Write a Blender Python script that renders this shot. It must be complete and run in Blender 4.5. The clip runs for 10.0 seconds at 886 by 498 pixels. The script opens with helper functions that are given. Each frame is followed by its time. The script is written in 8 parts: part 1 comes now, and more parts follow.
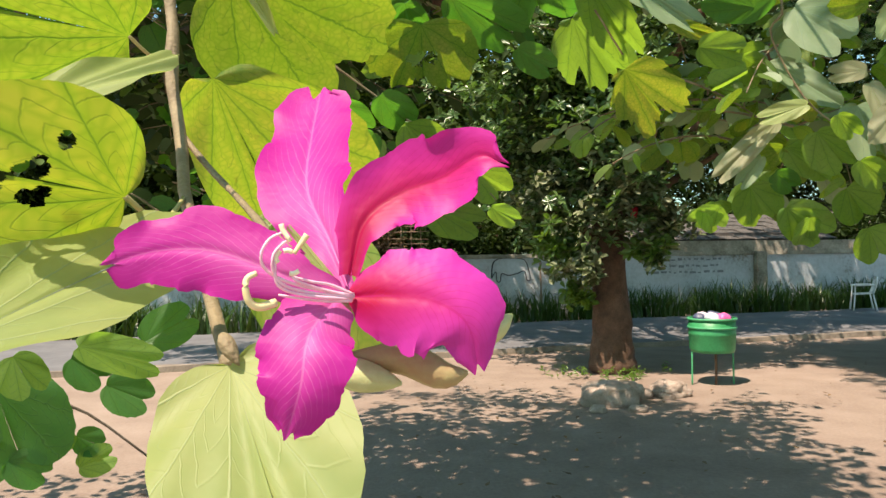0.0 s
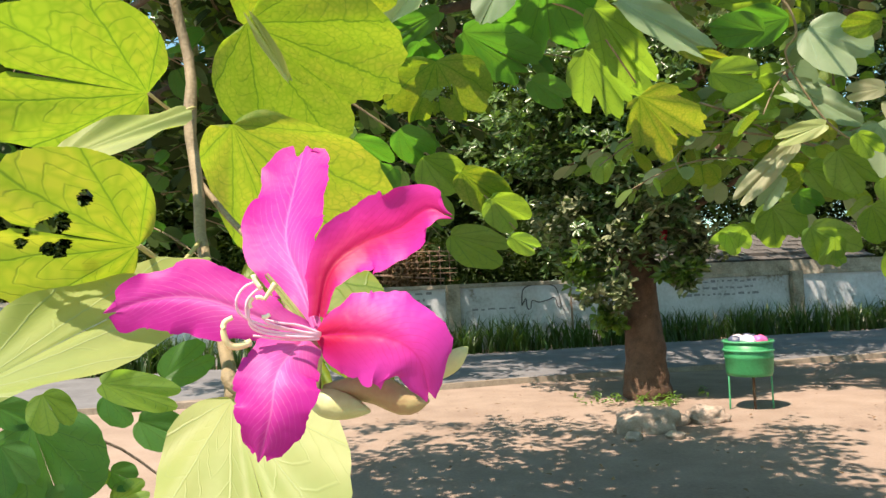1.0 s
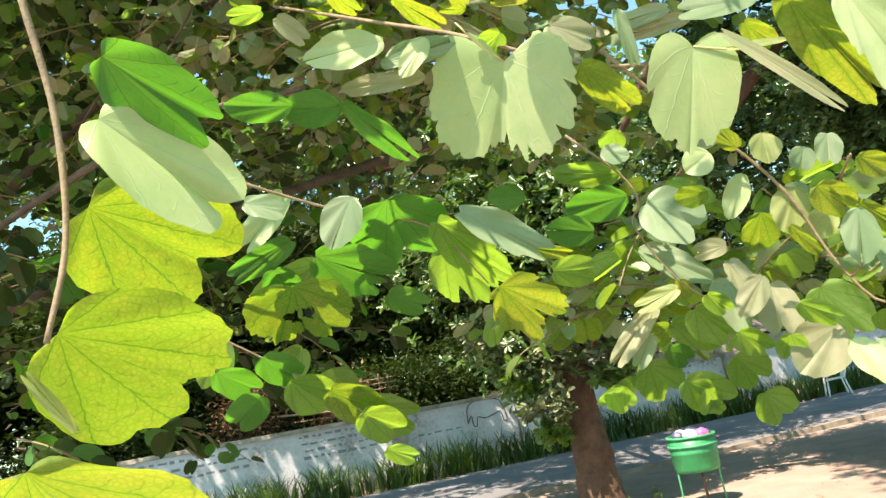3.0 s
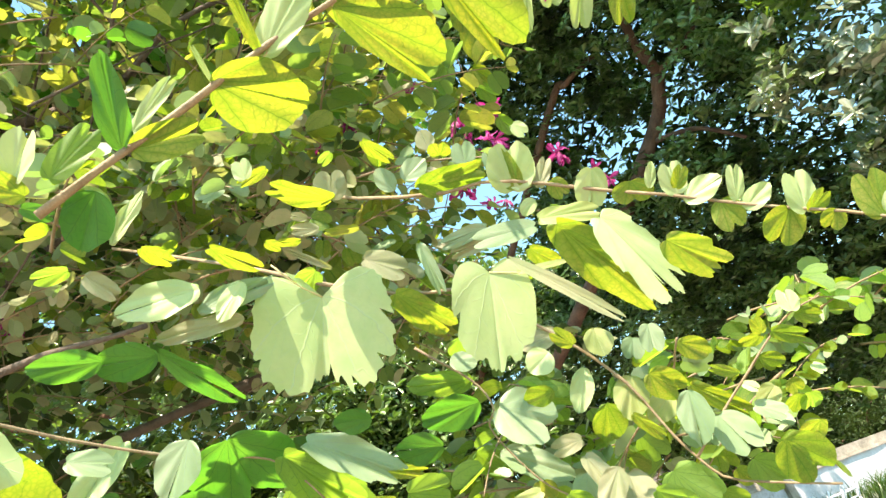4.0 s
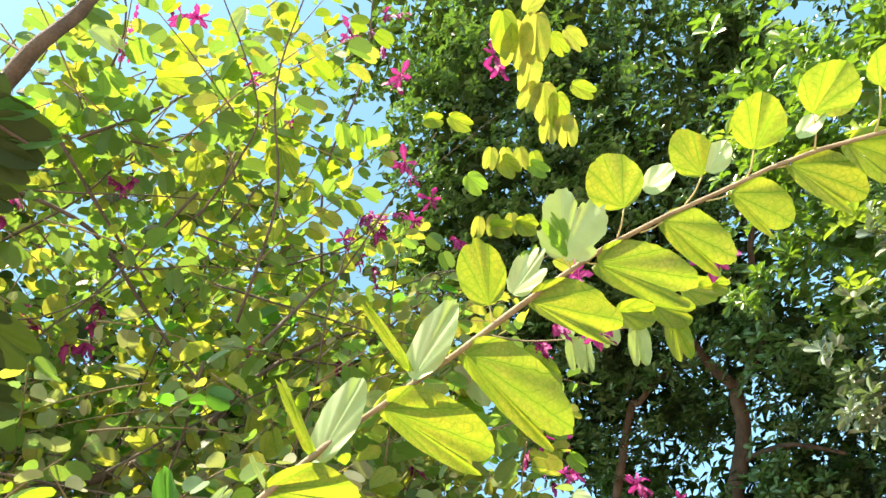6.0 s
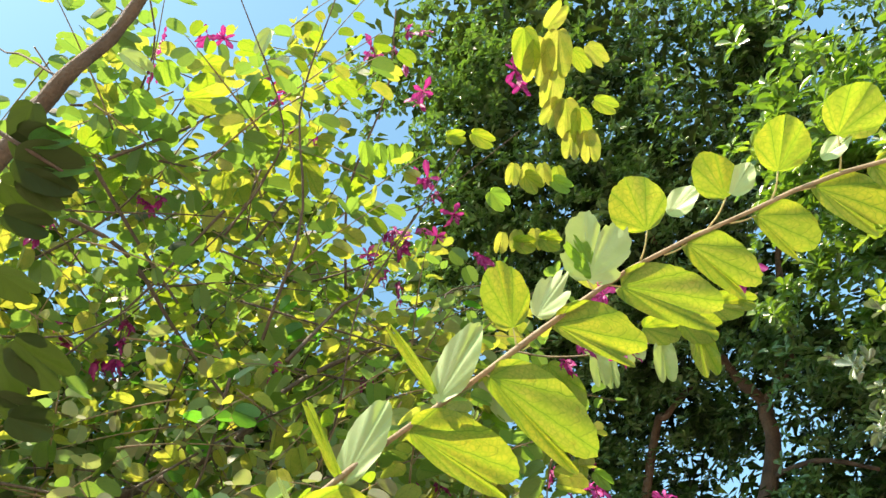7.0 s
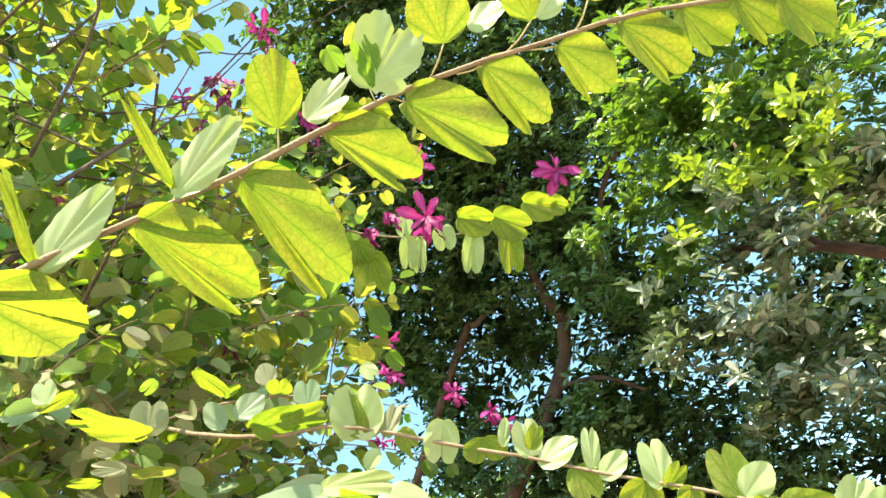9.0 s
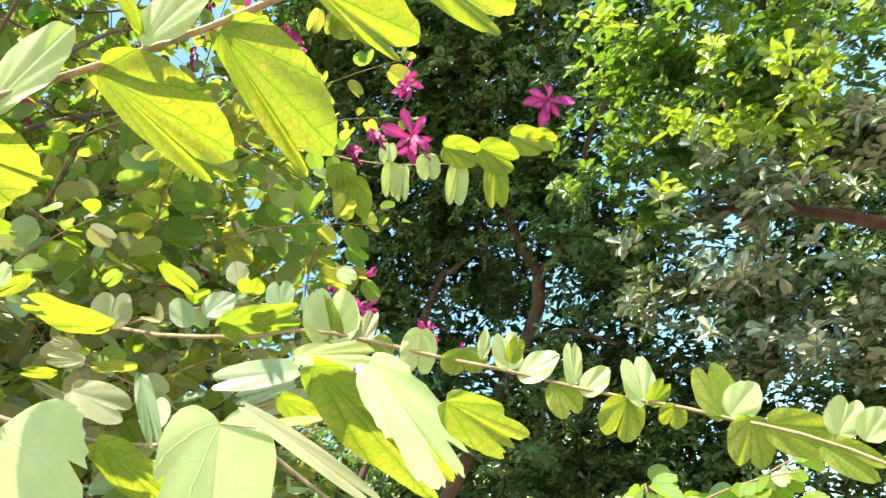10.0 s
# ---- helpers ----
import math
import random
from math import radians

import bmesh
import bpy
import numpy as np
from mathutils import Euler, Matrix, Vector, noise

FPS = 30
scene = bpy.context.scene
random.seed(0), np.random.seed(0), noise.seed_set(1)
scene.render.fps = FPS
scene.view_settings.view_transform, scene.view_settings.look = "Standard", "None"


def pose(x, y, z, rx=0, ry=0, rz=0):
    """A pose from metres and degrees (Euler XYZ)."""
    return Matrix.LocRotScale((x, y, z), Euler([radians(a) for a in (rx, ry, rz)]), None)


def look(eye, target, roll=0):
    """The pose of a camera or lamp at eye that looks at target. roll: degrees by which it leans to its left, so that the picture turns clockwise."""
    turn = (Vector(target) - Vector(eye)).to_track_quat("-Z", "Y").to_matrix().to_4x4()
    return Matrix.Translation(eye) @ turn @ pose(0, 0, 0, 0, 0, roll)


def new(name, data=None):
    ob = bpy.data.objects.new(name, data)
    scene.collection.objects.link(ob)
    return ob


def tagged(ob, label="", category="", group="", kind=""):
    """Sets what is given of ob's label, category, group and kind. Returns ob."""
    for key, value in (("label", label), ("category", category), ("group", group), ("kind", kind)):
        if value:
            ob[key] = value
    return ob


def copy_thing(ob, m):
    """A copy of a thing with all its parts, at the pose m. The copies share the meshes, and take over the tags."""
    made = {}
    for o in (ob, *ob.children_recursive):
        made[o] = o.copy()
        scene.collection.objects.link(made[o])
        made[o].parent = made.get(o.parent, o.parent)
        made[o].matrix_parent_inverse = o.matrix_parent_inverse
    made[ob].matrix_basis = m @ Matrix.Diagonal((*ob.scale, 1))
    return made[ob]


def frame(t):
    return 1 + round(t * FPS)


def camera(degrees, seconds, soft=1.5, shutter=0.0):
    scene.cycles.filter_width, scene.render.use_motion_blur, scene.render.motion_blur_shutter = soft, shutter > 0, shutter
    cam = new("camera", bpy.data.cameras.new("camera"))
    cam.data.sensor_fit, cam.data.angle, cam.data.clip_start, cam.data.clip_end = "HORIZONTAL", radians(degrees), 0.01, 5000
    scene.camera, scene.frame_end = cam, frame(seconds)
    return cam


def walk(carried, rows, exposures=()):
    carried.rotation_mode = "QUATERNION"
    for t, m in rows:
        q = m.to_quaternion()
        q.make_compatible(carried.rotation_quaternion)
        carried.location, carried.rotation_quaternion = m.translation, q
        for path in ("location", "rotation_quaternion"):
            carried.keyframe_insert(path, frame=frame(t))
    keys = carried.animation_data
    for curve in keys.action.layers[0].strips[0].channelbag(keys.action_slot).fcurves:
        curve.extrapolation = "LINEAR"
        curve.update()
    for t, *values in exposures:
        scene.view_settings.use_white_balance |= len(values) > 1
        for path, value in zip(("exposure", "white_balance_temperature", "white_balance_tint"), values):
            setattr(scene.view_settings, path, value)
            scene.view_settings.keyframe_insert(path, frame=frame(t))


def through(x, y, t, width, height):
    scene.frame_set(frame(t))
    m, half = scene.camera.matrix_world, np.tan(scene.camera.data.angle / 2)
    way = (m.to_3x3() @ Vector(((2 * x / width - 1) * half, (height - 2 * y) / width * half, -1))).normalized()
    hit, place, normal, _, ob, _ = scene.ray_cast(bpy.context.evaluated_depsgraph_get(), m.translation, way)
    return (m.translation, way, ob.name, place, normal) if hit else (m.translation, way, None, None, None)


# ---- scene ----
cam = camera(64.0, 10.0, soft=1.5)
PATH = [
    (0, (-0.0122, 0.0159, 1.5795), (-0.0532, 2.0154, 1.6023), -0.83),
    (0.5, (-0.0090, 0.0151, 1.5802), (-0.0801, 2.0120, 1.6658), -2.79),
    (1, (0.0016, 0.0006, 1.5813), (-0.1194, 1.9942, 1.6871), -2.35),
    (1.5, (0.0145, 0.0001, 1.5808), (-0.1234, 1.9909, 1.7124), -2.17),
    (2, (0.0465, -0.0022, 1.5911), (-0.0716, 1.9855, 1.7786), -2.11),
    (2.2, (0.0503, 0.0228, 1.6096), (-0.0367, 2.0094, 1.8244), -3.05),
    (3.3, (0.1493, -0.0414, 1.7276), (0.3627, 1.8797, 2.2414), -13.97),
    (3.5, (0.1582, -0.0348, 1.7228), (0.5011, 1.8452, 2.3128), -16.04),
    (4, (0.1863, -0.0556, 1.7200), (0.7124, 1.6790, 2.5653), -20.5),
    (4.5, (0.1926, -0.1008, 1.7305), (0.7198, 1.4697, 2.8511), -21.70),
    (5, (0.2040, -0.0914, 1.7312), (0.6903, 1.3428, 3.0376), -22.43),
    (5.5, (0.2217, -0.0928, 1.7290), (0.7422, 1.2167, 3.1483), -24.38),
    (6, (0.2252, -0.1295, 1.7626), (0.7123, 1.0469, 3.3049), -26.01),
    (6.2, (0.2308, -0.1409, 1.7617), (0.7071, 0.9993, 3.3343), -24.98),
    (7.3, (0.2230, -0.1446, 1.7648), (0.6460, 1.0083, 3.3434), -24.87),
    (7.5, (0.2295, -0.1317, 1.7598), (0.6654, 1.0497, 3.3135), -23.29),
    (8, (0.2657, -0.0847, 1.7552), (0.8218, 1.2093, 3.1752), -24.16),
    (8.5, (0.3074, -0.0536, 1.7509), (1.0243, 1.2519, 3.0857), -25.52),
    (9, (0.3200, -0.0188, 1.7459), (1.1450, 1.2806, 3.0231), -24.32),
    (9.5, (0.3328, 0.0423, 1.7394), (1.1938, 1.3889, 2.9415), -21.24),
    (10, (0.3301, 0.0684, 1.7327), (1.2089, 1.4427, 2.8899), -21.02),
]
EXPOSURES = [(0.0, 0.70, 7500, 20), (2.0, 1.28, 7500, 20), (3.3, 1.57, 7500, 20), (4.5, 2.06, 7500, 20), (5.5, 2.12, 7500, 20), (6.0, 1.78, 7500, 20), (7.5, 1.45, 7500, 20), (9.0, 1.82, 7500, 20), (10.0, 1.91, 7500, 20)]
walk(cam, [(t, look(eye, target, roll)) for t, eye, target, roll in PATH], EXPOSURES)

# ---- light ----
SUN_DIR = Vector((-0.30, -0.36, 0.88)).normalized()
world = bpy.data.worlds.new("sky")
scene.world = world
world.use_nodes = True
sky = world.node_tree.nodes.new("ShaderNodeTexSky")
sky.sky_type, sky.sun_disc = "NISHITA", False
sky.sun_elevation = math.asin(SUN_DIR.z)
sky.sun_rotation = math.atan2(SUN_DIR.x, SUN_DIR.y)
sky.air_density, sky.dust_density, sky.ozone_density = 1.0, 0.8, 0.3
background = world.node_tree.nodes["Background"]
background.inputs[1].default_value = 0.125
tint = world.node_tree.nodes.new("ShaderNodeMix")
tint.data_type, tint.blend_type = "RGBA", "MULTIPLY"
tint.inputs[0].default_value = 1.0
tint.inputs[7].default_value = (0.78, 1.23, 1.14, 1.0)
world.node_tree.links.new(sky.outputs[0], tint.inputs[6])
world.node_tree.links.new(tint.outputs[2], background.inputs[0])
lamp = bpy.data.lights.new("sun", "SUN")
lamp.energy, lamp.angle, lamp.color = 5.0, radians(0.5), (1.0, 0.93, 0.82)
sun = new("sun", lamp)
sun.matrix_world = look((0, 0, 20), Vector((0, 0, 20)) - SUN_DIR)


# ---- materials ----
class Nodes:
    """Short way to write a node material."""

    def __init__(self, name):
        self.mat = bpy.data.materials.new(name)
        self.mat.use_nodes = True
        self.tree = self.mat.node_tree
        self.tree.nodes.clear()
        self.out = self.tree.nodes.new("ShaderNodeOutputMaterial")

    def put(self, where, value):
        if isinstance(value, bpy.types.NodeSocket):
            self.tree.links.new(value, where)
        elif isinstance(value, tuple) and len(value) == 3 and where.type == "RGBA":
            where.default_value = (*value, 1)
        else:
            where.default_value = value

    def node(self, kind, ins=(), **props):
        n = self.tree.nodes.new(kind)
        for key, value in props.items():
            setattr(n, key, value)
        for key, value in dict(ins).items():
            self.put(n.inputs[key], value)
        return n

    def math(self, op, a, b=0.0, c=0.0):
        return self.node("ShaderNodeMath", {0: a, 1: b, 2: c}, operation=op).outputs[0]

    def noise(self, scale, detail=3.0, coord=None, rough=0.55):
        ins = {"Scale": scale, "Detail": detail, "Roughness": rough}
        if coord is not None:
            ins["Vector"] = coord
        return self.node("ShaderNodeTexNoise", ins).outputs[0]

    def coords(self, which="Object"):
        return self.node("ShaderNodeTexCoord").outputs[which]

    def ramp(self, fac, *stops):
        n = self.node("ShaderNodeValToRGB", {0: fac})
        els = n.color_ramp.elements
        while len(els) < len(stops):
            els.new(0.5)
        for e, (pos, col) in zip(els, stops):
            e.position, e.color = pos, (*col, 1)
        return n.outputs[0]

    def mix(self, fac, a, b, blend="MIX"):
        n = self.node("ShaderNodeMix", data_type="RGBA", blend_type=blend)
        for i, v in ((0, fac), (6, a), (7, b)):
            self.put(n.inputs[i], v)
        return n.outputs[2]

    def bump(self, height, strength=0.3, distance=0.01):
        return self.node("ShaderNodeBump", {"Height": height, "Strength": strength, "Distance": distance}).outputs[0]

    def principled(self, color, rough=0.6, normal=None, **more):
        ins = {"Base Color": color, "Roughness": rough}
        if normal is not None:
            ins["Normal"] = normal
        ins.update({k.replace("_", " "): v for k, v in more.items()})
        return self.node("ShaderNodeBsdfPrincipled", ins).outputs[0]

    def done(self, shader):
        self.tree.links.new(shader, self.out.inputs[0])
        return self.mat


def plain(name, dark, light, scale=6.0, rough=0.7, bump=0.3, metal=0.0, distance=0.01):
    m = Nodes(name)
    c = m.coords()
    big, fine = m.noise(scale, 4, c), m.noise(scale * 9, 5, c)
    fac = m.math("ADD", m.math("MULTIPLY", big, 0.65), m.math("MULTIPLY", fine, 0.35))
    col = m.ramp(fac, (0.32, dark), (0.68, light))
    return m.done(m.principled(col, rough, m.bump(fine, bump, distance), Metallic=metal))


def leafy(name, lo, hi, through, vein, share=0.5, rough=0.42, spots=0.0, sheen=0.5, mottle=0.0, halo=0.0, ribs=0.6, net=0.0):
    """A thin leaf: the light that it sends back and the light that it lets through, with fanned veins."""
    m = Nodes(name)
    uv = m.node("ShaderNodeUVMap", uv_map="veins").outputs[0]
    sep = m.node("ShaderNodeSeparateXYZ", {0: uv})
    c = m.coords()
    cloud = m.noise(38.0, 4, c)
    warp = m.math("MULTIPLY_ADD", m.noise(70.0, 3, c), 0.10, -0.05)
    u, v = m.math("ADD", sep.outputs[0], m.math("MULTIPLY", warp, 0.6)), m.math("ADD", sep.outputs[1], warp)
    across = m.math("ABSOLUTE", m.math("SUBTRACT", m.math("FRACT", m.math("MULTIPLY_ADD", u, 4.0, 0.5)), 0.5))
    reach = m.math("MULTIPLY", across, m.math("ADD", v, 0.12))
    main = m.ramp(reach, (0.004, (1, 1, 1)), (0.026, (0, 0, 0)))
    side = m.math("ABSOLUTE", m.math("SUBTRACT", m.math("FRACT", m.math("ADD", m.math("MULTIPLY", v, 6.0), m.math("MULTIPLY_ADD", m.noise(45.0, 2, c), 1.1, m.math("MULTIPLY", across, -2.6)))), 0.5))
    side = m.math("MULTIPLY", m.ramp(side, (0.01, (1, 1, 1)), (0.075, (0, 0, 0))), ribs)
    veins = m.math("MAXIMUM", main, side)
    rand = m.math("FRACT", m.math("ADD", m.node("ShaderNodeObjectInfo").outputs["Random"], m.node("ShaderNodeNewGeometry").outputs["Random Per Island"]))
    fac = m.math("ADD", m.math("MULTIPLY", rand, 0.6), m.math("MULTIPLY", cloud, 0.45))
    front = m.ramp(fac, (0.2, lo), (0.85, hi))
    fine = m.ramp(m.noise(190.0, 3, c), (0.35, (0, 0, 0)), (0.65, (1, 1, 1)))
    cloud2 = m.math("ADD", m.math("MULTIPLY", cloud, 0.35), m.math("MULTIPLY", fine, 0.22))
    back = m.mix(cloud2, through, tuple(x * 0.62 for x in through))
    back = m.mix(m.math("MULTIPLY", rand, 0.5), back, tuple(x * y for x, y in zip(through, (0.42, 0.66, 0.6))))
    if halo:
        soft = m.math("MULTIPLY", m.ramp(reach, (0.01, (1, 1, 1)), (0.16, (0, 0, 0))), halo)
        front, back = m.mix(soft, front, tuple(x * y for x, y in zip(lo, (0.7, 1.0, 0.8)))), m.mix(soft, back, (0.27, 0.43, 0.02))
    if mottle:
        patch = m.math("MULTIPLY", m.ramp(m.noise(24.0, 4, c, 0.65), (0.42, (0, 0, 0)), (0.60, (1, 1, 1))), mottle)
        front, back = m.mix(patch, front, tuple(x * y for x, y in zip(lo, (0.5, 0.85, 0.7)))), m.mix(patch, back, (0.24, 0.40, 0.02))
    if net:
        cells = m.node("ShaderNodeTexVoronoi", {"Vector": c, "Scale": 150.0}, feature="DISTANCE_TO_EDGE").outputs[0]
        mesh = m.math("MULTIPLY", m.ramp(cells, (0.02, (1, 1, 1)), (0.22, (0, 0, 0))), net)
        front, back = m.mix(mesh, front, tuple(x * y for x, y in zip(lo, (0.6, 0.9, 0.7)))), m.mix(mesh, back, tuple(x * y for x, y in zip(through, (0.40, 0.66, 0.5))))
    if spots:
        spot = m.ramp(m.noise(55.0, 3, c), (0.66, (0, 0, 0)), (0.72, (1, 1, 1)))
        spot = m.math("MULTIPLY", spot, spots)
        front, back = m.mix(spot, front, (0.16, 0.09, 0.03)), m.mix(spot, back, (0.22, 0.12, 0.02))
    front = m.mix(m.math("MULTIPLY", veins, 0.45), front, vein)
    back = m.mix(m.math("MULTIPLY", veins, 0.9), back, tuple(x * y for x, y in zip(through, (0.22, 0.42, 0.5))))
    n = m.bump(m.math("MULTIPLY_ADD", veins, -1.0, m.math("MULTIPLY", m.noise(160.0, 2, c), 0.5)), 0.25, 0.0009)
    a = m.principled(front, rough, n, Specular_IOR_Level=sheen)
    b = m.node("ShaderNodeBsdfTranslucent", {0: back, 1: n}).outputs[0]
    return m.done(m.node("ShaderNodeMixShader", {0: share, 1: a, 2: b}).outputs[0])


LEAF = leafy("orchid_leaf", (0.065, 0.17, 0.04), (0.23, 0.37, 0.12), (0.42, 0.68, 0.05), (0.18, 0.29, 0.09), 0.60, mottle=0.2, sheen=0.22, halo=0.25)
LEAF_YELLOW = leafy("orchid_leaf_yellowing", (0.20, 0.27, 0.05), (0.40, 0.42, 0.13), (0.53, 0.53, 0.03), (0.09, 0.18, 0.03), 0.60, spots=0.25, mottle=0.5, sheen=0.3, halo=0.8, ribs=0.6, net=0.5)
LEAF_LIME = leafy("orchid_leaf_lime", (0.13, 0.22, 0.04), (0.30, 0.37, 0.10), (0.38, 0.45, 0.022), (0.08, 0.17, 0.03), 0.60, spots=0.15, mottle=0.65, sheen=0.3, halo=0.8, ribs=0.6, net=0.5)
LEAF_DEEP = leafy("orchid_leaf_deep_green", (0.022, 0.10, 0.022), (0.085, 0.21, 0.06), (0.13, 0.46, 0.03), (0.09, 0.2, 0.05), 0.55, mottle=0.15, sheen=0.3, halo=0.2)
# Darker copy of the orchid leaf, with the crown's inner shade in its colour.
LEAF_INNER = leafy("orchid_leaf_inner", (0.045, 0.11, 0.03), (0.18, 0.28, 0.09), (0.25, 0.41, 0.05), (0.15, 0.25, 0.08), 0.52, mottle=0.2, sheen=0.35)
LEAF_OCHRE = leafy("orchid_leaf_ochre", (0.18, 0.22, 0.05), (0.40, 0.38, 0.13), (0.58, 0.55, 0.06), (0.14, 0.18, 0.03), 0.55, spots=0.3, mottle=0.5, sheen=0.3)
LEAF_PALE = leafy("orchid_leaf_pale", (0.33, 0.44, 0.19), (0.49, 0.59, 0.31), (0.40, 0.58, 0.10), (0.50, 0.62, 0.36), 0.36, rough=0.45, mottle=0.25, sheen=0.35, ribs=0.35)
LEAF_SOFT = leafy("orchid_leaf_grey_green", (0.16, 0.25, 0.13), (0.31, 0.39, 0.24), (0.24, 0.42, 0.08), (0.30, 0.42, 0.26), 0.40, rough=0.42, mottle=0.2, sheen=0.4, ribs=0.3)
LEAF_FADE = leafy("orchid_leaf_dusty", (0.22, 0.235, 0.13), (0.36, 0.355, 0.23), (0.42, 0.46, 0.11), (0.40, 0.39, 0.25), 0.38, rough=0.5, spots=0.25, mottle=0.3, sheen=0.3, ribs=0.25)
LEAF_CREAM = leafy("orchid_leaf_fading", (0.25, 0.30, 0.10), (0.40, 0.44, 0.20), (0.52, 0.60, 0.10), (0.50, 0.54, 0.26), 0.40, rough=0.5, mottle=0.3, sheen=0.3, ribs=0.2)
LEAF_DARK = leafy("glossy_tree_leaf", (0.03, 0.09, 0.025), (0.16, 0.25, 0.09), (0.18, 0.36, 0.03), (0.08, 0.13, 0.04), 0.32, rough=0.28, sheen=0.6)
# Near-black woodland leaf; the gloom inside foliage is put into its colour.
LEAF_WOODS_SHADE = leafy("woodland_shade_leaf", (0.013, 0.031, 0.008), (0.044, 0.074, 0.021), (0.07, 0.12, 0.010), (0.05, 0.065, 0.024), 0.24, rough=0.5, sheen=0.15)
LEAF_FRESH = leafy("fresh_tree_leaf", (0.035, 0.095, 0.02), (0.18, 0.30, 0.07), (0.22, 0.40, 0.022), (0.2, 0.3, 0.08), 0.42, rough=0.28, sheen=0.7)
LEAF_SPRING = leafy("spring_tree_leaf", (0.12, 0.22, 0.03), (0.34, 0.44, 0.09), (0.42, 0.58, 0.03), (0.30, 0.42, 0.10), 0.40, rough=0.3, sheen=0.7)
# The pale tone stands for sun gloss on the side tree's leaves.
LEAF_SUN_PALE = leafy("sun_paled_tree_leaf", (0.05, 0.10, 0.06), (0.30, 0.34, 0.25), (0.14, 0.24, 0.06), (0.30, 0.34, 0.24), 0.24, rough=0.26, sheen=0.9)
LEAF_DUSTY = leafy("dusty_tree_leaf", (0.025, 0.05, 0.018), (0.33, 0.35, 0.20), (0.14, 0.26, 0.03), (0.2, 0.24, 0.12), 0.28, rough=0.5, sheen=0.35)
# Dark-to-pale spread stands for unlit and lit leaves in the rosettes.
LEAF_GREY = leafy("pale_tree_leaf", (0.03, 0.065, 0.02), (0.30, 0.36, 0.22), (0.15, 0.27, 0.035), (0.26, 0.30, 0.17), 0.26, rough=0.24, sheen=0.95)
GRASS = leafy("grass_blade", (0.010, 0.035, 0.006), (0.045, 0.11, 0.02), (0.12, 0.22, 0.02), (0.1, 0.2, 0.05), 0.35)


DRY_LEAF = leafy("dry_leaf", (0.10, 0.055, 0.025), (0.26, 0.16, 0.08), (0.2, 0.1, 0.03), (0.12, 0.07, 0.03), 0.2, rough=0.8)


def petal_material(name, edge, middle, throat, vein, deep):
    m = Nodes(name)
    uv = m.node("ShaderNodeUVMap", uv_map="veins").outputs[0]
    sep = m.node("ShaderNodeSeparateXYZ", {0: uv})
    u, v = sep.outputs[0], sep.outputs[1]
    off = m.math("ABSOLUTE", m.math("SUBTRACT", u, 0.5))
    wob = m.noise(5.0, 3, uv)
    line = m.math("FRACT", m.math("ADD", m.math("MULTIPLY", m.math("SUBTRACT", v, m.math("MULTIPLY", off, 0.85)), 15.0), m.math("MULTIPLY", wob, 1.0)))
    line = m.math("LESS_THAN", m.math("ABSOLUTE", m.math("SUBTRACT", line, 0.5)), 0.055)
    line = m.math("MULTIPLY", line, m.math("SUBTRACT", 0.85, m.math("MULTIPLY", off, 1.7)))
    spine = m.math("LESS_THAN", off, 0.012)
    veins = m.math("MAXIMUM", m.math("MULTIPLY", spine, 0.8), line)
    veins = m.math("MULTIPLY", veins, m.math("SUBTRACT", 1.0, m.math("MULTIPLY", v, 0.75)))
    c = m.coords()
    cloud = m.noise(60.0, 4, c)
    col = m.ramp(m.math("ADD", m.math("MULTIPLY", off, 1.5), m.math("MULTIPLY", cloud, 0.35)), (0.1, middle), (0.8, edge))
    flush = m.math("MULTIPLY", m.ramp(m.math("ADD", v, m.math("MULTIPLY", off, 0.9)), (0.25, (1, 1, 1)), (0.75, (0, 0, 0))), deep)
    col = m.mix(flush, col, throat)
    col = m.mix(veins, col, vein)
    n = m.bump(m.math("MULTIPLY_ADD", line, -0.6, m.noise(240.0, 2, c)), 0.3, 0.001)
    a = m.principled(col, 0.5, n, Specular_IOR_Level=0.3)
    b = m.node("ShaderNodeBsdfTranslucent", {0: m.mix(0.3, col, (0.7, 0.03, 0.3)), 1: n}).outputs[0]
    return m.done(m.node("ShaderNodeMixShader", {0: 0.3, 1: a, 2: b}).outputs[0])


PETAL = petal_material("orchid_petal", (0.45, 0.013, 0.25), (0.54, 0.035, 0.31), (0.64, 0.14, 0.40), (0.66, 0.20, 0.46), 0.7)
PETAL_DEEP = petal_material("orchid_petal_deep", (0.56, 0.022, 0.28), (0.54, 0.006, 0.12), (0.36, 0.0, 0.04), (0.36, 0.0, 0.05), 0.9)
PETAL_MIX = petal_material("orchid_petal_flushed", (0.56, 0.035, 0.34), (0.58, 0.03, 0.28), (0.42, 0.0, 0.05), (0.46, 0.003, 0.12), 1.0)
PETAL_DUSK = petal_material("orchid_petal_wilted", (0.20, 0.008, 0.10), (0.34, 0.03, 0.17), (0.24, 0.01, 0.09), (0.42, 0.12, 0.28), 0.7)
PETAL_FAR = petal_material("orchid_petal_far", (0.36, 0.02, 0.19), (0.52, 0.07, 0.30), (0.40, 0.02, 0.18), (0.68, 0.26, 0.48), 0.7)
FILAMENT = plain("filament", (0.86, 0.42, 0.56), (0.93, 0.62, 0.70), 80, 0.45, 0.05, distance=0.001)
ANTHER = plain("anther", (0.80, 0.66, 0.42), (0.90, 0.80, 0.58), 120, 0.6, 0.2, distance=0.001)
STIGMA = plain("stigma", (0.70, 0.56, 0.26), (0.84, 0.72, 0.42), 90, 0.45, 0.1, distance=0.001)
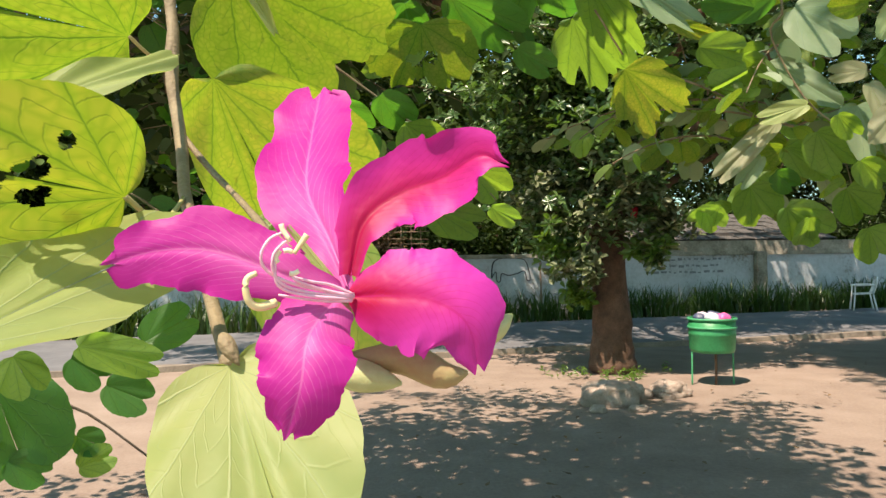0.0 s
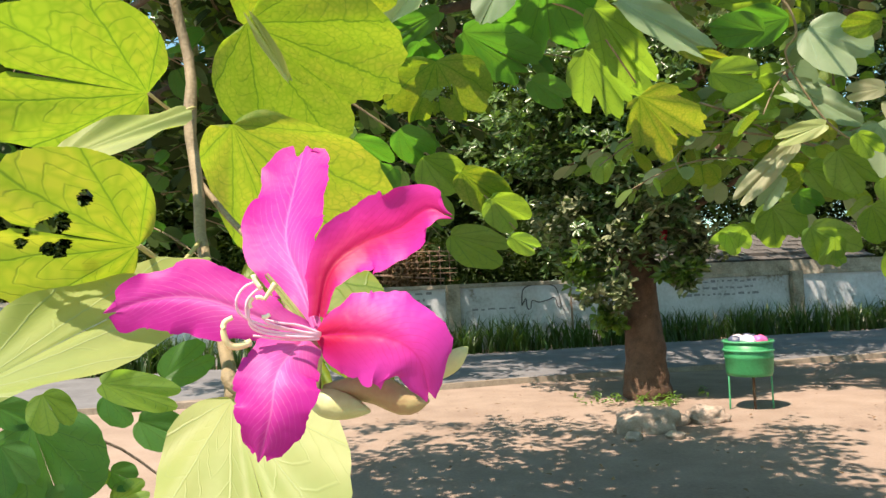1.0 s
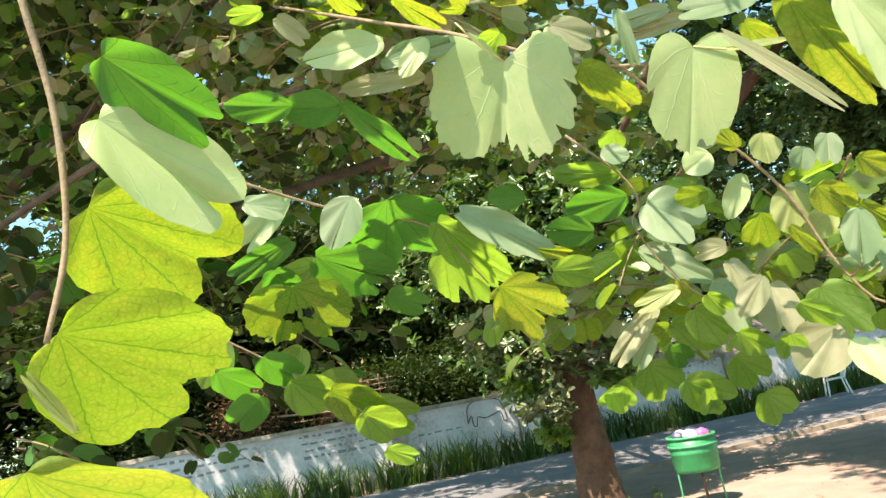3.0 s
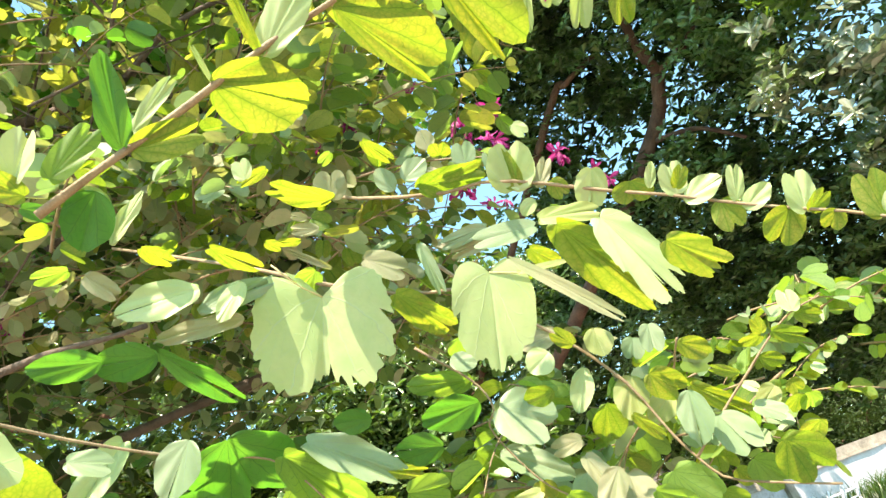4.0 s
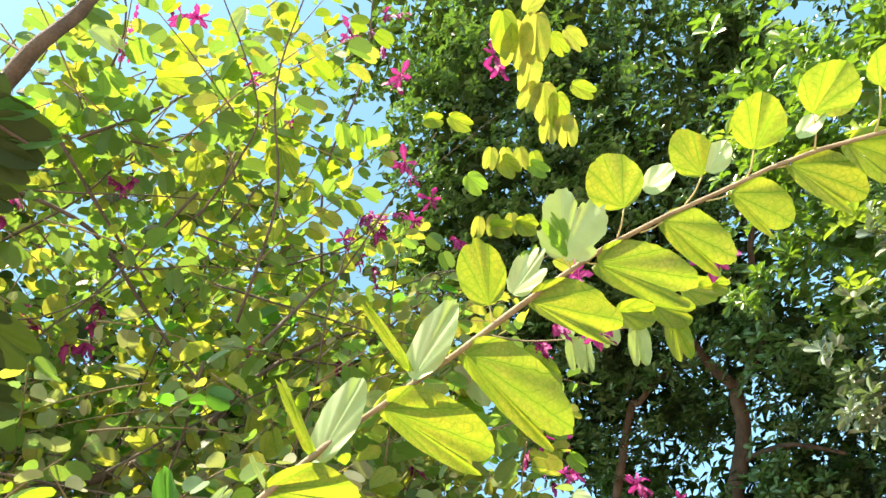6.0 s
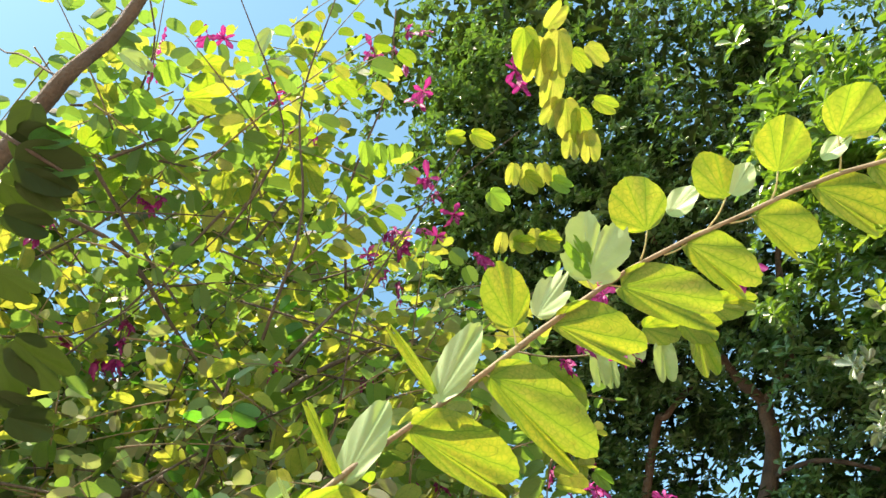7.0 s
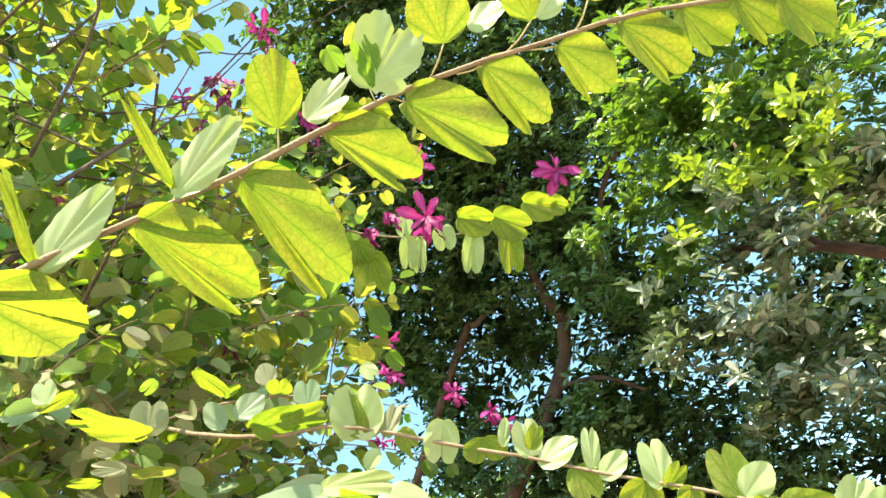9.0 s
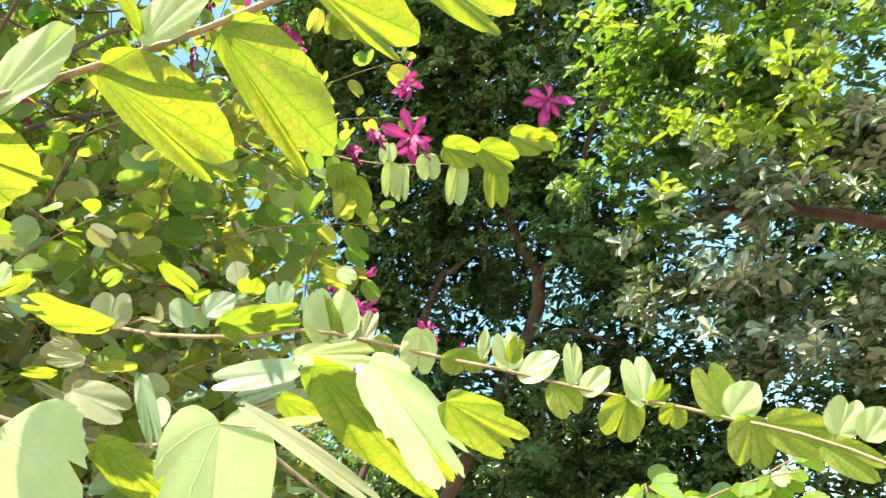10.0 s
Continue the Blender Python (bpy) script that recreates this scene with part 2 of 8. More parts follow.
CALYX = plain("calyx", (0.34, 0.40, 0.16), (0.52, 0.57, 0.30), 60, 0.55, 0.2, distance=0.001)
CALYX_RED = plain("calyx_reddish", (0.26, 0.14, 0.08), (0.36, 0.33, 0.14), 60, 0.55, 0.2, distance=0.001)
TWIG = plain("twig_bark", (0.13, 0.095, 0.05), (0.30, 0.23, 0.13), 45, 0.7, 0.6, distance=0.002)
TWIG_GREEN = plain("young_twig", (0.34, 0.32, 0.12), (0.52, 0.46, 0.22), 60, 0.6, 0.4, distance=0.001)
TWIG_DARK = plain("old_limb_bark", (0.05, 0.04, 0.03), (0.14, 0.105, 0.075), 14, 0.85, 0.8)
BARK = plain("trunk_bark", (0.05, 0.025, 0.015), (0.17, 0.095, 0.058), 7, 0.9, 1.0, distance=0.02)
EARTH_ROCK = plain("pale_rock", (0.24, 0.18, 0.14), (0.46, 0.36, 0.29), 5, 0.9, 0.8, distance=0.02)
ROAD = plain("worn_asphalt", (0.11, 0.11, 0.115), (0.19, 0.19, 0.195), 1.2, 0.9, 0.5)
KERB = plain("kerb_concrete", (0.15, 0.12, 0.09), (0.34, 0.28, 0.22), 5, 0.9, 0.6)
BIN_GREEN = plain("green_paint", (0.01, 0.17, 0.06), (0.03, 0.30, 0.11), 5, 0.45, 0.15)
BIN_RIM = plain("green_rim_paint", (0.02, 0.26, 0.11), (0.08, 0.40, 0.19), 9, 0.4, 0.1)
RUST = plain("rusty_iron", (0.06, 0.035, 0.02), (0.17, 0.09, 0.05), 20, 0.85, 0.4)
BAG_PALE = plain("pale_plastic_bag", (0.55, 0.48, 0.58), (0.85, 0.78, 0.86), 14, 0.4, 0.3)
BAG_PINK = plain("pink_plastic_bag", (0.70, 0.06, 0.28), (0.90, 0.20, 0.45), 14, 0.4, 0.3)
BAG_DARK = plain("dark_plastic_bag", (0.02, 0.03, 0.06), (0.10, 0.12, 0.20), 14, 0.4, 0.3)
CHAIR_WHITE = plain("white_plastic", (0.70, 0.70, 0.70), (0.85, 0.85, 0.84), 8, 0.4, 0.05)
ROOF_TILE = plain("old_roofing", (0.03, 0.028, 0.026), (0.15, 0.135, 0.12), 9, 0.9, 0.6)
SHED_WALL = plain("shed_wall", (0.05, 0.045, 0.04), (0.12, 0.10, 0.09), 4, 0.9, 0.4)
LATTICE = plain("bamboo_lattice", (0.17, 0.10, 0.07), (0.36, 0.24, 0.17), 18, 0.8, 0.4)
INK = plain("wall_paint_ink", (0.03, 0.03, 0.04), (0.12, 0.12, 0.13), 30, 0.8, 0.1)
INK_GREY = plain("faded_wall_ink", (0.12, 0.13, 0.15), (0.28, 0.29, 0.31), 30, 0.8, 0.1)
RED_CLOTH = plain("red_cloth", (0.55, 0.01, 0.04), (0.80, 0.03, 0.07), 20, 0.8, 0.3)


def ground_material():
    m = Nodes("dry_earth")
    c = m.coords()
    big, mid, fine = m.noise(0.35, 4, c), m.noise(2.2, 5, c), m.noise(34.0, 6, c)
    fac = m.math("ADD", m.math("MULTIPLY", big, 0.4), m.math("ADD", m.math("MULTIPLY", mid, 0.35), m.math("MULTIPLY", fine, 0.25)))
    col = m.ramp(fac, (0.30, (0.18, 0.128, 0.10)), (0.52, (0.29, 0.222, 0.178)), (0.72, (0.38, 0.298, 0.245)))
    return m.done(m.principled(col, 0.95, m.bump(m.math("ADD", fine, mid), 0.5, 0.015), Specular_IOR_Level=0.2))


def wall_material():
    m = Nodes("weathered_whitewash")
    c = m.coords()
    stain, fine = m.noise(0.9, 6, c, 0.65), m.noise(14.0, 5, c)
    col = m.ramp(m.math("ADD", m.math("MULTIPLY", stain, 0.7), m.math("MULTIPLY", fine, 0.3)), (0.34, (0.20, 0.17, 0.13)), (0.45, (0.42, 0.44, 0.46)), (0.7, (0.62, 0.65, 0.69)))
    return m.done(m.principled(col, 0.9, m.bump(fine, 0.4, 0.01)))


EARTH, WHITEWASH = ground_material(), wall_material()
STAINED = plain("stained_plaster", (0.12, 0.10, 0.07), (0.42, 0.38, 0.31), 2.5, 0.95, 0.6)


# ---- mesh helpers ----
def mesh_of(name, verts, faces, mats, uvs=None, smooth=True, index=None):
    me = bpy.data.meshes.new(name)
    me.from_pydata([tuple(v) for v in verts], [], [tuple(f) for f in faces])
    for m in mats if isinstance(mats, (list, tuple)) else [mats]:
        me.materials.append(m)
    if uvs is not None:
        layer = me.uv_layers.new(name="veins")
        ids = np.empty(len(me.loops), int)
        me.loops.foreach_get("vertex_index", ids)
        layer.data.foreach_set("uv", np.asarray(uvs, float)[ids].ravel())
    if index is not None:
        me.polygons.foreach_set("material_index", index)
    me.polygons.foreach_set("use_smooth", [smooth] * len(me.polygons))
    me.update()
    return me


def thing(name, label, category, group="", kind="", at=(0, 0, 0)):
    ob = new(name)
    ob.location = at
    ob.empty_display_size = 0.05
    return tagged(ob, label, category, group, kind)


def under(parent, name, me, label=""):
    """A mesh, given in world places, as a part of a thing."""
    ob = new(name, me)
    ob.parent = parent
    where = Vector()
    node = parent
    while node:
        where += node.location
        node = node.parent
    ob.location = -where
    return tagged(ob, label) if label else ob


def from_bm(name, bm, mats, smooth=False):
    me = bpy.data.meshes.new(name)
    bm.to_mesh(me)
    bm.free()
    for m in mats if isinstance(mats, (list, tuple)) else [mats]:
        me.materials.append(m)
    me.polygons.foreach_set("use_smooth", [smooth] * len(me.polygons))
    return me


def box_bm(bm, size, m, bevel=0.0):
    made = bmesh.ops.create_cube(bm, size=1.0, matrix=m @ Matrix.Diagonal((*size, 1)))
    if bevel:
        edges = list({e for v in made["verts"] for e in v.link_edges})
        bmesh.ops.bevel(bm, geom=edges, offset=bevel, segments=2, affect="EDGES", clamp_overlap=True)
    return bm


def smooth_line(points, n):
    """n places along a soft curve through the points."""
    p = np.array(points, float)
    if len(p) < 3:
        return p[0] + np.linspace(0, 1, n)[:, None] * (p[-1] - p[0])
    t = np.linspace(0, len(p) - 1, n)
    i = np.clip(t.astype(int), 0, len(p) - 2)
    f = (t - i)[:, None]
    q = np.vstack([2 * p[0] - p[1], p, 2 * p[-1] - p[-2]])
    a, b, c, d = q[i], q[i + 1], q[i + 2], q[i + 3]
    return 0.5 * (2 * b + (c - a) * f + (2 * a - 5 * b + 4 * c - d) * f**2 + (3 * b - a - 3 * c + d) * f**3)


def tube_arrays(points, r0, r1, n=12, sides=7, knots=0.0, seed=0):
    """A tapered round limb along the points."""
    rng = np.random.default_rng(seed)
    line = smooth_line(points, n)
    ahead = np.gradient(line, axis=0)
    ahead /= np.linalg.norm(ahead, axis=1, keepdims=True) + 1e-9
    ref = np.array([0.0, 0.0, 1.0]) if abs(ahead[:, 2]).mean() < 0.8 else np.array([1.0, 0.0, 0.0])
    a = np.cross(ahead, ref)
    a /= np.linalg.norm(a, axis=1, keepdims=True) + 1e-9
    b = np.cross(ahead, a)
    rad = np.linspace(r0, r1, n) * (1 + knots * rng.normal(size=n))
    ang = np.linspace(0, 2 * np.pi, sides, endpoint=False)
    bump = 1 + knots * 0.6 * rng.normal(size=(n, sides))
    ring = line[:, None] + (rad[:, None] * bump)[..., None] * (np.cos(ang)[None, :, None] * a[:, None] + np.sin(ang)[None, :, None] * b[:, None])
    verts = np.vstack([ring.reshape(-1, 3), line[:1], line[-1:]])
    faces = []
    for i in range(n - 1):
        for j in range(sides):
            k = (j + 1) % sides
            faces.append((i * sides + j, i * sides + k, (i + 1) * sides + k, (i + 1) * sides + j))
    for j in range(sides):
        k = (j + 1) % sides
        faces += [(n * sides, k, j), (n * sides + 1, (n - 1) * sides + j, (n - 1) * sides + k)]
    return verts, faces


def tube(name, points, r0, r1, mat, n=12, sides=7, knots=0.0, seed=0):
    verts, faces = tube_arrays(points, r0, r1, n, sides, knots, seed)
    return mesh_of(name, verts, faces, mat)


def join_arrays(chunks):
    verts, faces, at = [], [], 0
    for v, f in chunks:
        verts.append(np.asarray(v))
        faces += [tuple(i + at for i in face) for face in f]
        at += len(v)
    return np.vstack(verts), faces


# ---- the orchid tree's leaf ----
LOBE = np.array([(0.0, 0.80), (0.075, 0.93), (0.19, 1.0), (0.33, 0.94), (0.44, 0.78), (0.49, 0.58), (0.49, 0.38), (0.43, 0.18), (0.31, 0.03), (0.16, -0.04), (0.03, -0.01)])
LONE = np.array([(0.0, 1.0), (0.09, 0.98), (0.22, 0.90), (0.35, 0.74), (0.42, 0.55), (0.42, 0.36), (0.34, 0.18), (0.20, 0.05), (0.08, 0.0), (0.02, 0.0)])


def axes_of(base, tip, face):
    base, tip, face = Vector(base), Vector(tip), Vector(face)
    y = (tip - base).normalized()
    x = y.cross(face).normalized()
    return base, (tip - base).length, x, y, x.cross(y)


def leaf_mesh(base, tip, face, width=1.0, fold=20, mat=LEAF, curl=0.1, bites=0.0, holes=0, seed=0, nk=26, nr=7, wave=0.025, second=1.0, ear=0.0, shape=LOBE, torn=()):
    """One twin-lobed leaf from its base to its lobes' ends; face: the way to which its upper side looks; fold: degrees by which each half is raised; second: width of the other half."""
    rng = np.random.default_rng(seed)
    o, length, x, y, z = axes_of(base, tip, face)
    edge = smooth_line(shape, nk)
    verts, uvs, faces = [], [], []
    r = np.linspace(0, 1, nr) ** 0.8
    holed = list(torn)
    for h in range(holes):
        holed.append((h % 2, *(edge[rng.integers(3, nk - 3)] * rng.uniform(0.35, 0.85)), rng.uniform(0.03, 0.07)))
    for s, side in enumerate((1, -1)):
        at = len(verts)
        cut = np.ones(nk)
        if bites:
            for _ in range(rng.integers(3, 8)):
                c, w = rng.uniform(1, nk - 3), rng.uniform(0.5, 1.8)
                cut -= bites * rng.uniform(0.4, 1.0) * np.exp(-((np.arange(nk) - c) / w) ** 2)
            cut[1:-2] -= bites * 0.35 * rng.random(nk - 3)
            cut = np.clip(cut, 0.4, 1)
        else:
            cut[1:-3] -= 0.035 * rng.random(nk - 4)
        cut[0] = 1
        phase = rng.uniform(0, 6.28, 3)
        a = radians(fold)
        for k in range(nk):
            for j in range(nr):
                px, py = edge[k] * r[j] * cut[k]
                py -= ear * 2 * px * max(0.0, 1 - py / 0.55)
                px *= width * (second if s else 1.0)
                q = px * side
                lift = abs(q) * math.sin(a) - curl * (py**2) * 0.6 - curl * q * q * 0.8
                lift += wave * r[j] ** 2 * (math.sin(k / nk * 14 + phase[0]) + 0.6 * math.sin(k / nk * 25 + phase[1]))
                verts.append(o + length * (x * (q * math.cos(a)) + y * py + z * lift))
                uvs.append((k / (nk - 1), r[j]))
        for k in range(nk - 1):
            for j in range(nr - 1):
                mx, my = (edge[k] * r[j] + edge[k + 1] * r[j + 1]) / 2
                if any(q == s and math.hypot(mx - hx, my - hy) < size * (1 + 0.5 * noise.noise(Vector((mx * 16, my * 16, hx * 9)))) for q, hx, hy, size in holed):
                    continue
                f = [at + k * nr + j, at + (k + 1) * nr + j, at + (k + 1) * nr + j + 1, at + k * nr + j + 1]
                faces.append(f if side < 0 else f[::-1])
    return mesh_of("leaf", verts, faces, mat, uvs)


def orchid_leaf(parent, base, tip, face, width=1.0, fold=20, stem=None, name="leaf", **more):
    ob = under(parent, name, leaf_mesh(base, tip, face, width, fold, **more))
    if stem is not None:
        a, b = Vector(stem), Vector(base)
        mid = (a + b) / 2 + Vector((0, 0, -0.08 * (a - b).length))
        petiole = under(ob, "petiole", tube("petiole", [a, mid, b], 0.0011, 0.0009, TWIG_GREEN, 6, 5))
        petiole.location = (0, 0, 0)
    return ob


# ---- the yard: ground, road, wall ----
ALONG, AWAY = Vector((0.963, 0.270, 0)).normalized(), Vector((-0.270, 0.963, 0)).normalized()


def lane(u, n, z=0.0):
    """A place by metres along the road, metres away from the yard, and height."""
    return ALONG * u + AWAY * n + Vector((0, 0, z))


def ground_sheet():
    """One sheet to the horizon, gently uneven in the yard."""
    steps = np.concatenate([[-400, -150, -60, -25], np.linspace(-14, 20, 69), [30, 60, 150, 400]])
    verts = []
    for b in steps:
        for a in steps:
            near = max(0.0, 1 - max(abs(a - 3), abs(b - 4)) / 14)
            z = 0.035 * noise.noise(Vector((a * 0.5, b * 0.5, 0))) * near + 0.012 * noise.noise(Vector((a * 2.1, b * 2.1, 3))) * near
            verts.append((*(ALONG * a + AWAY * b).to_2d(), z))
    n = len(steps)
    faces = [(j * n + i, j * n + i + 1, (j + 1) * n + i + 1, (j + 1) * n + i) for j in range(n - 1) for i in range(n - 1)]
    return tagged(new("ground", mesh_of("ground", verts, faces, EARTH)), "dry pinkish-brown earth yard with dappled shade", "ground", kind="structure")


def slab(name, u0, u1, n0, n1, z0, z1, mat, bevel=0.02, seed=0, cuts=40, rough=0.0):
    """A long slab laid along the road, its edges a little worn."""
    rng = np.random.default_rng(seed)
    verts, faces = [], []
    us = np.linspace(u0, u1, cuts)
    for u in us:
        w = rng.normal(0, rough, 4)
        for n, z in ((n0 + w[0], z0), (n0 + bevel + w[0], z1 + w[2] * 0.4), (n1 - bevel + w[1], z1 + w[3] * 0.4), (n1 + w[1], z0)):
            verts.append(lane(u, n, z))
    for i in range(cuts - 1):
        for j in range(4):
            k = (j + 1) % 4
            faces.append((i * 4 + j, (i + 1) * 4 + j, (i + 1) * 4 + k, i * 4 + k))
    faces += [(3, 2, 1, 0), tuple((cuts - 1) * 4 + j for j in range(4))]
    return new(name, mesh_of(name, verts, faces, mat, smooth=False))


ground_sheet()
tagged(slab("road", -60, 60, 10.95, 15.45, -0.3, 0.055, ROAD, 0.05, 1, 160, 0.02), "grey worn asphalt lane with dappled sun", "road", kind="structure")
tagged(slab("kerb", -60, 60, 10.75, 10.93, -0.3, 0.085, KERB, 0.03, 2, 220, 0.025), "low worn kerb along the lane", "kerb", kind="structure")
wall = slab("wall_boundary", -40, 40, 16.9, 17.15, -0.2, 1.52, WHITEWASH, 0.005, 3, 60, 0.004)
tagged(wall, "low whitewashed boundary wall, stained, with faded writing", "wall", kind="structure")
coping = slab("coping", -40, 40, 16.84, 17.21, 1.524, 1.62, STAINED, 0.02, 4, 90, 0.01)
coping.parent = wall
course = slab("upper_course", 8.6, 40, 16.93, 17.12, 1.624, 1.92, STAINED, 0.015, 6, 60, 0.008)
course.parent = wall
for u in (-3.8, 3.83, 13.4, 20.0):
    bm = bmesh.new()
    box_bm(bm, (0.34, 0.16, 1.72), Matrix.Translation(lane(u, 16.82, 0.76)) @ Matrix.Rotation(math.atan2(ALONG.y, ALONG.x), 4, "Z"), 0.015)
    pillar = new("pillar", from_bm("pillar", bm, STAINED))
    pillar.parent = wall


def wall_bars():
    """Faded lines of writing that cannot be read, and a black line drawing of a cow-like shape."""
    rng = random.Random(4)
    chunks = {INK_GREY: [], INK: []}

    def bar(mat, u, z, w, h, tilt=0.0):
        a = [(-w / 2, -h / 2), (w / 2, -h / 2 + tilt * w), (w / 2, h / 2 + tilt * w), (-w / 2, h / 2)]
        chunks[mat].append(([lane(u + x, 16.893, z + y) for x, y in a], [(0, 1, 2, 3)]))

    for u0, u1, rows in ((1.5, 3.2, (1.42, 1.27, 1.12, 0.96)), (9.7, 12.2, (1.42, 1.25, 1.08)), (-2.0, 0.4, (1.4, 1.22, 1.04)), (4.3, 5.3, (0.98,))):
        for z in rows:
            u = u0 + rng.uniform(0, 0.2)
            while u < u1:
                w = rng.uniform(0.05, 0.2)
                bar(INK_GREY, u + w / 2, z + rng.uniform(-0.015, 0.015), w, rng.uniform(0.035, 0.07))
                u += w + rng.uniform(0.04, 0.1)
    v, f = join_arrays(chunks[INK_GREY])
    lines = new("faded_writing", mesh_of("faded_writing", v, f, INK_GREY, smooth=False))
    lines.parent = wall
    outline = [(0, 0.05), (0.02, 0.3), (0.12, 0.42), (0.4, 0.46), (0.75, 0.42), (0.86, 0.28), (0.92, 0.02), (0.84, 0.0), (0.78, 0.18), (0.62, 0.14), (0.4, 0.1), (0.24, 0.14), (0.2, -0.02), (0.12, 0.0), (0.1, 0.18), (0.0, 0.05)]
    path = [lane(5.6 + x * 1.12, 16.89, 0.97 + y * 1.25) for x, y in outline]
    v, f = tube_arrays(path, 0.013, 0.013, 60, 4)
    drawing = new("line_drawing", mesh_of("line_drawing", v, f, INK))
    drawing.parent = wall


wall_bars()


def blade_field():
    """Long arching blades in the bed before the wall."""
    rng = np.random.default_rng(8)
    verts, faces, uvs = [], [], []
    for _ in range(7000):
        u = rng.uniform(-10, 27)
        dense = 0.5 + 0.5 * math.sin(u * 1.7) + 0.4 * math.sin(u * 4.1)
        if rng.random() > 0.55 + 0.35 * dense:
            continue
        foot = lane(u, rng.uniform(15.55, 16.7), 0)
        h = rng.uniform(0.5, 1.0) * (1 + 0.12 * dense)
        ang = rng.uniform(0, 2 * math.pi)
        lean = Vector((math.cos(ang), math.sin(ang), 0)) * h * rng.uniform(0.25, 1.0)
        side = Vector((-math.sin(ang), math.cos(ang), 0)) * rng.uniform(0.012, 0.028)
        at = len(verts)
        for k in range(5):
            f = k / 4
            c = foot + lean * f * f + Vector((0, 0, h * (f - 0.35 * f**3 * lean.length / h)))
            w = side * (1 - f**2 * 0.96)
            verts += [c - w, c + w]
            uvs += [(0.1, f), (0.2, f)]
        faces += [(at + 2 * k, at + 2 * k + 1, at + 2 * k + 3, at + 2 * k + 2) for k in range(4)]
    return tagged(new("grass_bed", mesh_of("grass_bed", verts, faces, GRASS, uvs)), "long dark green strap-leaved plants along the wall", "plants", kind="stuff")


blade_field()


# ---- trees ----
def dress(positions, spread, size, rng, shape="long", count=7):
    """Whorls of small leaves at the places given: verts, faces, uvs."""
    prof = np.array([(0, 0), (0.5, 0.26), (0.22, 0.62), (0, 1.0), (-0.22, 0.62), (-0.5, 0.26)]) if shape == "long" else np.array([(0, 0), (0.45, 0.1), (0.55, 0.55), (0.2, 0.98), (0, 0.82), (-0.2, 0.98), (-0.55, 0.55), (-0.45, 0.1)])
    wide = 0.42 if shape == "long" else 0.95
    k = len(prof)
    n = len(positions) * count
    at = np.repeat(np.asarray(positions, float), count, axis=0) + rng.normal(0, spread, (n, 3))
    ang, tilt = rng.uniform(0, 2 * np.pi, n), rng.normal(0.15, 0.5, n)
    y = np.stack([np.cos(ang) * np.cos(tilt), np.sin(ang) * np.cos(tilt), np.sin(tilt)], 1)
    up = np.stack([rng.normal(0, 0.45, n), rng.normal(0, 0.45, n), np.ones(n)], 1)
    x = np.cross(y, up)
    x /= np.linalg.norm(x, axis=1, keepdims=True)
    z = np.cross(x, y)
    s = (size * rng.uniform(0.6, 1.25, n))[:, None, None]
    arch = -0.18 * prof[:, 1] ** 2 + 0.25 * np.abs(prof[:, 0]) * wide
    v = at[:, None] + s * (prof[None, :, :1] * wide * x[:, None] + prof[None, :, 1:] * y[:, None] + arch[None, :, None] * z[:, None])
    base = (np.arange(n) * k)[:, None]
    if shape == "long":
        faces = np.concatenate([base + np.array([[0, 1, 2, 3]]), base + np.array([[0, 3, 4, 5]])], 0)
    else:
        faces = np.concatenate([base + np.array([[0, 1, 2, 4]]), base + np.array([[0, 4, 6, 7]]), base + np.array([[2, 3, 4, 4]])[:, :3].repeat(1, 0)[:, [0, 1, 2, 2]], base + np.array([[4, 5, 6, 6]])], 0)
    uv = np.tile(np.stack([np.abs(prof[:, 0]) * 1.6, prof[:, 1]], 1), (n, 1))
    return v.reshape(-1, 3), faces, uv


def rosettes(positions, size, rng, count=8):
    """Rosettes of rounded leaves, each round an axis that leans to the sun: verts, faces, uvs."""
    prof = np.array([(0, 0), (0.10, 0.22), (0.23, 0.55), (0.20, 0.86), (0, 1.0), (-0.20, 0.86), (-0.23, 0.55), (-0.10, 0.22)])
    k, m = len(prof), len(positions)
    n = m * count
    axis = np.stack([rng.normal(-0.45, 0.55, m), rng.normal(-0.55, 0.55, m), np.ones(m)], 1)
    axis /= np.linalg.norm(axis, axis=1, keepdims=True)
    p = np.cross(axis, rng.normal(size=(m, 3)))
    p /= np.linalg.norm(p, axis=1, keepdims=True)
    q = np.cross(axis, p)
    axis, p, q, at = (np.repeat(w, count, axis=0) for w in (axis, p, q, np.asarray(positions, float)))
    ang = np.tile(np.arange(count) * 2.4, m) + rng.normal(0, 0.25, n)
    tilt = rng.uniform(-0.25, 0.9, n)
    y = (p * np.cos(ang)[:, None] + q * np.sin(ang)[:, None]) * np.cos(tilt)[:, None] + axis * np.sin(tilt)[:, None]
    x = np.cross(y, axis + rng.normal(0, 0.35, (n, 3)))
    x /= np.linalg.norm(x, axis=1, keepdims=True)
    z = np.cross(x, y)
    s = (size * rng.uniform(0.55, 1.2, n))[:, None, None]
    at = at - axis * (rng.uniform(0, 0.35, n)[:, None] * size)
    arch = -0.22 * prof[:, 1] ** 2 + 0.5 * np.abs(prof[:, 0])
    v = at[:, None] + s * (prof[None, :, :1] * x[:, None] + (0.12 + prof[None, :, 1:]) * y[:, None] + arch[None, :, None] * z[:, None])
    base = (np.arange(n) * k)[:, None]
    faces = np.concatenate([base + np.array([[0, 1, 2, 3, 4]]), base + np.array([[0, 4, 5, 6, 7]])], 0)
    return v.reshape(-1, 3), faces, np.tile(np.stack([np.abs(prof[:, 0]) * 2, prof[:, 1]], 1), (n, 1))


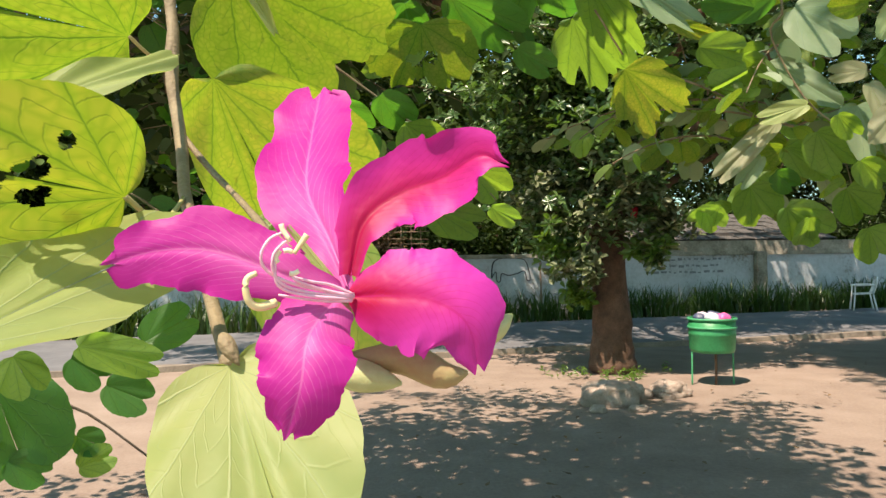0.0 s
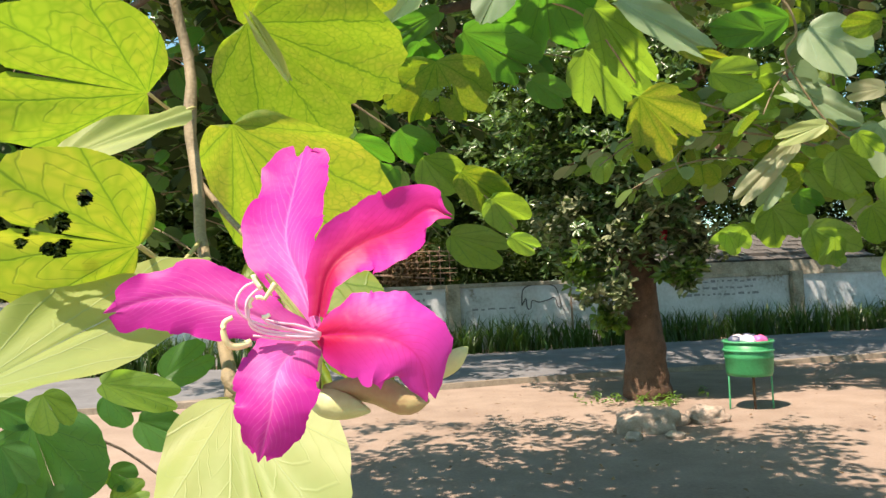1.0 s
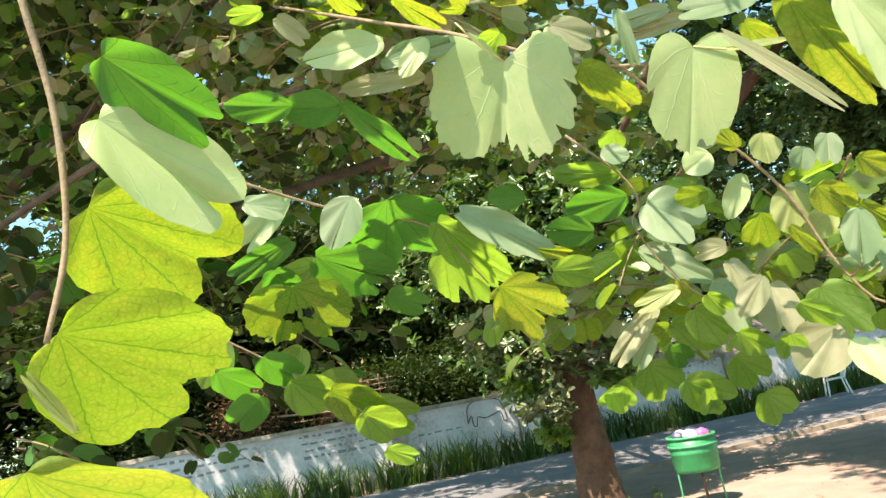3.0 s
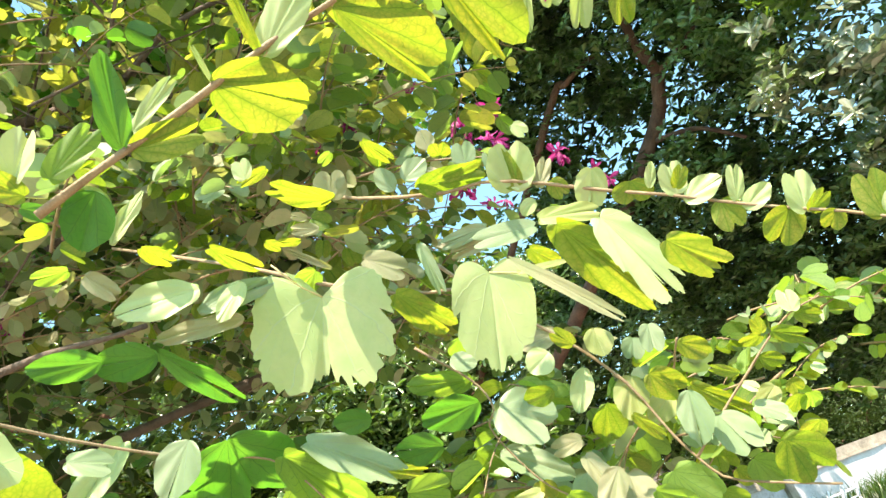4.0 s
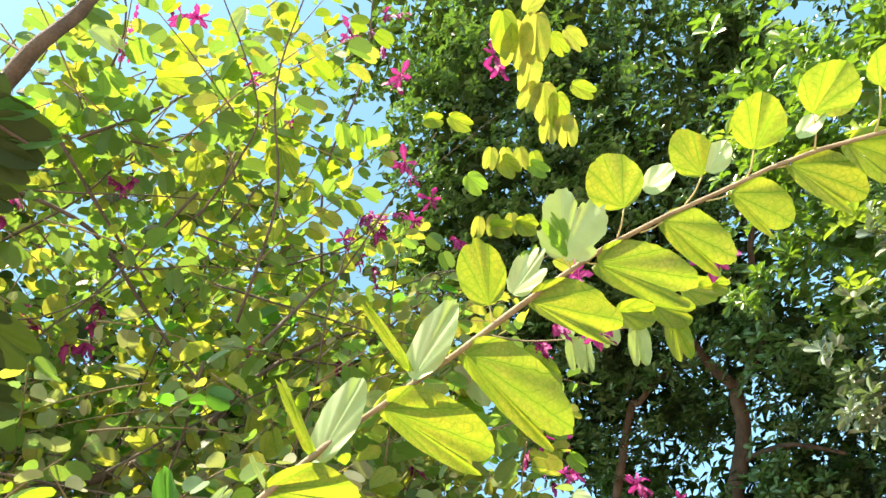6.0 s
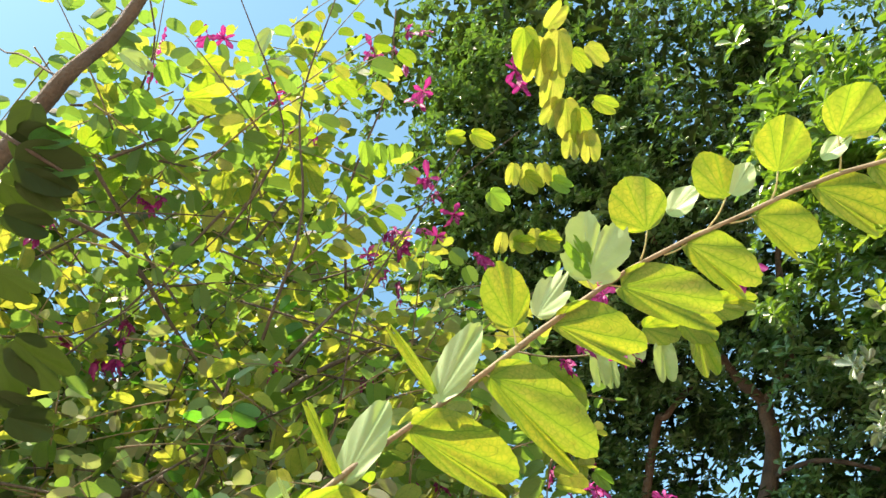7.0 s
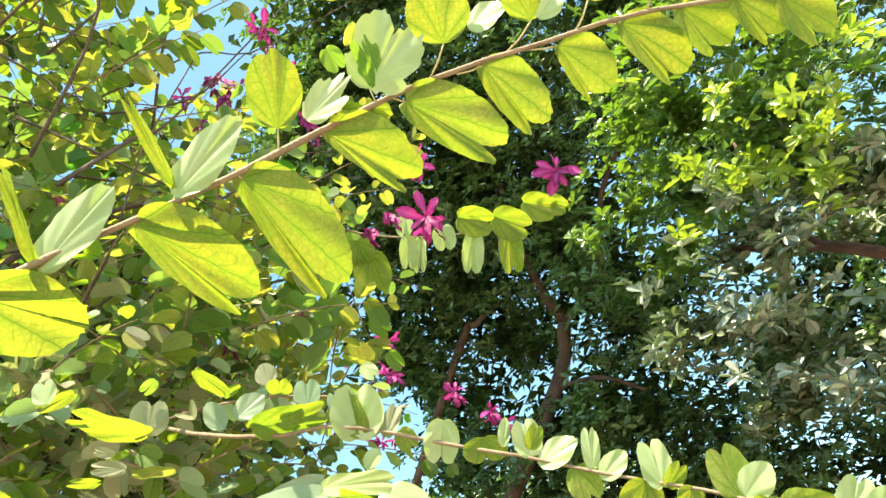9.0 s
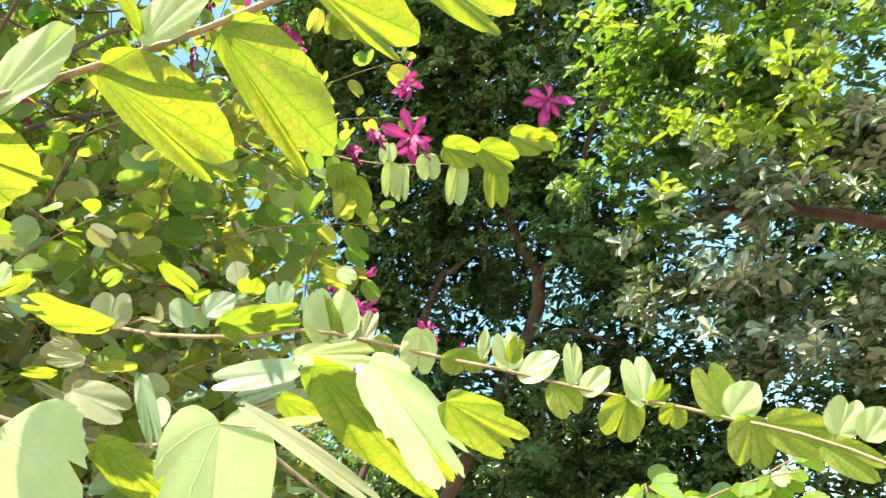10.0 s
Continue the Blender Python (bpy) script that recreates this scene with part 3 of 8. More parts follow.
def crown_places(centre, radii, n, rng, gap=0.0, scale=0.9, hollow=0.5, seed=0.0):
    """Uneven places through an ellipsoid, with gaps where a soft noise is low."""
    out = []
    c, r = np.array(centre), np.array(radii)
    while len(out) < n:
        d = rng.normal(size=3)
        d /= np.linalg.norm(d)
        p = c + r * d * (hollow + (1 - hollow) * rng.random()) * (1 + 0.16 * noise.noise(Vector(d * 2.5) + Vector((seed, 0, 0))))
        if noise.noise(Vector(p * scale) + Vector((seed, 7, 0))) > gap:
            out.append(p)
    return np.array(out)


def faces_of(arr):
    return [tuple(dict.fromkeys(f)) for f in arr.tolist()]


def leaf_stuff(parent, name, places, spread, size, mat, seed, shape="long", count=7, label=""):
    rng = np.random.default_rng(seed)
    v, f, uv = rosettes(places, size, rng, count) if shape == "round" else dress(places, spread, size, rng, shape, count)
    ob = under(parent, name, mesh_of(name, v, faces_of(f), mat, uv), label)
    return tagged(ob, kind="stuff")


def limbs(parent, specs, mat, name="limb", sides=9, knots=0.06):
    for i, (pts, r0, r1) in enumerate(specs):
        under(parent, name, tube(name, pts, r0, r1, mat, 16, sides, knots, i))


def back_tree(at, height, radius, n, seed, label, mat=LEAF_WOODS_SHADE, size=0.2, low=0.25, gap=-0.1):
    rng = np.random.default_rng(seed)
    x, y = at
    tree = thing("tree", label, "tree", "trees behind the wall", at=(x, y, 0))
    under(tree, "trunk", tube("trunk", [(x, y, -0.2), (x + 0.1, y, height * 0.3), (x - 0.1, y + 0.2, height * 0.62)], 0.22, 0.1, BARK, 14, 10, 0.08, seed))
    for k in range(5):
        a = k * 1.26 + seed
        p = (x, y, height * (0.25 + 0.06 * k))
        q = (x + math.cos(a) * radius * 0.65, y + math.sin(a) * radius * 0.65, height * (0.5 + 0.07 * k))
        under(tree, "limb", tube("limb", [p, ((p[0] + q[0]) / 2, (p[1] + q[1]) / 2, (p[2] + q[2]) / 2 + 0.2), q], 0.09, 0.03, BARK, 10, 7, 0.06, k))
    c = (x, y, height * (1 + low) / 2)
    up = height * (1 - low) / 2
    # The default leaf colour is near black, holding the shade of dense trees.
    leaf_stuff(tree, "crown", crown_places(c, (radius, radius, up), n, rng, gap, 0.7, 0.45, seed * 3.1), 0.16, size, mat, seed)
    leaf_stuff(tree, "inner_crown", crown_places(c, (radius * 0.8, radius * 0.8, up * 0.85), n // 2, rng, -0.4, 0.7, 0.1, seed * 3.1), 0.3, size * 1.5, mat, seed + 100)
    return tree


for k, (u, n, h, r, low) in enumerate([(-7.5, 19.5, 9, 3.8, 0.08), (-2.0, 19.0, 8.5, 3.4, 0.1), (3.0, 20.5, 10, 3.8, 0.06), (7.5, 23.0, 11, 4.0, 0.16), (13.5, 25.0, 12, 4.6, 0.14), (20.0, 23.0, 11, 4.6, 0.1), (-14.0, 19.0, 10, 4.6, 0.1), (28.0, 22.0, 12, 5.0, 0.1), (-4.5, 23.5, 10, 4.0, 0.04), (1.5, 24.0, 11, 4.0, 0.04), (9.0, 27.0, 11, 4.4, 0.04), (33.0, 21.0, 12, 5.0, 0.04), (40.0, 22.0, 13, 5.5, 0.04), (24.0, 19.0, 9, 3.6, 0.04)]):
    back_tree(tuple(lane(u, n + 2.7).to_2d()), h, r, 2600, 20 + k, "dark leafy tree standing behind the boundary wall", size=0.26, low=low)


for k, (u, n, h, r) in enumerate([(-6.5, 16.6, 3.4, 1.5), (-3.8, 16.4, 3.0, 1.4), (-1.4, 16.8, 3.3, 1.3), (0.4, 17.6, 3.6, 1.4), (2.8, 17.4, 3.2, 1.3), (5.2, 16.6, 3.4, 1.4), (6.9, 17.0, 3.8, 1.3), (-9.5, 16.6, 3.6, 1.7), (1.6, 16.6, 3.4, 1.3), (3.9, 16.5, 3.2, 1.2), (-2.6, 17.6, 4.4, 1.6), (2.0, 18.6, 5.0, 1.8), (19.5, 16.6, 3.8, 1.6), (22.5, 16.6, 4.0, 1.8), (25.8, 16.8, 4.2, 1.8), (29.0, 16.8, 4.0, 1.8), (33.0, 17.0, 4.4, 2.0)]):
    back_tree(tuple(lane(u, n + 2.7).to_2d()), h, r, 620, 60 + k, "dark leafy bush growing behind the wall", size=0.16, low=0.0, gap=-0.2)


for k, (u, n, h, r) in enumerate([(0.6, 15.9, 3.1, 1.0), (2.9, 15.9, 2.9, 0.9)]):
    back_tree(tuple(lane(u, n + 2.7).to_2d()), h, r, 330, 80 + k, "bush with dry brown leaves growing behind the wall", mat=DRY_LEAF, size=0.13, low=0.1, gap=-0.05)


def trunk_tree():
    """The tree in the yard: a stout trunk, foliage that hangs low, and a long limb that leans out and forks high up."""
    rng = np.random.default_rng(5)
    x, y = 2.05, 9.62
    tree = thing("yard_tree", "stout brown-barked tree with dense dark glossy foliage beside the lane", "tree", at=(x, y, 0))
    under(tree, "trunk", tube("trunk", [(x + 0.02, y, -0.15), (x, y, 0.12), (x, y, 0.6), (x - 0.03, y, 1.5), (x - 0.05, y + 0.05, 2.6), (x - 0.2, y + 0.1, 4.0), (x - 0.2, y + 0.2, 6.5)], 0.33, 0.12, BARK, 30, 14, 0.05, 2))
    fork, low = (5.334, 5.997, 6.296), (5.048, 6.573, 5.560)
    limbs(tree, [([(x, y, 1.55), (x - 0.5, y - 0.2, 2.0), (x - 1.1, y - 0.4, 2.2)], 0.07, 0.02), ([(x, y, 1.8), (x + 0.6, y - 0.1, 2.4), (x + 1.4, y - 0.2, 2.9)], 0.09, 0.03),
                 ([(x, y, 2.4), (x - 0.6, y + 0.4, 3.2), (x - 1.4, y + 0.4, 3.9)], 0.1, 0.03), ([(x, y, 2.2), (x + 1.2, y - 0.6, 3.4), low, fork], 0.11, 0.085),
                 ([fork, (5.134, 5.847, 6.685), (4.979, 5.582, 7.117), (4.740, 4.989, 8.134), (4.776, 4.181, 8.921)], 0.07, 0.03),
                 ([fork, (5.540, 5.595, 6.371), (5.601, 5.193, 6.570), (5.776, 4.617, 7.269), (6.180, 3.603, 7.892)], 0.06, 0.03),
                 ([(x + 0.3, y, 3.4), (4.278, 7.044, 6.643), (4.472, 6.533, 6.801), (4.898, 6.352, 7.025)], 0.06, 0.03),
                 ([(5.089, 6.481, 5.663), (5.376, 5.976, 5.421), (5.646, 5.688, 5.007)], 0.035, 0.02)], BARK, "limb", 10, 0.07)
    a = crown_places((x - 0.2, y + 0.1, 3.7), (2.3, 1.8, 2.2), 1500, rng, -0.15, 0.9, 0.3, 3.0)
    b = np.vstack([crown_places((x + dx, y - 0.4 + dy, z), (r, r * 0.8, r), n, rng, -0.12, 2.2, 0.1, r * 7) for dx, dy, z, r, n in ((-0.1, 0.0, 2.45, 0.75, 260), (-0.75, 0.1, 1.95, 0.5, 110), (-0.55, -0.1, 1.45, 0.36, 60), (0.55, 0.0, 2.0, 0.5, 110), (-1.05, 0.2, 2.5, 0.5, 90), (0.4, -0.2, 1.55, 0.25, 26))])
    leaf_stuff(tree, "crown", a, 0.10, 0.125, LEAF_DARK, 51, "round", 9)
    leaf_stuff(tree, "low_foliage", b, 0.07, 0.12, LEAF_DUSTY, 52, "round", 8, label="small dusty grey-green leaves")
    sprig = [crown_places(c, (r, r * 0.8, r), n, rng, -0.4, 2.0, 0.1, r) for c, r, n in (((1.55, 9.33, 1.05), 0.26, 26), ((1.2, 9.18, 1.75), 0.34, 40), ((2.45, 9.0, 1.66), 0.26, 22))]
    leaf_stuff(tree, "low_sprig", np.vstack(sprig), 0.07, 0.14, LEAF_FRESH, 54, "round", 7)
    # Near-black inner leaves: shade within the crown, painted as leaf colour.
    leaf_stuff(tree, "inner_crown", crown_places((x - 0.2, y + 0.2, 3.9), (1.9, 1.4, 1.9), 420, rng, -0.4, 0.9, 0.1, 3.0), 0.2, 0.24, LEAF_WOODS_SHADE, 53)
    outer = []
    for az, el, far, ra, n in TALL_CLUMPS:
        d = Vector((math.sin(radians(az)) * math.cos(radians(el)), math.cos(radians(az)) * math.cos(radians(el)), math.sin(radians(el))))
        c = Vector((0.3, 0, 1.74)) + d * far
        outer.append(crown_places(c, (ra, ra, ra * 0.9), int(n * 1.5), rng, 0.02, 1.9, 0.1, az * 0.3))
    leaf_stuff(tree, "upper_crown", np.vstack(outer), 0.11, 0.105, LEAF_DARK, 91, "round", 8)
    # Darker, larger leaves behind each mass paint its shade and close sky gaps.
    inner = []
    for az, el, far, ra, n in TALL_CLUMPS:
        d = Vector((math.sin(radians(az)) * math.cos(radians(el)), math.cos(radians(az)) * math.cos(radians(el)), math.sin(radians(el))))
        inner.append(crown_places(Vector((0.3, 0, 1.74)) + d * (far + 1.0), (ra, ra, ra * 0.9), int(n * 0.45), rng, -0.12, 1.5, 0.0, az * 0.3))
    leaf_stuff(tree, "inner_upper_crown", np.vstack(inner), 0.2, 0.26, LEAF_WOODS_SHADE, 92)
    # Limbs added to carry the shading foliage over the lane.
    limbs(tree, [([(x - 0.2, y + 0.15, 5.2), lane(u0, n0, z0 - 0.9), lane(u1, n1, z1 - 0.1)], 0.09, 0.03) for u0, n0, z0, u1, n1, z1 in
                 ((2.4, 13.2, 7.2, -0.4, 15.4, 7.3), (1.0, 13.0, 7.2, -7.0, 15.6, 7.7), (6.5, 12.6, 7.2, 12.0, 13.4, 7.5), (6.0, 13.5, 7.4, 10.5, 16.0, 7.6))], BARK, "limb", 8, 0.06)
    # Foliage added high over the lane to shade it, the wall and trees beyond.
    over = [crown_places(lane(u, n, z), (2.6, 1.7, 1.1), 380, rng, -0.08, 1.1, 0.1, u) for u, n, z in ((-7.0, 15.6, 7.7), (-3.6, 15.6, 7.5), (-0.4, 15.4, 7.3), (2.4, 15.2, 7.2), (5.0, 13.0, 6.9), (9.0, 13.2, 7.2), (13.0, 13.5, 7.5), (7.0, 15.6, 7.4), (10.5, 16.0, 7.6), (14.0, 16.2, 7.8), (3.5, 11.6, 6.4), (7.5, 11.8, 6.9), (11.5, 12.2, 7.4), (15.5, 12.4, 7.6), (-1.0, 12.6, 7.0), (1.6, 12.2, 6.8), (5.6, 14.6, 7.2), (9.4, 14.8, 7.4), (13.4, 15.2, 7.6), (17.0, 15.0, 7.8))]
    over += [crown_places(lane(u, n, z), (1.9, 1.2, 0.8), 230, rng, -0.05, 1.4, 0.1, u) for u, n, z in ((-0.5, 10.4, 6.3), (3.0, 10.3, 6.3), (6.6, 10.3, 6.5), (10.0, 10.8, 6.9), (12.5, 10.2, 6.9), (15.0, 10.6, 7.1), (17.5, 11.0, 7.3), (-3.0, 10.6, 6.4))]
    leaf_stuff(tree, "outer_crown", np.vstack(over), 0.11, 0.18, LEAF_DARK, 93, "round")
    bm = bmesh.new()
    box_bm(bm, (0.09, 0.04, 0.20), pose(x + 0.22, y - 0.42, 2.09, 8, 5, 20), 0.012)
    under(tree, "red_rag", from_bm("red_rag", bm, RED_CLOTH, True), "small red cloth tied to the trunk")
    return tree


# foliage masses of the tree's upper crown: bearing, height angle, metres off, radius, whorls
TALL_CLUMPS = [(30, 52, 9.0, 1.5, 330), (38, 62, 9.5, 1.9, 420), (45, 48, 9.0, 1.7, 420), (36, 42, 9.2, 1.5, 370), (27, 43, 9.4, 1.2, 250), (25, 34, 9.8, 1.0, 190), (33, 36, 9.6, 1.1, 260), (44, 38, 9.0, 1.3, 330), (47, 28, 9.0, 1.3, 290), (41, 21, 9.8, 1.3, 270), (27, 24, 9.9, 0.9, 140), (55, 42, 11.0, 1.9, 432), (52, 56, 11.4, 2.4, 504), (64, 48, 11.0, 2.2, 408), (47, 15, 9.4, 1.4, 290), (34, 15, 10.0, 1.2, 220), (53, 20, 9.4, 1.0, 170)]
TALL_CLUMPS += [(60, 33, 8.6, 1.1, 230), (72, 36, 10.8, 1.9, 312), (56, 66, 12.2, 2.6, 408), (38, 10, 11.0, 1.3, 200), (56, 10, 9.4, 1.4, 230), (64, 12, 9.4, 1.2, 170), (20, 50, 10.5, 1.3, 160), (37, 30, 9.8, 0.5, 60), (66, 26, 9.0, 0.8, 90), (72, 18, 9.0, 1.2, 150), (24, 15, 10.5, 1.3, 220), (37, 23, 8.2, 0.7, 90), (33, 20, 8.4, 0.7, 80), (43, 33, 8.2, 0.7, 70), (30, 8, 11.5, 1.3, 200), (44, 6, 11.0, 1.2, 180), (50, 3, 12.0, 1.6, 230)]
TALL_CLUMPS += [(60, 4, 11.0, 1.6, 230), (68, 5, 10.0, 1.5, 200), (66, 22, 9.5, 1.2, 130), (20, 19, 14.5, 1.8, 240), (27, 18, 15.0, 1.8, 240), (33, 17, 15.5, 1.8, 240), (14, 20, 14.0, 1.6, 200), (6, 21, 14.0, 1.6, 180), (-3, 21, 14.0, 1.6, 180), (40, 14, 16.0, 1.8, 200), (34, 31, 9.8, 0.7, 80), (27, 30, 9.9, 0.6, 70), (60, 22, 8.6, 0.8, 110), (60, 17, 8.4, 0.9, 130), (46, 10, 10.0, 1.0, 140), (39, 13, 10.0, 1.0, 130), (30, 27, 10.2, 0.5, 40)]
trunk_tree()


def side_tree():
    """A nearer tree to the side with a level limb and broad rosettes of pale and fresh leaves."""
    rng = np.random.default_rng(11)
    a, b, c = (4.965, 3.235, 4.806), (5.116, 2.662, 4.257), (5.371, 2.173, 3.682)
    root = (c[0] + 1.6, c[1] - 0.6, 0.0)
    tree = thing("side_tree", "broad tree with a level limb and light green leaf rosettes", "tree", at=root)
    limbs(tree, [([(root[0], root[1], -0.2), (root[0] - 0.1, root[1], 2.6), (root[0] - 0.4, root[1] + 0.2, 4.0)], 0.3, 0.16),
                 ([(root[0] - 0.3, root[1] + 0.15, 3.8), c, b, a], 0.065, 0.03),
                 ([b, (5.033, 2.735, 4.769), (4.986, 2.538, 5.363)], 0.025, 0.012)], BARK, "limb", 10, 0.08)
    fresh, pale = [], []
    for az, el, far, ra, n in SIDE_CLUMPS:
        d = Vector((math.sin(radians(az)) * math.cos(radians(el)), math.cos(radians(az)) * math.cos(radians(el)), math.sin(radians(el))))
        spots = crown_places(Vector((0.3, 0, 1.74)) + d * far, (ra, ra, ra * 0.7), int(n * 1.3), rng, 0.0, 2.4, 0.1, az * 0.7)
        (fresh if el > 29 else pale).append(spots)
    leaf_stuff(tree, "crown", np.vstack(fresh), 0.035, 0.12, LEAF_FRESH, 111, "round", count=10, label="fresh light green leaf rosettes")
    leaf_stuff(tree, "lower_crown", np.vstack(pale), 0.035, 0.125, LEAF_GREY, 112, "round", count=10, label="dark leaf rosettes, paleness of lit leaves put into the colour")
    for kind, mat, label in (("spring", LEAF_SPRING, "upright lime-green young leaf rosettes"), ("silver", LEAF_SUN_PALE, "pale leaf rosettes, their sunlit gloss put into the colour")):
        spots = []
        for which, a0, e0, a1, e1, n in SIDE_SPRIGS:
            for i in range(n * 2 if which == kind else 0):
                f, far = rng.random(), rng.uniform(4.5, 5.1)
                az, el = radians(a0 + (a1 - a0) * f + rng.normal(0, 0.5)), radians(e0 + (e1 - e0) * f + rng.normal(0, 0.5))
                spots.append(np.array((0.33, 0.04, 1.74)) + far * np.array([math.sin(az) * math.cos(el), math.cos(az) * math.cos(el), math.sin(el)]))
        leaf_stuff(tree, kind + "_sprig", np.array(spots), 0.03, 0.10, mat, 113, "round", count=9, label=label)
    return tree


# bright sprigs of the side tree, sun put into the pale kind's colour: kind, bearing and height angle of both ends,
# rosettes
SIDE_SPRIGS = [("spring", 56.8, 35.6, 61.7, 32.8, 5), ("spring", 58.3, 33.3, 64.2, 31.5, 6), ("spring", 60.8, 31.7, 65.9, 26.7, 6), ("spring", 66.1, 35.0, 70.7, 31.9, 5), ("spring", 65.6, 32.6, 69.5, 28.9, 5), ("spring", 66.0, 30.5, 65.4, 26.6, 3), ("spring", 57.3, 45.1, 58.2, 43.6, 2), ("spring", 63.4, 38.8, 63.3, 35.7, 2), ("spring", 53.1, 32.2, 53.3, 31.8, 1), ("spring", 74.7, 34.1, 75.3, 32.6, 2), ("silver", 52.9, 23.8, 58.4, 22.3, 5), ("silver", 52.7, 27.3, 52.3, 21.8, 4), ("silver", 53.4, 19.2, 58.2, 15.5, 6), ("silver", 45.5, 26.4, 46.8, 25.0, 2), ("silver", 48.2, 30.0, 48.7, 29.4, 2), ("silver", 52.3, 30.5, 52.7, 29.8, 1), ("silver", 58.4, 27.7, 61.8, 26.7, 4), ("silver", 61.6, 28.5, 64.8, 25.4, 5), ("silver", 57.3, 34.4, 58.4, 31.1, 4), ("silver", 60.3, 22.7, 61.0, 20.7, 2), ("silver", 50.4, 20.8, 52.3, 19.4, 2), ("silver", 68.9, 29.1, 69.5, 26.8, 3)]
SIDE_CLUMPS = [(60, 27, 5.7, 0.35, 30), (65, 28, 5.5, 0.35, 30), (69, 26, 5.4, 0.35, 30), (62, 31, 5.6, 0.4, 34), (60, 38, 6.0, 0.7, 60), (66, 34, 5.8, 0.7, 60), (56, 33, 6.2, 0.5, 36), (70, 40, 5.6, 0.9, 60), (74, 30, 5.6, 0.6, 30), (62, 45, 6.0, 0.8, 40), (50, 24, 6.6, 0.5, 40), (55, 22, 6.4, 0.5, 40), (57, 27, 6.4, 0.4, 30), (52, 17, 6.6, 0.5, 40), (58, 16, 6.4, 0.6, 44), (64, 16, 6.2, 0.6, 40), (63, 24, 6.4, 0.3, 10)]
SIDE_CLUMPS += [(69, 25, 6.6, 0.5, 30), (72, 21, 6.6, 0.6, 30), (68, 12, 6.4, 0.7, 40), (60, 10, 6.8, 0.6, 36), (52, 30, 6.8, 0.5, 36), (50, 36, 6.8, 0.6, 44), (56, 40, 6.6, 0.6, 40)]
side_tree()


# ---- things in the yard ----
def ring_surface(profile, sides, place, wob=0.0, seed=0):
    """A turned shape: rings of (radius, height) about an upright axis."""
    rng = np.random.default_rng(seed)
    verts, faces = [], []
    for r, z in profile:
        for j in range(sides):
            a = 2 * math.pi * j / sides
            q = r * (1 + wob * rng.normal())
            verts.append((place[0] + q * math.cos(a), place[1] + q * math.sin(a), place[2] + z))
    for i in range(len(profile) - 1):
        for j in range(sides):
            k = (j + 1) % sides
            faces.append((i * sides + j, i * sides + k, (i + 1) * sides + k, (i + 1) * sides + j))
    faces.append(tuple(range(sides))[::-1])
    return verts, faces


def waste_bin():
    x, y = 3.03, 8.61
    top = 0.80
    ob = thing("waste_bin", "green painted half-drum waste bin on thin legs, full of bags", "bin", at=(x, y, 0))
    body = [(0.20, top - 0.40), (0.245, top - 0.40), (0.262, top - 0.36), (0.268, top - 0.20), (0.275, top - 0.19), (0.270, top - 0.17), (0.272, top), (0.262, top), (0.258, top - 0.1), (0.25, top - 0.38), (0.0, top - 0.385)]
    under(ob, "drum", mesh_of("drum", *ring_surface(body, 28, (x, y, 0)), BIN_GREEN))
    for z in (top - 0.005, top - 0.105):
        hoop = [(0.270, z - 0.014), (0.286, z - 0.010), (0.288, z + 0.006), (0.280, z + 0.014), (0.266, z + 0.012)]
        under(ob, "hoop", mesh_of("hoop", *ring_surface(hoop, 28, (x, y, 0)), BIN_RIM), "lighter green rolled hoop")
    for dx, dy, mat, r in ((-0.24, 0.02, BIN_RIM, 0.011), (0.25, 0.0, BIN_RIM, 0.011), (0.03, -0.03, RUST, 0.016)):
        under(ob, "leg", tube("leg", [(x + dx, y + dy, -0.05), (x + dx * 0.98, y + dy, top - 0.36)], r, r, mat, 5, 7))
    for k, (dx, dy, s, mat) in enumerate([(-0.02, -0.06, 0.11, BAG_PALE), (0.12, -0.05, 0.10, BAG_PINK), (-0.14, 0.0, 0.09, BAG_DARK), (0.05, 0.1, 0.12, BAG_DARK), (0.19, 0.03, 0.07, BAG_DARK), (-0.08, 0.11, 0.10, BAG_PALE)]):
        bm = bmesh.new()
        bmesh.ops.create_icosphere(bm, subdivisions=3, radius=s * 0.85)
        for v in bm.verts:
            v.co *= 1 + 0.22 * noise.noise(v.co * 14 + Vector((k * 3, 0, 0))) + 0.1 * noise.noise(v.co * 40)
            v.co.z *= 0.75
            v.co += Vector((x + dx, y + dy, top + 0.005))
        tagged(new("rubbish_bag", from_bm("rubbish_bag", bm, mat, True)), {BAG_PALE: "crumpled pale lilac plastic bag in the bin", BAG_PINK: "crumpled bright pink plastic bag in the bin", BAG_DARK: "crumpled dark plastic bag in the bin"}[mat], "bag", "rubbish in the bin")


waste_bin()


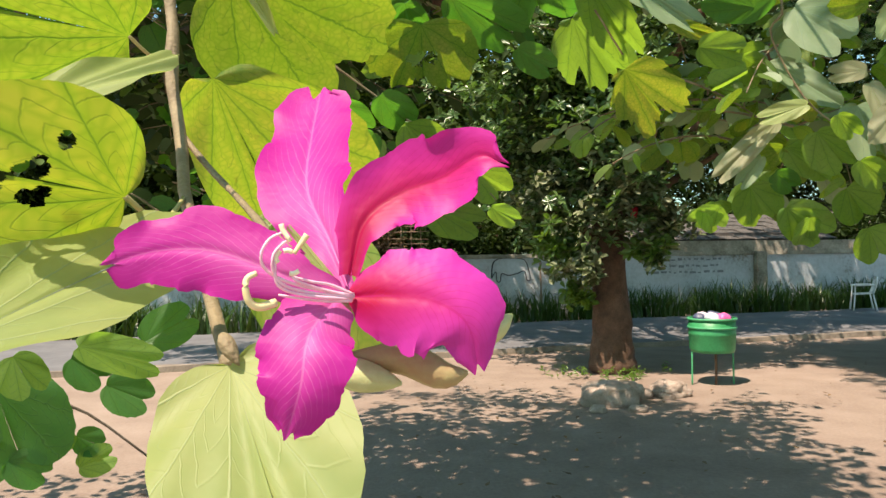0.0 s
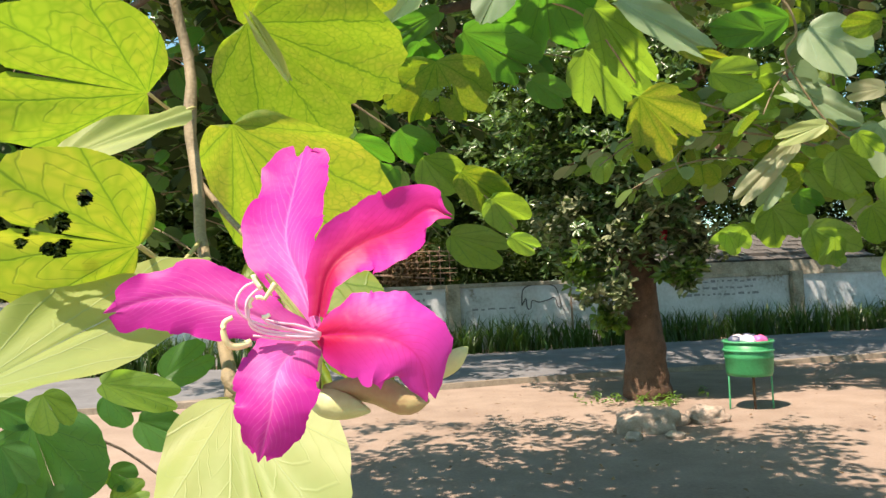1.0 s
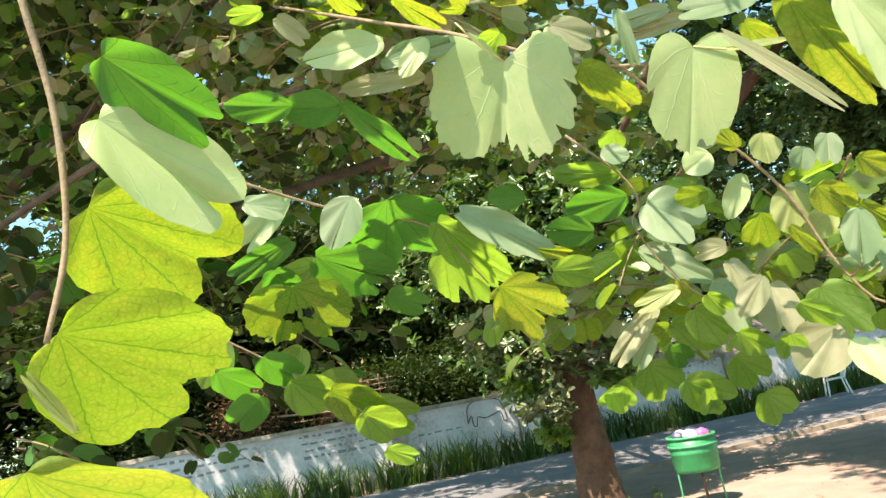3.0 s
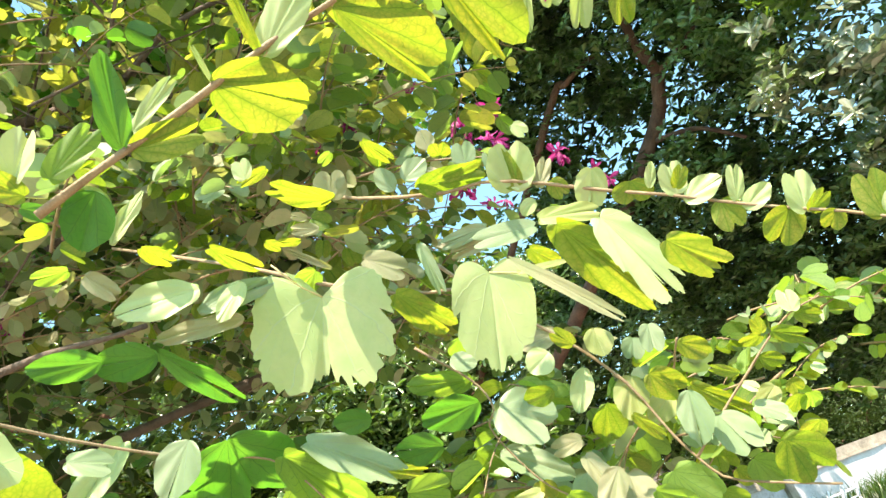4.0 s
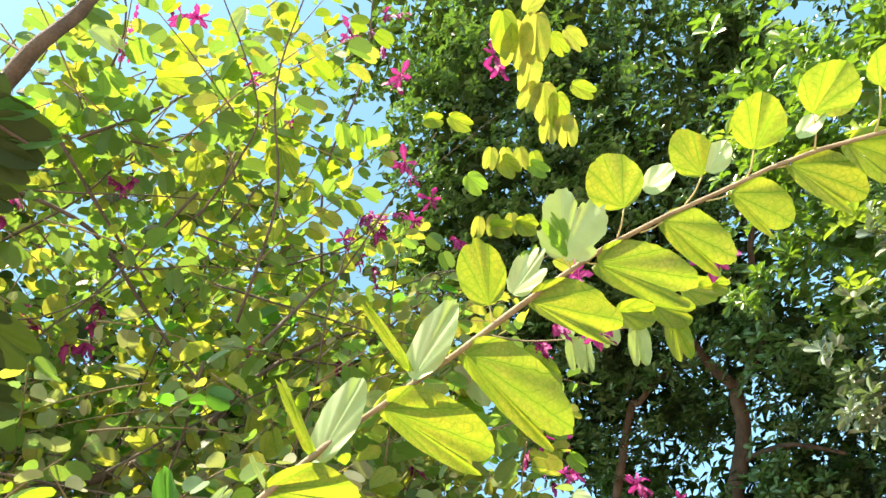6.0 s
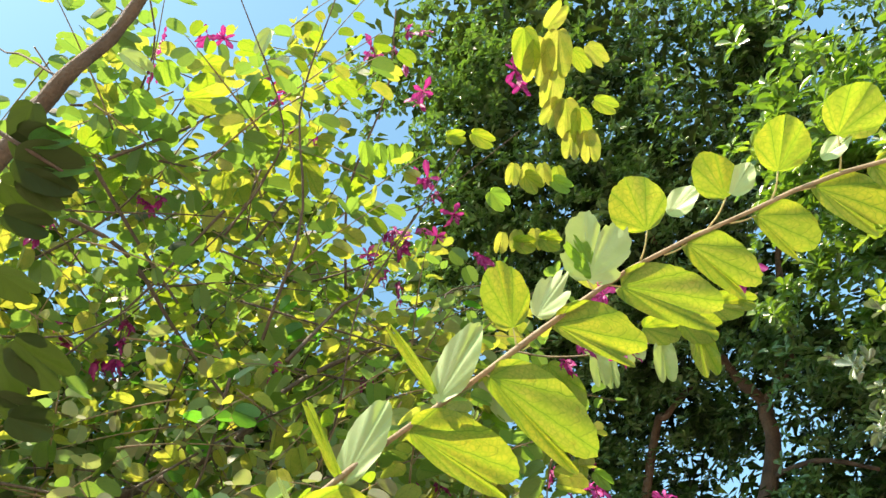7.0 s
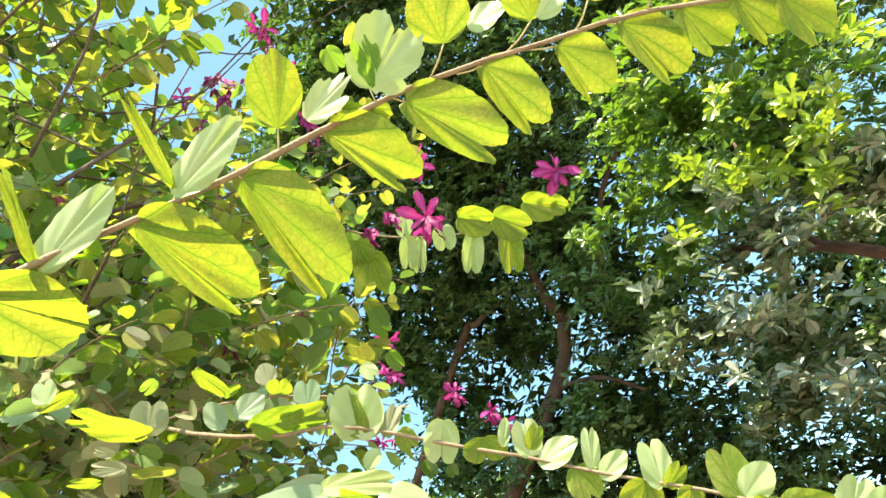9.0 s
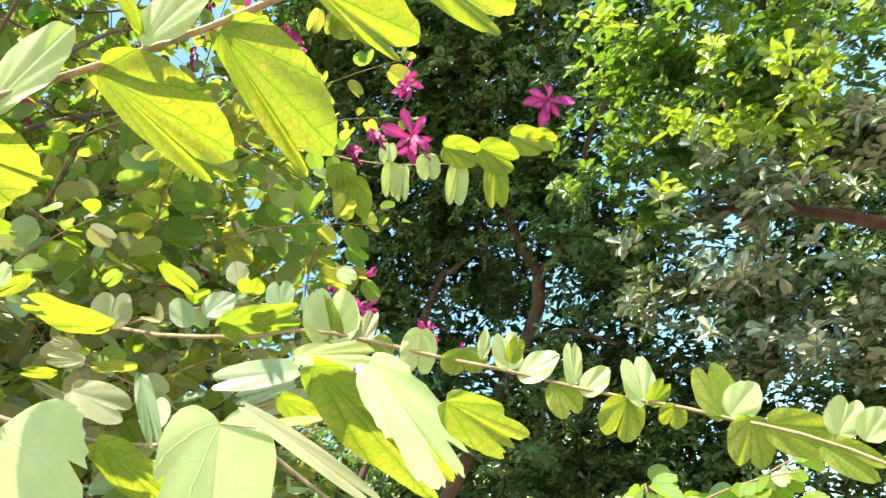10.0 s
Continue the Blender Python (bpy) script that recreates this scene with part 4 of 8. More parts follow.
def rocks():
    for k, (p, size, label) in enumerate([((1.61, 7.62, 0.0), (0.34, 0.22, 0.17), "large pale rock at the foot of the tree"), ((2.33, 8.0, 0.0), (0.22, 0.16, 0.12), "grey-brown rock near the bin"),
                                           ((2.0, 7.9, 0.0), (0.12, 0.1, 0.08), "small brown stone by the tree"), ((1.38, 7.2, 0.0), (0.09, 0.07, 0.05), "small brown stone by the tree"), ((1.78, 7.2, 0.0), (0.10, 0.07, 0.05), "small brown stone by the tree")]):
        bm = bmesh.new()
        bmesh.ops.create_icosphere(bm, subdivisions=4 if k < 2 else 3, radius=1.0)
        for v in bm.verts:
            d = 1 + 0.28 * noise.noise(v.co * 1.6 + Vector((k * 5.3, 1, 0))) + 0.12 * noise.noise(v.co * 4.5 + Vector((k, 2, 0))) + 0.05 * noise.noise(v.co * 11)
            v.co = Vector((v.co.x * size[0] * d + p[0], v.co.y * size[1] * d + p[1], v.co.z * size[2] * d + size[2] * 0.45))
        tagged(new("rock", from_bm("rock", bm, EARTH_ROCK, True)), label, "rock", "rocks by the tree")


rocks()


def plastic_chair():
    """A moulded garden chair: splayed legs, arms, a slatted round back; origin on the ground."""
    ob = thing("plastic_chair", "white moulded plastic armchair standing beside the lane", "chair", "row of white chairs")
    bm = bmesh.new()
    box_bm(bm, (0.44, 0.42, 0.03), pose(0, 0, 0.43, 4, 0, 0), 0.012)
    box_bm(bm, (0.46, 0.03, 0.06), pose(0, -0.2, 0.41), 0.012)
    under(ob, "seat", from_bm("seat", bm, CHAIR_WHITE, True))
    for sx in (-1, 1):
        under(ob, "leg", tube("leg", [(sx * 0.26, -0.25, 0), (sx * 0.235, -0.21, 0.42), (sx * 0.25, -0.2, 0.64)], 0.022, 0.02, CHAIR_WHITE, 8, 6))
        under(ob, "leg", tube("leg", [(sx * 0.25, 0.28, 0), (sx * 0.21, 0.2, 0.42)], 0.022, 0.02, CHAIR_WHITE, 6, 6))
        under(ob, "armrest", tube("armrest", [(sx * 0.25, -0.24, 0.64), (sx * 0.27, 0.0, 0.66), (sx * 0.22, 0.24, 0.66)], 0.024, 0.022, CHAIR_WHITE, 8, 6))
    rim = [(-0.21, 0.2, 0.43), (-0.22, 0.26, 0.62), (-0.17, 0.3, 0.8), (0, 0.32, 0.86), (0.17, 0.3, 0.8), (0.22, 0.26, 0.62), (0.21, 0.2, 0.43)]
    under(ob, "back_frame", tube("back_frame", rim, 0.024, 0.024, CHAIR_WHITE, 24, 6))
    for k in range(5):
        sx = (k - 2) * 0.075
        bm = bmesh.new()
        box_bm(bm, (0.04, 0.012, 0.39 - abs(sx) * 0.6), pose(sx, 0.27, 0.63 - abs(sx) * 0.3, -16, 0, 0), 0.004)
        under(ob, "back_slat", from_bm("back_slat", bm, CHAIR_WHITE))
    return ob


chair = plastic_chair()
spots = [(0, 0, 70), (2.55, 0.2, 62), (3.15, 0.3, 66), (3.8, 0.35, 60), (4.5, 0.4, 64), (5.2, 0.5, 58)]
first = lane(15.0, 15.0)
for k, (du, dn, turn) in enumerate(spots):
    m = Matrix.Translation(first + ALONG * du + AWAY * dn * 0.2 + Vector((0, 0, 0.056))) @ Matrix.Rotation(radians(turn - 180), 4, "Z")
    if k == 0:
        chair.matrix_basis = m
    else:
        copy_thing(chair, m)


def lattice_fence():
    """A rickety bamboo frame behind the wall."""
    rng = random.Random(6)
    ob = thing("bamboo_frame", "rickety brown bamboo lattice frame behind the wall", "fence", at=lane(3.0, 18.2))
    for k in range(9):
        u = 1.8 + k * 0.29
        under(ob, "pole", tube("pole", [lane(u, 18.2, -0.1), lane(u + rng.uniform(-0.06, 0.06), 18.2, 2.5 + rng.uniform(-0.1, 0.25))], 0.02, 0.016, LATTICE, 6, 6))
    for k in range(6):
        z = 1.75 + k * 0.16
        under(ob, "crossbar", tube("crossbar", [lane(1.6, 18.17, z + rng.uniform(-0.06, 0.06)), lane(4.3, 18.17, z + rng.uniform(-0.06, 0.06))], 0.015, 0.013, LATTICE, 6, 6))
    under(ob, "crossbar", tube("crossbar", [lane(1.2, 18.0, 2.0), lane(3.9, 18.0, 1.78)], 0.03, 0.025, LATTICE, 6, 6))


lattice_fence()


def stake():
    p = tuple(lane(6.75, 16.5))
    ob = thing("wooden_stake", "thin brown wooden stake standing in the grass strip", "stake", at=p)
    under(ob, "pole", tube("pole", [(p[0], p[1], -0.1), (p[0] + 0.01, p[1], 0.4), (p[0] - 0.01, p[1], 1.45)], 0.028, 0.024, LATTICE, 8, 7, 0.06, 5))


stake()


def sheds():
    """Low roofs behind the wall, beyond the trunk."""
    turn = Matrix.Rotation(math.atan2(ALONG.y, ALONG.x), 4, "Z")
    for u, n, w, depth, h, label in ((13.5, 20.0, 8.0, 2.4, 2.25, "long low shed with a weathered grey-brown roof"), (20.5, 22.2, 6.0, 3.0, 2.9, "further shed with a weathered roof"), (-0.5, 20.7, 3.0, 2.2, 2.1, "small dark shed behind the bamboo frame")):
        ob = thing("shed", label, "shed", "sheds behind the wall", at=lane(u, n))
        bm = bmesh.new()
        box_bm(bm, (w, depth, h), Matrix.Translation(lane(u, n, h / 2 - 0.05)) @ turn, 0.02)
        under(ob, "wall", from_bm("wall", bm, SHED_WALL))
        rng = random.Random(int(u * 10) + 40)
        rows = 6
        run = (depth + 0.7) / rows
        for k in range(int(w / 0.5)):
            for j in range(rows):
                bm = bmesh.new()
                along = (j - (rows - 1) / 2) * run
                place = Matrix.Translation(lane(u - w / 2 + 0.25 + 0.5 * k, n - 0.05, h + 0.2)) @ turn @ Matrix.Rotation(radians(17), 4, "X") @ Matrix.Translation((rng.uniform(-0.015, 0.015), along, 0.018 * ((j + k) % 2) + rng.uniform(-0.008, 0.008))) @ Matrix.Rotation(radians(rng.uniform(-2.5, 1)), 4, "X")
                box_bm(bm, (0.48, run + 0.09, 0.03), place, 0.008)
                under(ob, "roof_tile", from_bm("roof_tile", bm, ROOF_TILE))


sheds()


def litter():
    """Dry leaves and small weeds on the ground round the tree."""
    rng = np.random.default_rng(77)
    at = np.stack([rng.uniform(-3, 7, 420), rng.uniform(4.2, 10.6, 420), np.full(420, 0.03)], 1)
    v, f, uv = dress(at, 0.002, 0.075, rng, "long", 1)
    v[:, 2] = 0.025 + (v[:, 2] - 0.03) * 0.25 + 0.012
    tagged(new("leaf_litter", mesh_of("leaf_litter", v, faces_of(f), DRY_LEAF, uv)), "scattered dry brown leaves on the earth", "leaves", kind="stuff")
    weeds = np.concatenate([np.array([2.05, 9.25, 0.04]) + rng.normal(0, 1, (20, 3)) * np.array([0.35, 0.2, 0.0]), np.array([1.35, 9.4, 0.04]) + rng.normal(0, 1, (10, 3)) * np.array([0.25, 0.2, 0.0])])
    v, f, uv = dress(weeds, 0.03, 0.09, rng, "long", 7)
    v[:, 2] = np.abs(v[:, 2]) + 0.02
    tagged(new("weeds", mesh_of("weeds", v, faces_of(f), LEAF_FRESH, uv)), "small green weeds at the tree's foot", "weeds", kind="stuff")


litter()


# ---- the orchid tree ----
def orchid_tree():
    root = (-3.2, 3.5, 0)
    tree = thing("orchid_tree", "spreading orchid tree with twin-lobed yellow-green leaves and pink blossoms", "tree", at=root)
    limbs(tree, [([(-3.2, 3.5, -0.2), (-3.15, 3.5, 0.9), (-2.9, 3.3, 2.0)], 0.13, 0.09),
                 ([(-2.9, 3.3, 2.0), (-1.2, 2.6, 2.9), (-0.1, 2.1, 3.3), (0.6, 2.4, 3.9)], 0.022, 0.010),
                 ([(-2.9, 3.3, 2.0), (-1.9, 1.9, 2.8), (-0.9, 0.9, 3.3), (-0.4, 0.7, 4.0)], 0.022, 0.010),
                 ([(-2.9, 3.3, 2.0), (-1.2, 2.9, 2.5), (0.4, 2.6, 2.7), (1.2, 2.9, 2.9)], 0.03, 0.010),
                 ([(-2.9, 3.3, 2.0), (-1.6, 2.4, 2.36), (-0.5, 1.62, 2.45), (-0.03, 1.31, 2.37)], 0.018, 0.005),
                 ([(-2.9, 3.3, 2.0), (-2.0, 3.4, 3.0), (-1.0, 3.4, 3.8)], 0.05, 0.02)], TWIG_DARK, "limb", 9, 0.05)
    limbs(tree, [([(-0.394, 0.615, 3.214), (-0.279, 0.517, 3.303), (-0.167, 0.423, 3.371), (-0.078, 0.378, 3.459), (0.015, 0.296, 3.547)], 0.020, 0.014),
                 ([(-0.531, 0.970, 3.871), (-0.287, 1.171, 3.830), (-0.157, 1.431, 3.672), (-0.012, 1.653, 3.494)], 0.008, 0.005),
                 ([(-0.348, 0.963, 4.046), (-0.242, 1.245, 3.915), (-0.117, 1.490, 3.762)], 0.007, 0.004),
                 ([(-0.072, 1.805, 3.468), (0.134, 1.709, 3.594), (0.389, 1.717, 3.722), (0.648, 1.679, 3.718)], 0.012, 0.006)], TWIG_DARK, "limb", 9, 0.05)
    limbs(tree, [([(-0.814, 1.935, 3.507), (-0.457, 2.031, 3.566), (-0.154, 1.955, 3.587), (0.011, 1.919, 3.653)], 0.022, 0.012),
                 ([(-0.298, 0.964, 4.058), (-0.056, 0.956, 4.215), (0.100, 0.947, 4.340), (0.304, 1.016, 4.422)], 0.006, 0.004),
                 ([(0.436, 1.647, 4.041), (0.508, 1.308, 4.262), (0.718, 1.010, 4.491), (0.807, 0.729, 4.681)], 0.006, 0.003)], TWIG_DARK, "limb", 9, 0.05)
    return tree


ORCHID = orchid_tree()


def sprays(region, count, seed, leaf_size, n_leaves, length, droop, mats, tree=ORCHID):
    """Twigs with leaves in two rows, at places drawn from a region of the crown: joined leaves and joined twigs."""
    rng = np.random.default_rng(seed)
    half = smooth_line(LOBE, 8)
    flat = [(0, 0)] + [tuple(p) for p in half]
    k = len(flat)
    twigs, chunks = [], {id(m): [[], [], [], m, 0] for m in mats}
    made = 0
    while made < count:
        p = region(rng)
        if p is None:
            continue
        made += 1
        ang = rng.uniform(0, 2 * math.pi)
        d = np.array([math.cos(ang), math.sin(ang), rng.uniform(-0.35, 0.45)])
        ln = length * rng.uniform(0.6, 1.3)
        line = np.array([p + d * ln * f + np.array([0, 0, -droop * ln * f * f]) for f in np.linspace(0, 1, 8)])
        twigs.append(tube_arrays(line, 0.0035, 0.0012, 8, 4))
        for i in range(n_leaves):
            f = (i + rng.uniform(0.2, 0.8)) / n_leaves * 7
            j = int(min(f, 6))
            at = line[j] + (line[j + 1] - line[j]) * (f - j)
            run = line[j + 1] - line[j]
            run /= np.linalg.norm(run)
            side = np.cross(run, [0, 0, 1.0]) * (1 if i % 2 else -1)
            y = side * rng.uniform(0.6, 1.1) + run * rng.uniform(0.1, 0.7) + np.array([0, 0, rng.uniform(-0.75, 0.1)])
            y /= np.linalg.norm(y)
            up = np.array([rng.normal(0, 0.5), rng.normal(0, 0.5), 1.0])
            x = np.cross(y, up)
            x /= np.linalg.norm(x)
            z = np.cross(x, y)
            s, fold = leaf_size * rng.uniform(0.55, 1.2), math.radians(rng.uniform(8, 50))
            base = at + y * s * 0.3
            row = chunks[id(mats[rng.integers(0, len(mats))])]
            for sgn in (1, -1):
                n0 = row[4]
                for px, py in flat:
                    row[0].append(base + s * (x * (sgn * px * math.cos(fold)) + y * py + z * (px * math.sin(fold) - 0.12 * py * py)))
                    row[2].append((min(1.0, math.atan2(px, max(py, 0.01)) / 1.7), math.hypot(px, py)))
                row[4] += k
                row[1] += [(n0, n0 + q, n0 + q + 1) if sgn < 0 else (n0, n0 + q + 1, n0 + q) for q in range(1, k - 1)]
            twigs.append((np.array([at, at + z * 0.001, base]), [(0, 1, 2)]))
    for v, f, uv, mat, _ in chunks.values():
        tagged(under(tree, "foliage", mesh_of("foliage", v, f, mat, uv)), kind="stuff")
    v, f = join_arrays(twigs)
    tagged(under(tree, "twig_mass", mesh_of("twig_mass", v, f, TWIG)), kind="stuff")


EYE = np.array((0.25, -0.05, 1.72))
GAP = np.array((0.14, 1.10, 1.95))  # the sun comes through thinner foliage to here


def wedge(az0, az1, el0, el1, near, far):
    """Places in a part of the crown, by bearing and height angle from where the crown is entered."""
    def draw(rng):
        az, el = math.radians(rng.uniform(az0, az1)), math.radians(rng.uniform(el0, el1))
        d = near + (far - near) * rng.random() ** 0.7
        p = EYE + d * np.array([math.sin(az) * math.cos(el), math.cos(az) * math.cos(el), math.sin(el)])
        off = p - GAP
        off = np.linalg.norm(off - np.array(SUN_DIR) * np.dot(off, SUN_DIR))
        return None if off < 0.55 and p[2] > 2.2 and rng.random() < 0.85 else p
    return draw


sprays(wedge(-22, 6, 46, 72, 2.2, 3.6), 46, 31, 0.08, 11, 0.55, 0.25, [LEAF_OCHRE, LEAF_INNER, LEAF_LIME])
sprays(wedge(-50, -20, 46, 70, 2.1, 3.6), 44, 46, 0.08, 11, 0.5, 0.3, [LEAF_INNER, LEAF_INNER, LEAF_OCHRE])
sprays(wedge(-48, 6, 32, 48, 1.9, 3.6), 95, 38, 0.075, 11, 0.55, 0.25, [LEAF_SOFT, LEAF_OCHRE, LEAF_INNER, LEAF_FADE])
sprays(wedge(5, 22, 33, 48, 1.7, 3.2), 36, 32, 0.075, 10, 0.45, 0.3, [LEAF_OCHRE, LEAF_INNER])
# The darkest leaf materials below paint shade into the depths of the crown.
sprays(wedge(-45, 18, 17, 40, 1.9, 3.8), 150, 33, 0.062, 12, 0.5, 0.3, [LEAF_INNER, LEAF_WOODS_SHADE, LEAF_SOFT, LEAF_FADE, LEAF_LIME])
sprays(wedge(-45, -9, 2, 18, 2.1, 4.0), 60, 34, 0.085, 10, 0.45, 0.35, [LEAF_WOODS_SHADE, LEAF_WOODS_SHADE, LEAF_DEEP])
sprays(wedge(8, 44, 4, 12, 1.6, 2.6), 65, 35, 0.07, 10, 0.35, 0.3, [LEAF, LEAF_LIME, LEAF_SOFT])
sprays(wedge(-19, 6, 25, 39, 1.35, 2.1), 52, 50, 0.062, 10, 0.4, 0.3, [LEAF_FADE, LEAF_SOFT, LEAF_LIME])
sprays(wedge(-30, 18, 58, 74, 2.6, 3.6), 16, 36, 0.08, 10, 0.5, 0.3, [LEAF_OCHRE, LEAF_INNER])
sprays(wedge(-55, 13, 24, 48, 3.8, 6.0), 380, 37, 0.12, 11, 0.7, 0.3, [LEAF_WOODS_SHADE, LEAF_WOODS_SHADE, LEAF_INNER])
sprays(wedge(-55, -10, 6, 26, 3.8, 6.0), 120, 40, 0.11, 11, 0.7, 0.3, [LEAF_WOODS_SHADE, LEAF_WOODS_SHADE, LEAF_INNER])
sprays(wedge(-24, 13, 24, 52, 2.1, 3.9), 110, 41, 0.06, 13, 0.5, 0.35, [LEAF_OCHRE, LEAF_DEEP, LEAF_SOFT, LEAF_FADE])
sprays(wedge(-52, -22, 22, 50, 2.3, 3.9), 80, 47, 0.065, 13, 0.5, 0.35, [LEAF_INNER, LEAF_WOODS_SHADE])
sprays(wedge(-56, 4, 44, 60, 3.8, 5.6), 130, 48, 0.11, 11, 0.6, 0.3, [LEAF_WOODS_SHADE, LEAF_INNER])
sprays(wedge(-52, 12, 46, 58, 2.6, 4.4), 60, 42, 0.08, 11, 0.5, 0.3, [LEAF_OCHRE, LEAF_INNER])
sprays(wedge(6, 14, 18, 42, 2.4, 4.2), 50, 43, 0.08, 11, 0.45, 0.3, [LEAF_INNER, LEAF_PALE, LEAF_OCHRE])
sprays(wedge(-42, -18, 10, 26, 2.4, 3.8), 50, 45, 0.08, 11, 0.45, 0.35, [LEAF_WOODS_SHADE, LEAF_INNER])
# Far foliage added for the shade it throws on the yard.
sprays(wedge(-14, 9, 30, 46, 4.2, 6.8), 130, 39, 0.12, 11, 0.7, 0.3, [LEAF_INNER, LEAF_WOODS_SHADE])


def loft(rng):
    """Places in high outer boughs added to dapple the yard's ground with shade."""
    return np.array([rng.uniform(-4.0, 0.2), rng.uniform(3.4, 6.4), rng.uniform(4.4, 5.6)])


sprays(loft, 120, 49, 0.11, 11, 0.6, 0.3, [LEAF_INNER, LEAF_WOODS_SHADE])


def bare_twigs(count, seed):
    """Thin dark twigs that wind through the crown."""
    rng = np.random.default_rng(seed)
    place = wedge(-46, 10, 30, 68, 1.9, 3.2)
    chunks = []
    for _ in range(count):
        p = place(rng)
        if p is None:
            continue
        d = np.array([rng.normal(0.4, 0.7), rng.normal(-0.1, 0.5), rng.normal(0.35, 0.4)])
        d /= np.linalg.norm(d)
        ln = rng.uniform(0.4, 1.1)
        pts = [p + d * ln * f + rng.normal(0, 0.05, 3) * (0.3 + f) for f in (0, 0.33, 0.66, 1.0)]
        chunks.append(tube_arrays(pts, rng.uniform(0.0035, 0.007), 0.0018, 12, 5))
    v, f = join_arrays(chunks)
    tagged(under(ORCHID, "twig_mass", mesh_of("twig_mass", v, f, TWIG_DARK), "thin dark winding twigs"), kind="stuff")


bare_twigs(60, 9)


# ---- near branches ----
def branch(name, label, lines, mat=TWIG):
    ob = thing(name, label, "branch", at=lines[0][0][0])
    for pts, r0, r1 in lines:
        under(ob, "twig", tube("twig", pts, r0, r1, mat, 22, 8, 0.05, 3))
    return ob


def near_branch():
    """The long arching twig with leaves in two rows."""
    b = branch("leafy_branch", "arching brown twig with two rows of sunlit yellow-green twin leaves",
               [([(0.015, 0.540, 2.137), (0.076, 0.541, 2.180), (0.141, 0.537, 2.218), (0.187, 0.529, 2.243), (0.240, 0.517, 2.270), (0.303, 0.500, 2.294), (0.362, 0.481, 2.312), (0.435, 0.448, 2.327), (0.508, 0.406, 2.339), (0.552, 0.378, 2.341), (0.595, 0.349, 2.342), (0.629, 0.327, 2.337), (0.667, 0.301, 2.329), (0.722, 0.264, 2.312), (0.770, 0.225, 2.293), (0.809, 0.197, 2.270), (0.843, 0.172, 2.245), (0.867, 0.152, 2.226), (0.899, 0.122, 2.199)], 0.0044, 0.0019)])
    orchid_leaf(b, (0.191, 0.525, 2.250), (0.290, 0.557, 2.225), (-0.290, -0.571, -0.774), 1.0, 8, mat=LEAF_YELLOW, seed=1, shape=LONE, nk=34, nr=9, second=0.85, stem=(0.196, 0.529, 2.247))
    orchid_leaf(b, (0.333, 0.494, 2.300), (0.431, 0.544, 2.221), (-0.290, -0.571, -0.774), 0.27, 8, mat=LEAF_YELLOW, seed=2, nk=34, nr=9, second=3.0, stem=(0.329, 0.492, 2.303))
    orchid_leaf(b, (0.434, 0.454, 2.322), (0.515, 0.522, 2.214), (-0.290, -0.571, -0.774), 0.23, 8, mat=LEAF_YELLOW, seed=3, nk=34, nr=9, second=3.3, stem=(0.428, 0.451, 2.327))
    orchid_leaf(b, (0.517, 0.404, 2.337), (0.598, 0.427, 2.272), (-0.290, -0.571, -0.774), 0.21, 8, mat=LEAF_YELLOW, seed=4, bites=0.05, nk=34, nr=9, second=4.3, stem=(0.511, 0.405, 2.339))
    orchid_leaf(b, (0.593, 0.360, 2.334), (0.681, 0.373, 2.263), (-0.290, -0.571, -0.774), 0.37, 8, mat=LEAF_YELLOW, seed=5, nk=34, nr=9, second=2.1, stem=(0.580, 0.360, 2.341))
    orchid_leaf(b, (0.663, 0.308, 2.328), (0.713, 0.342, 2.263), (-0.290, -0.571, -0.774), 0.36, 8, mat=LEAF_YELLOW, seed=6, nk=34, nr=9, second=2.4, stem=(0.640, 0.323, 2.333))
    orchid_leaf(b, (0.725, 0.267, 2.307), (0.759, 0.297, 2.256), (-0.290, -0.571, -0.774), 0.28, 8, mat=LEAF_YELLOW, seed=7, second=4.4, stem=(0.703, 0.280, 2.317))
    orchid_leaf(b, (0.773, 0.228, 2.289), (0.817, 0.252, 2.227), (-0.290, -0.571, -0.774), 0.34, 8, mat=LEAF_YELLOW, seed=8, second=2.9, stem=(0.758, 0.235, 2.299))
    orchid_leaf(b, (0.812, 0.196, 2.268), (0.841, 0.216, 2.222), (-0.290, -0.571, -0.774), 0.5, 8, mat=LEAF_YELLOW, seed=9, second=2.6, stem=(0.804, 0.200, 2.274))
    orchid_leaf(b, (0.845, 0.170, 2.245), (0.872, 0.187, 2.200), (-0.290, -0.571, -0.774), 0.5, 8, mat=LEAF_YELLOW, seed=10, second=2.4, stem=(0.837, 0.177, 2.251))
    orchid_leaf(b, (0.870, 0.153, 2.222), (0.899, 0.169, 2.173), (-0.290, -0.571, -0.774), 0.6, 8, mat=LEAF_YELLOW, seed=11, second=1.8)
    orchid_leaf(b, (0.250, 0.520, 2.268), (0.313, 0.464, 2.330), (-0.170, -1.328, -0.132), 0.55, 4, mat=LEAF_PALE, seed=12, shape=LONE, stem=(0.255, 0.517, 2.271))
    orchid_leaf(b, (0.247, 0.516, 2.272), (0.220, 0.450, 2.335), (-0.290, -0.571, -0.774), 0.16, 20, mat=LEAF_YELLOW, seed=13)
    orchid_leaf(b, (0.370, 0.474, 2.318), (0.432, 0.404, 2.366), (-0.170, -1.328, -0.132), 0.55, 4, mat=LEAF_PALE, seed=14, shape=LONE, stem=(0.368, 0.478, 2.314))
    orchid_leaf(b, (0.369, 0.467, 2.326), (0.326, 0.402, 2.383), (-0.290, -0.571, -0.774), 0.16, 20, mat=LEAF_YELLOW, seed=15)
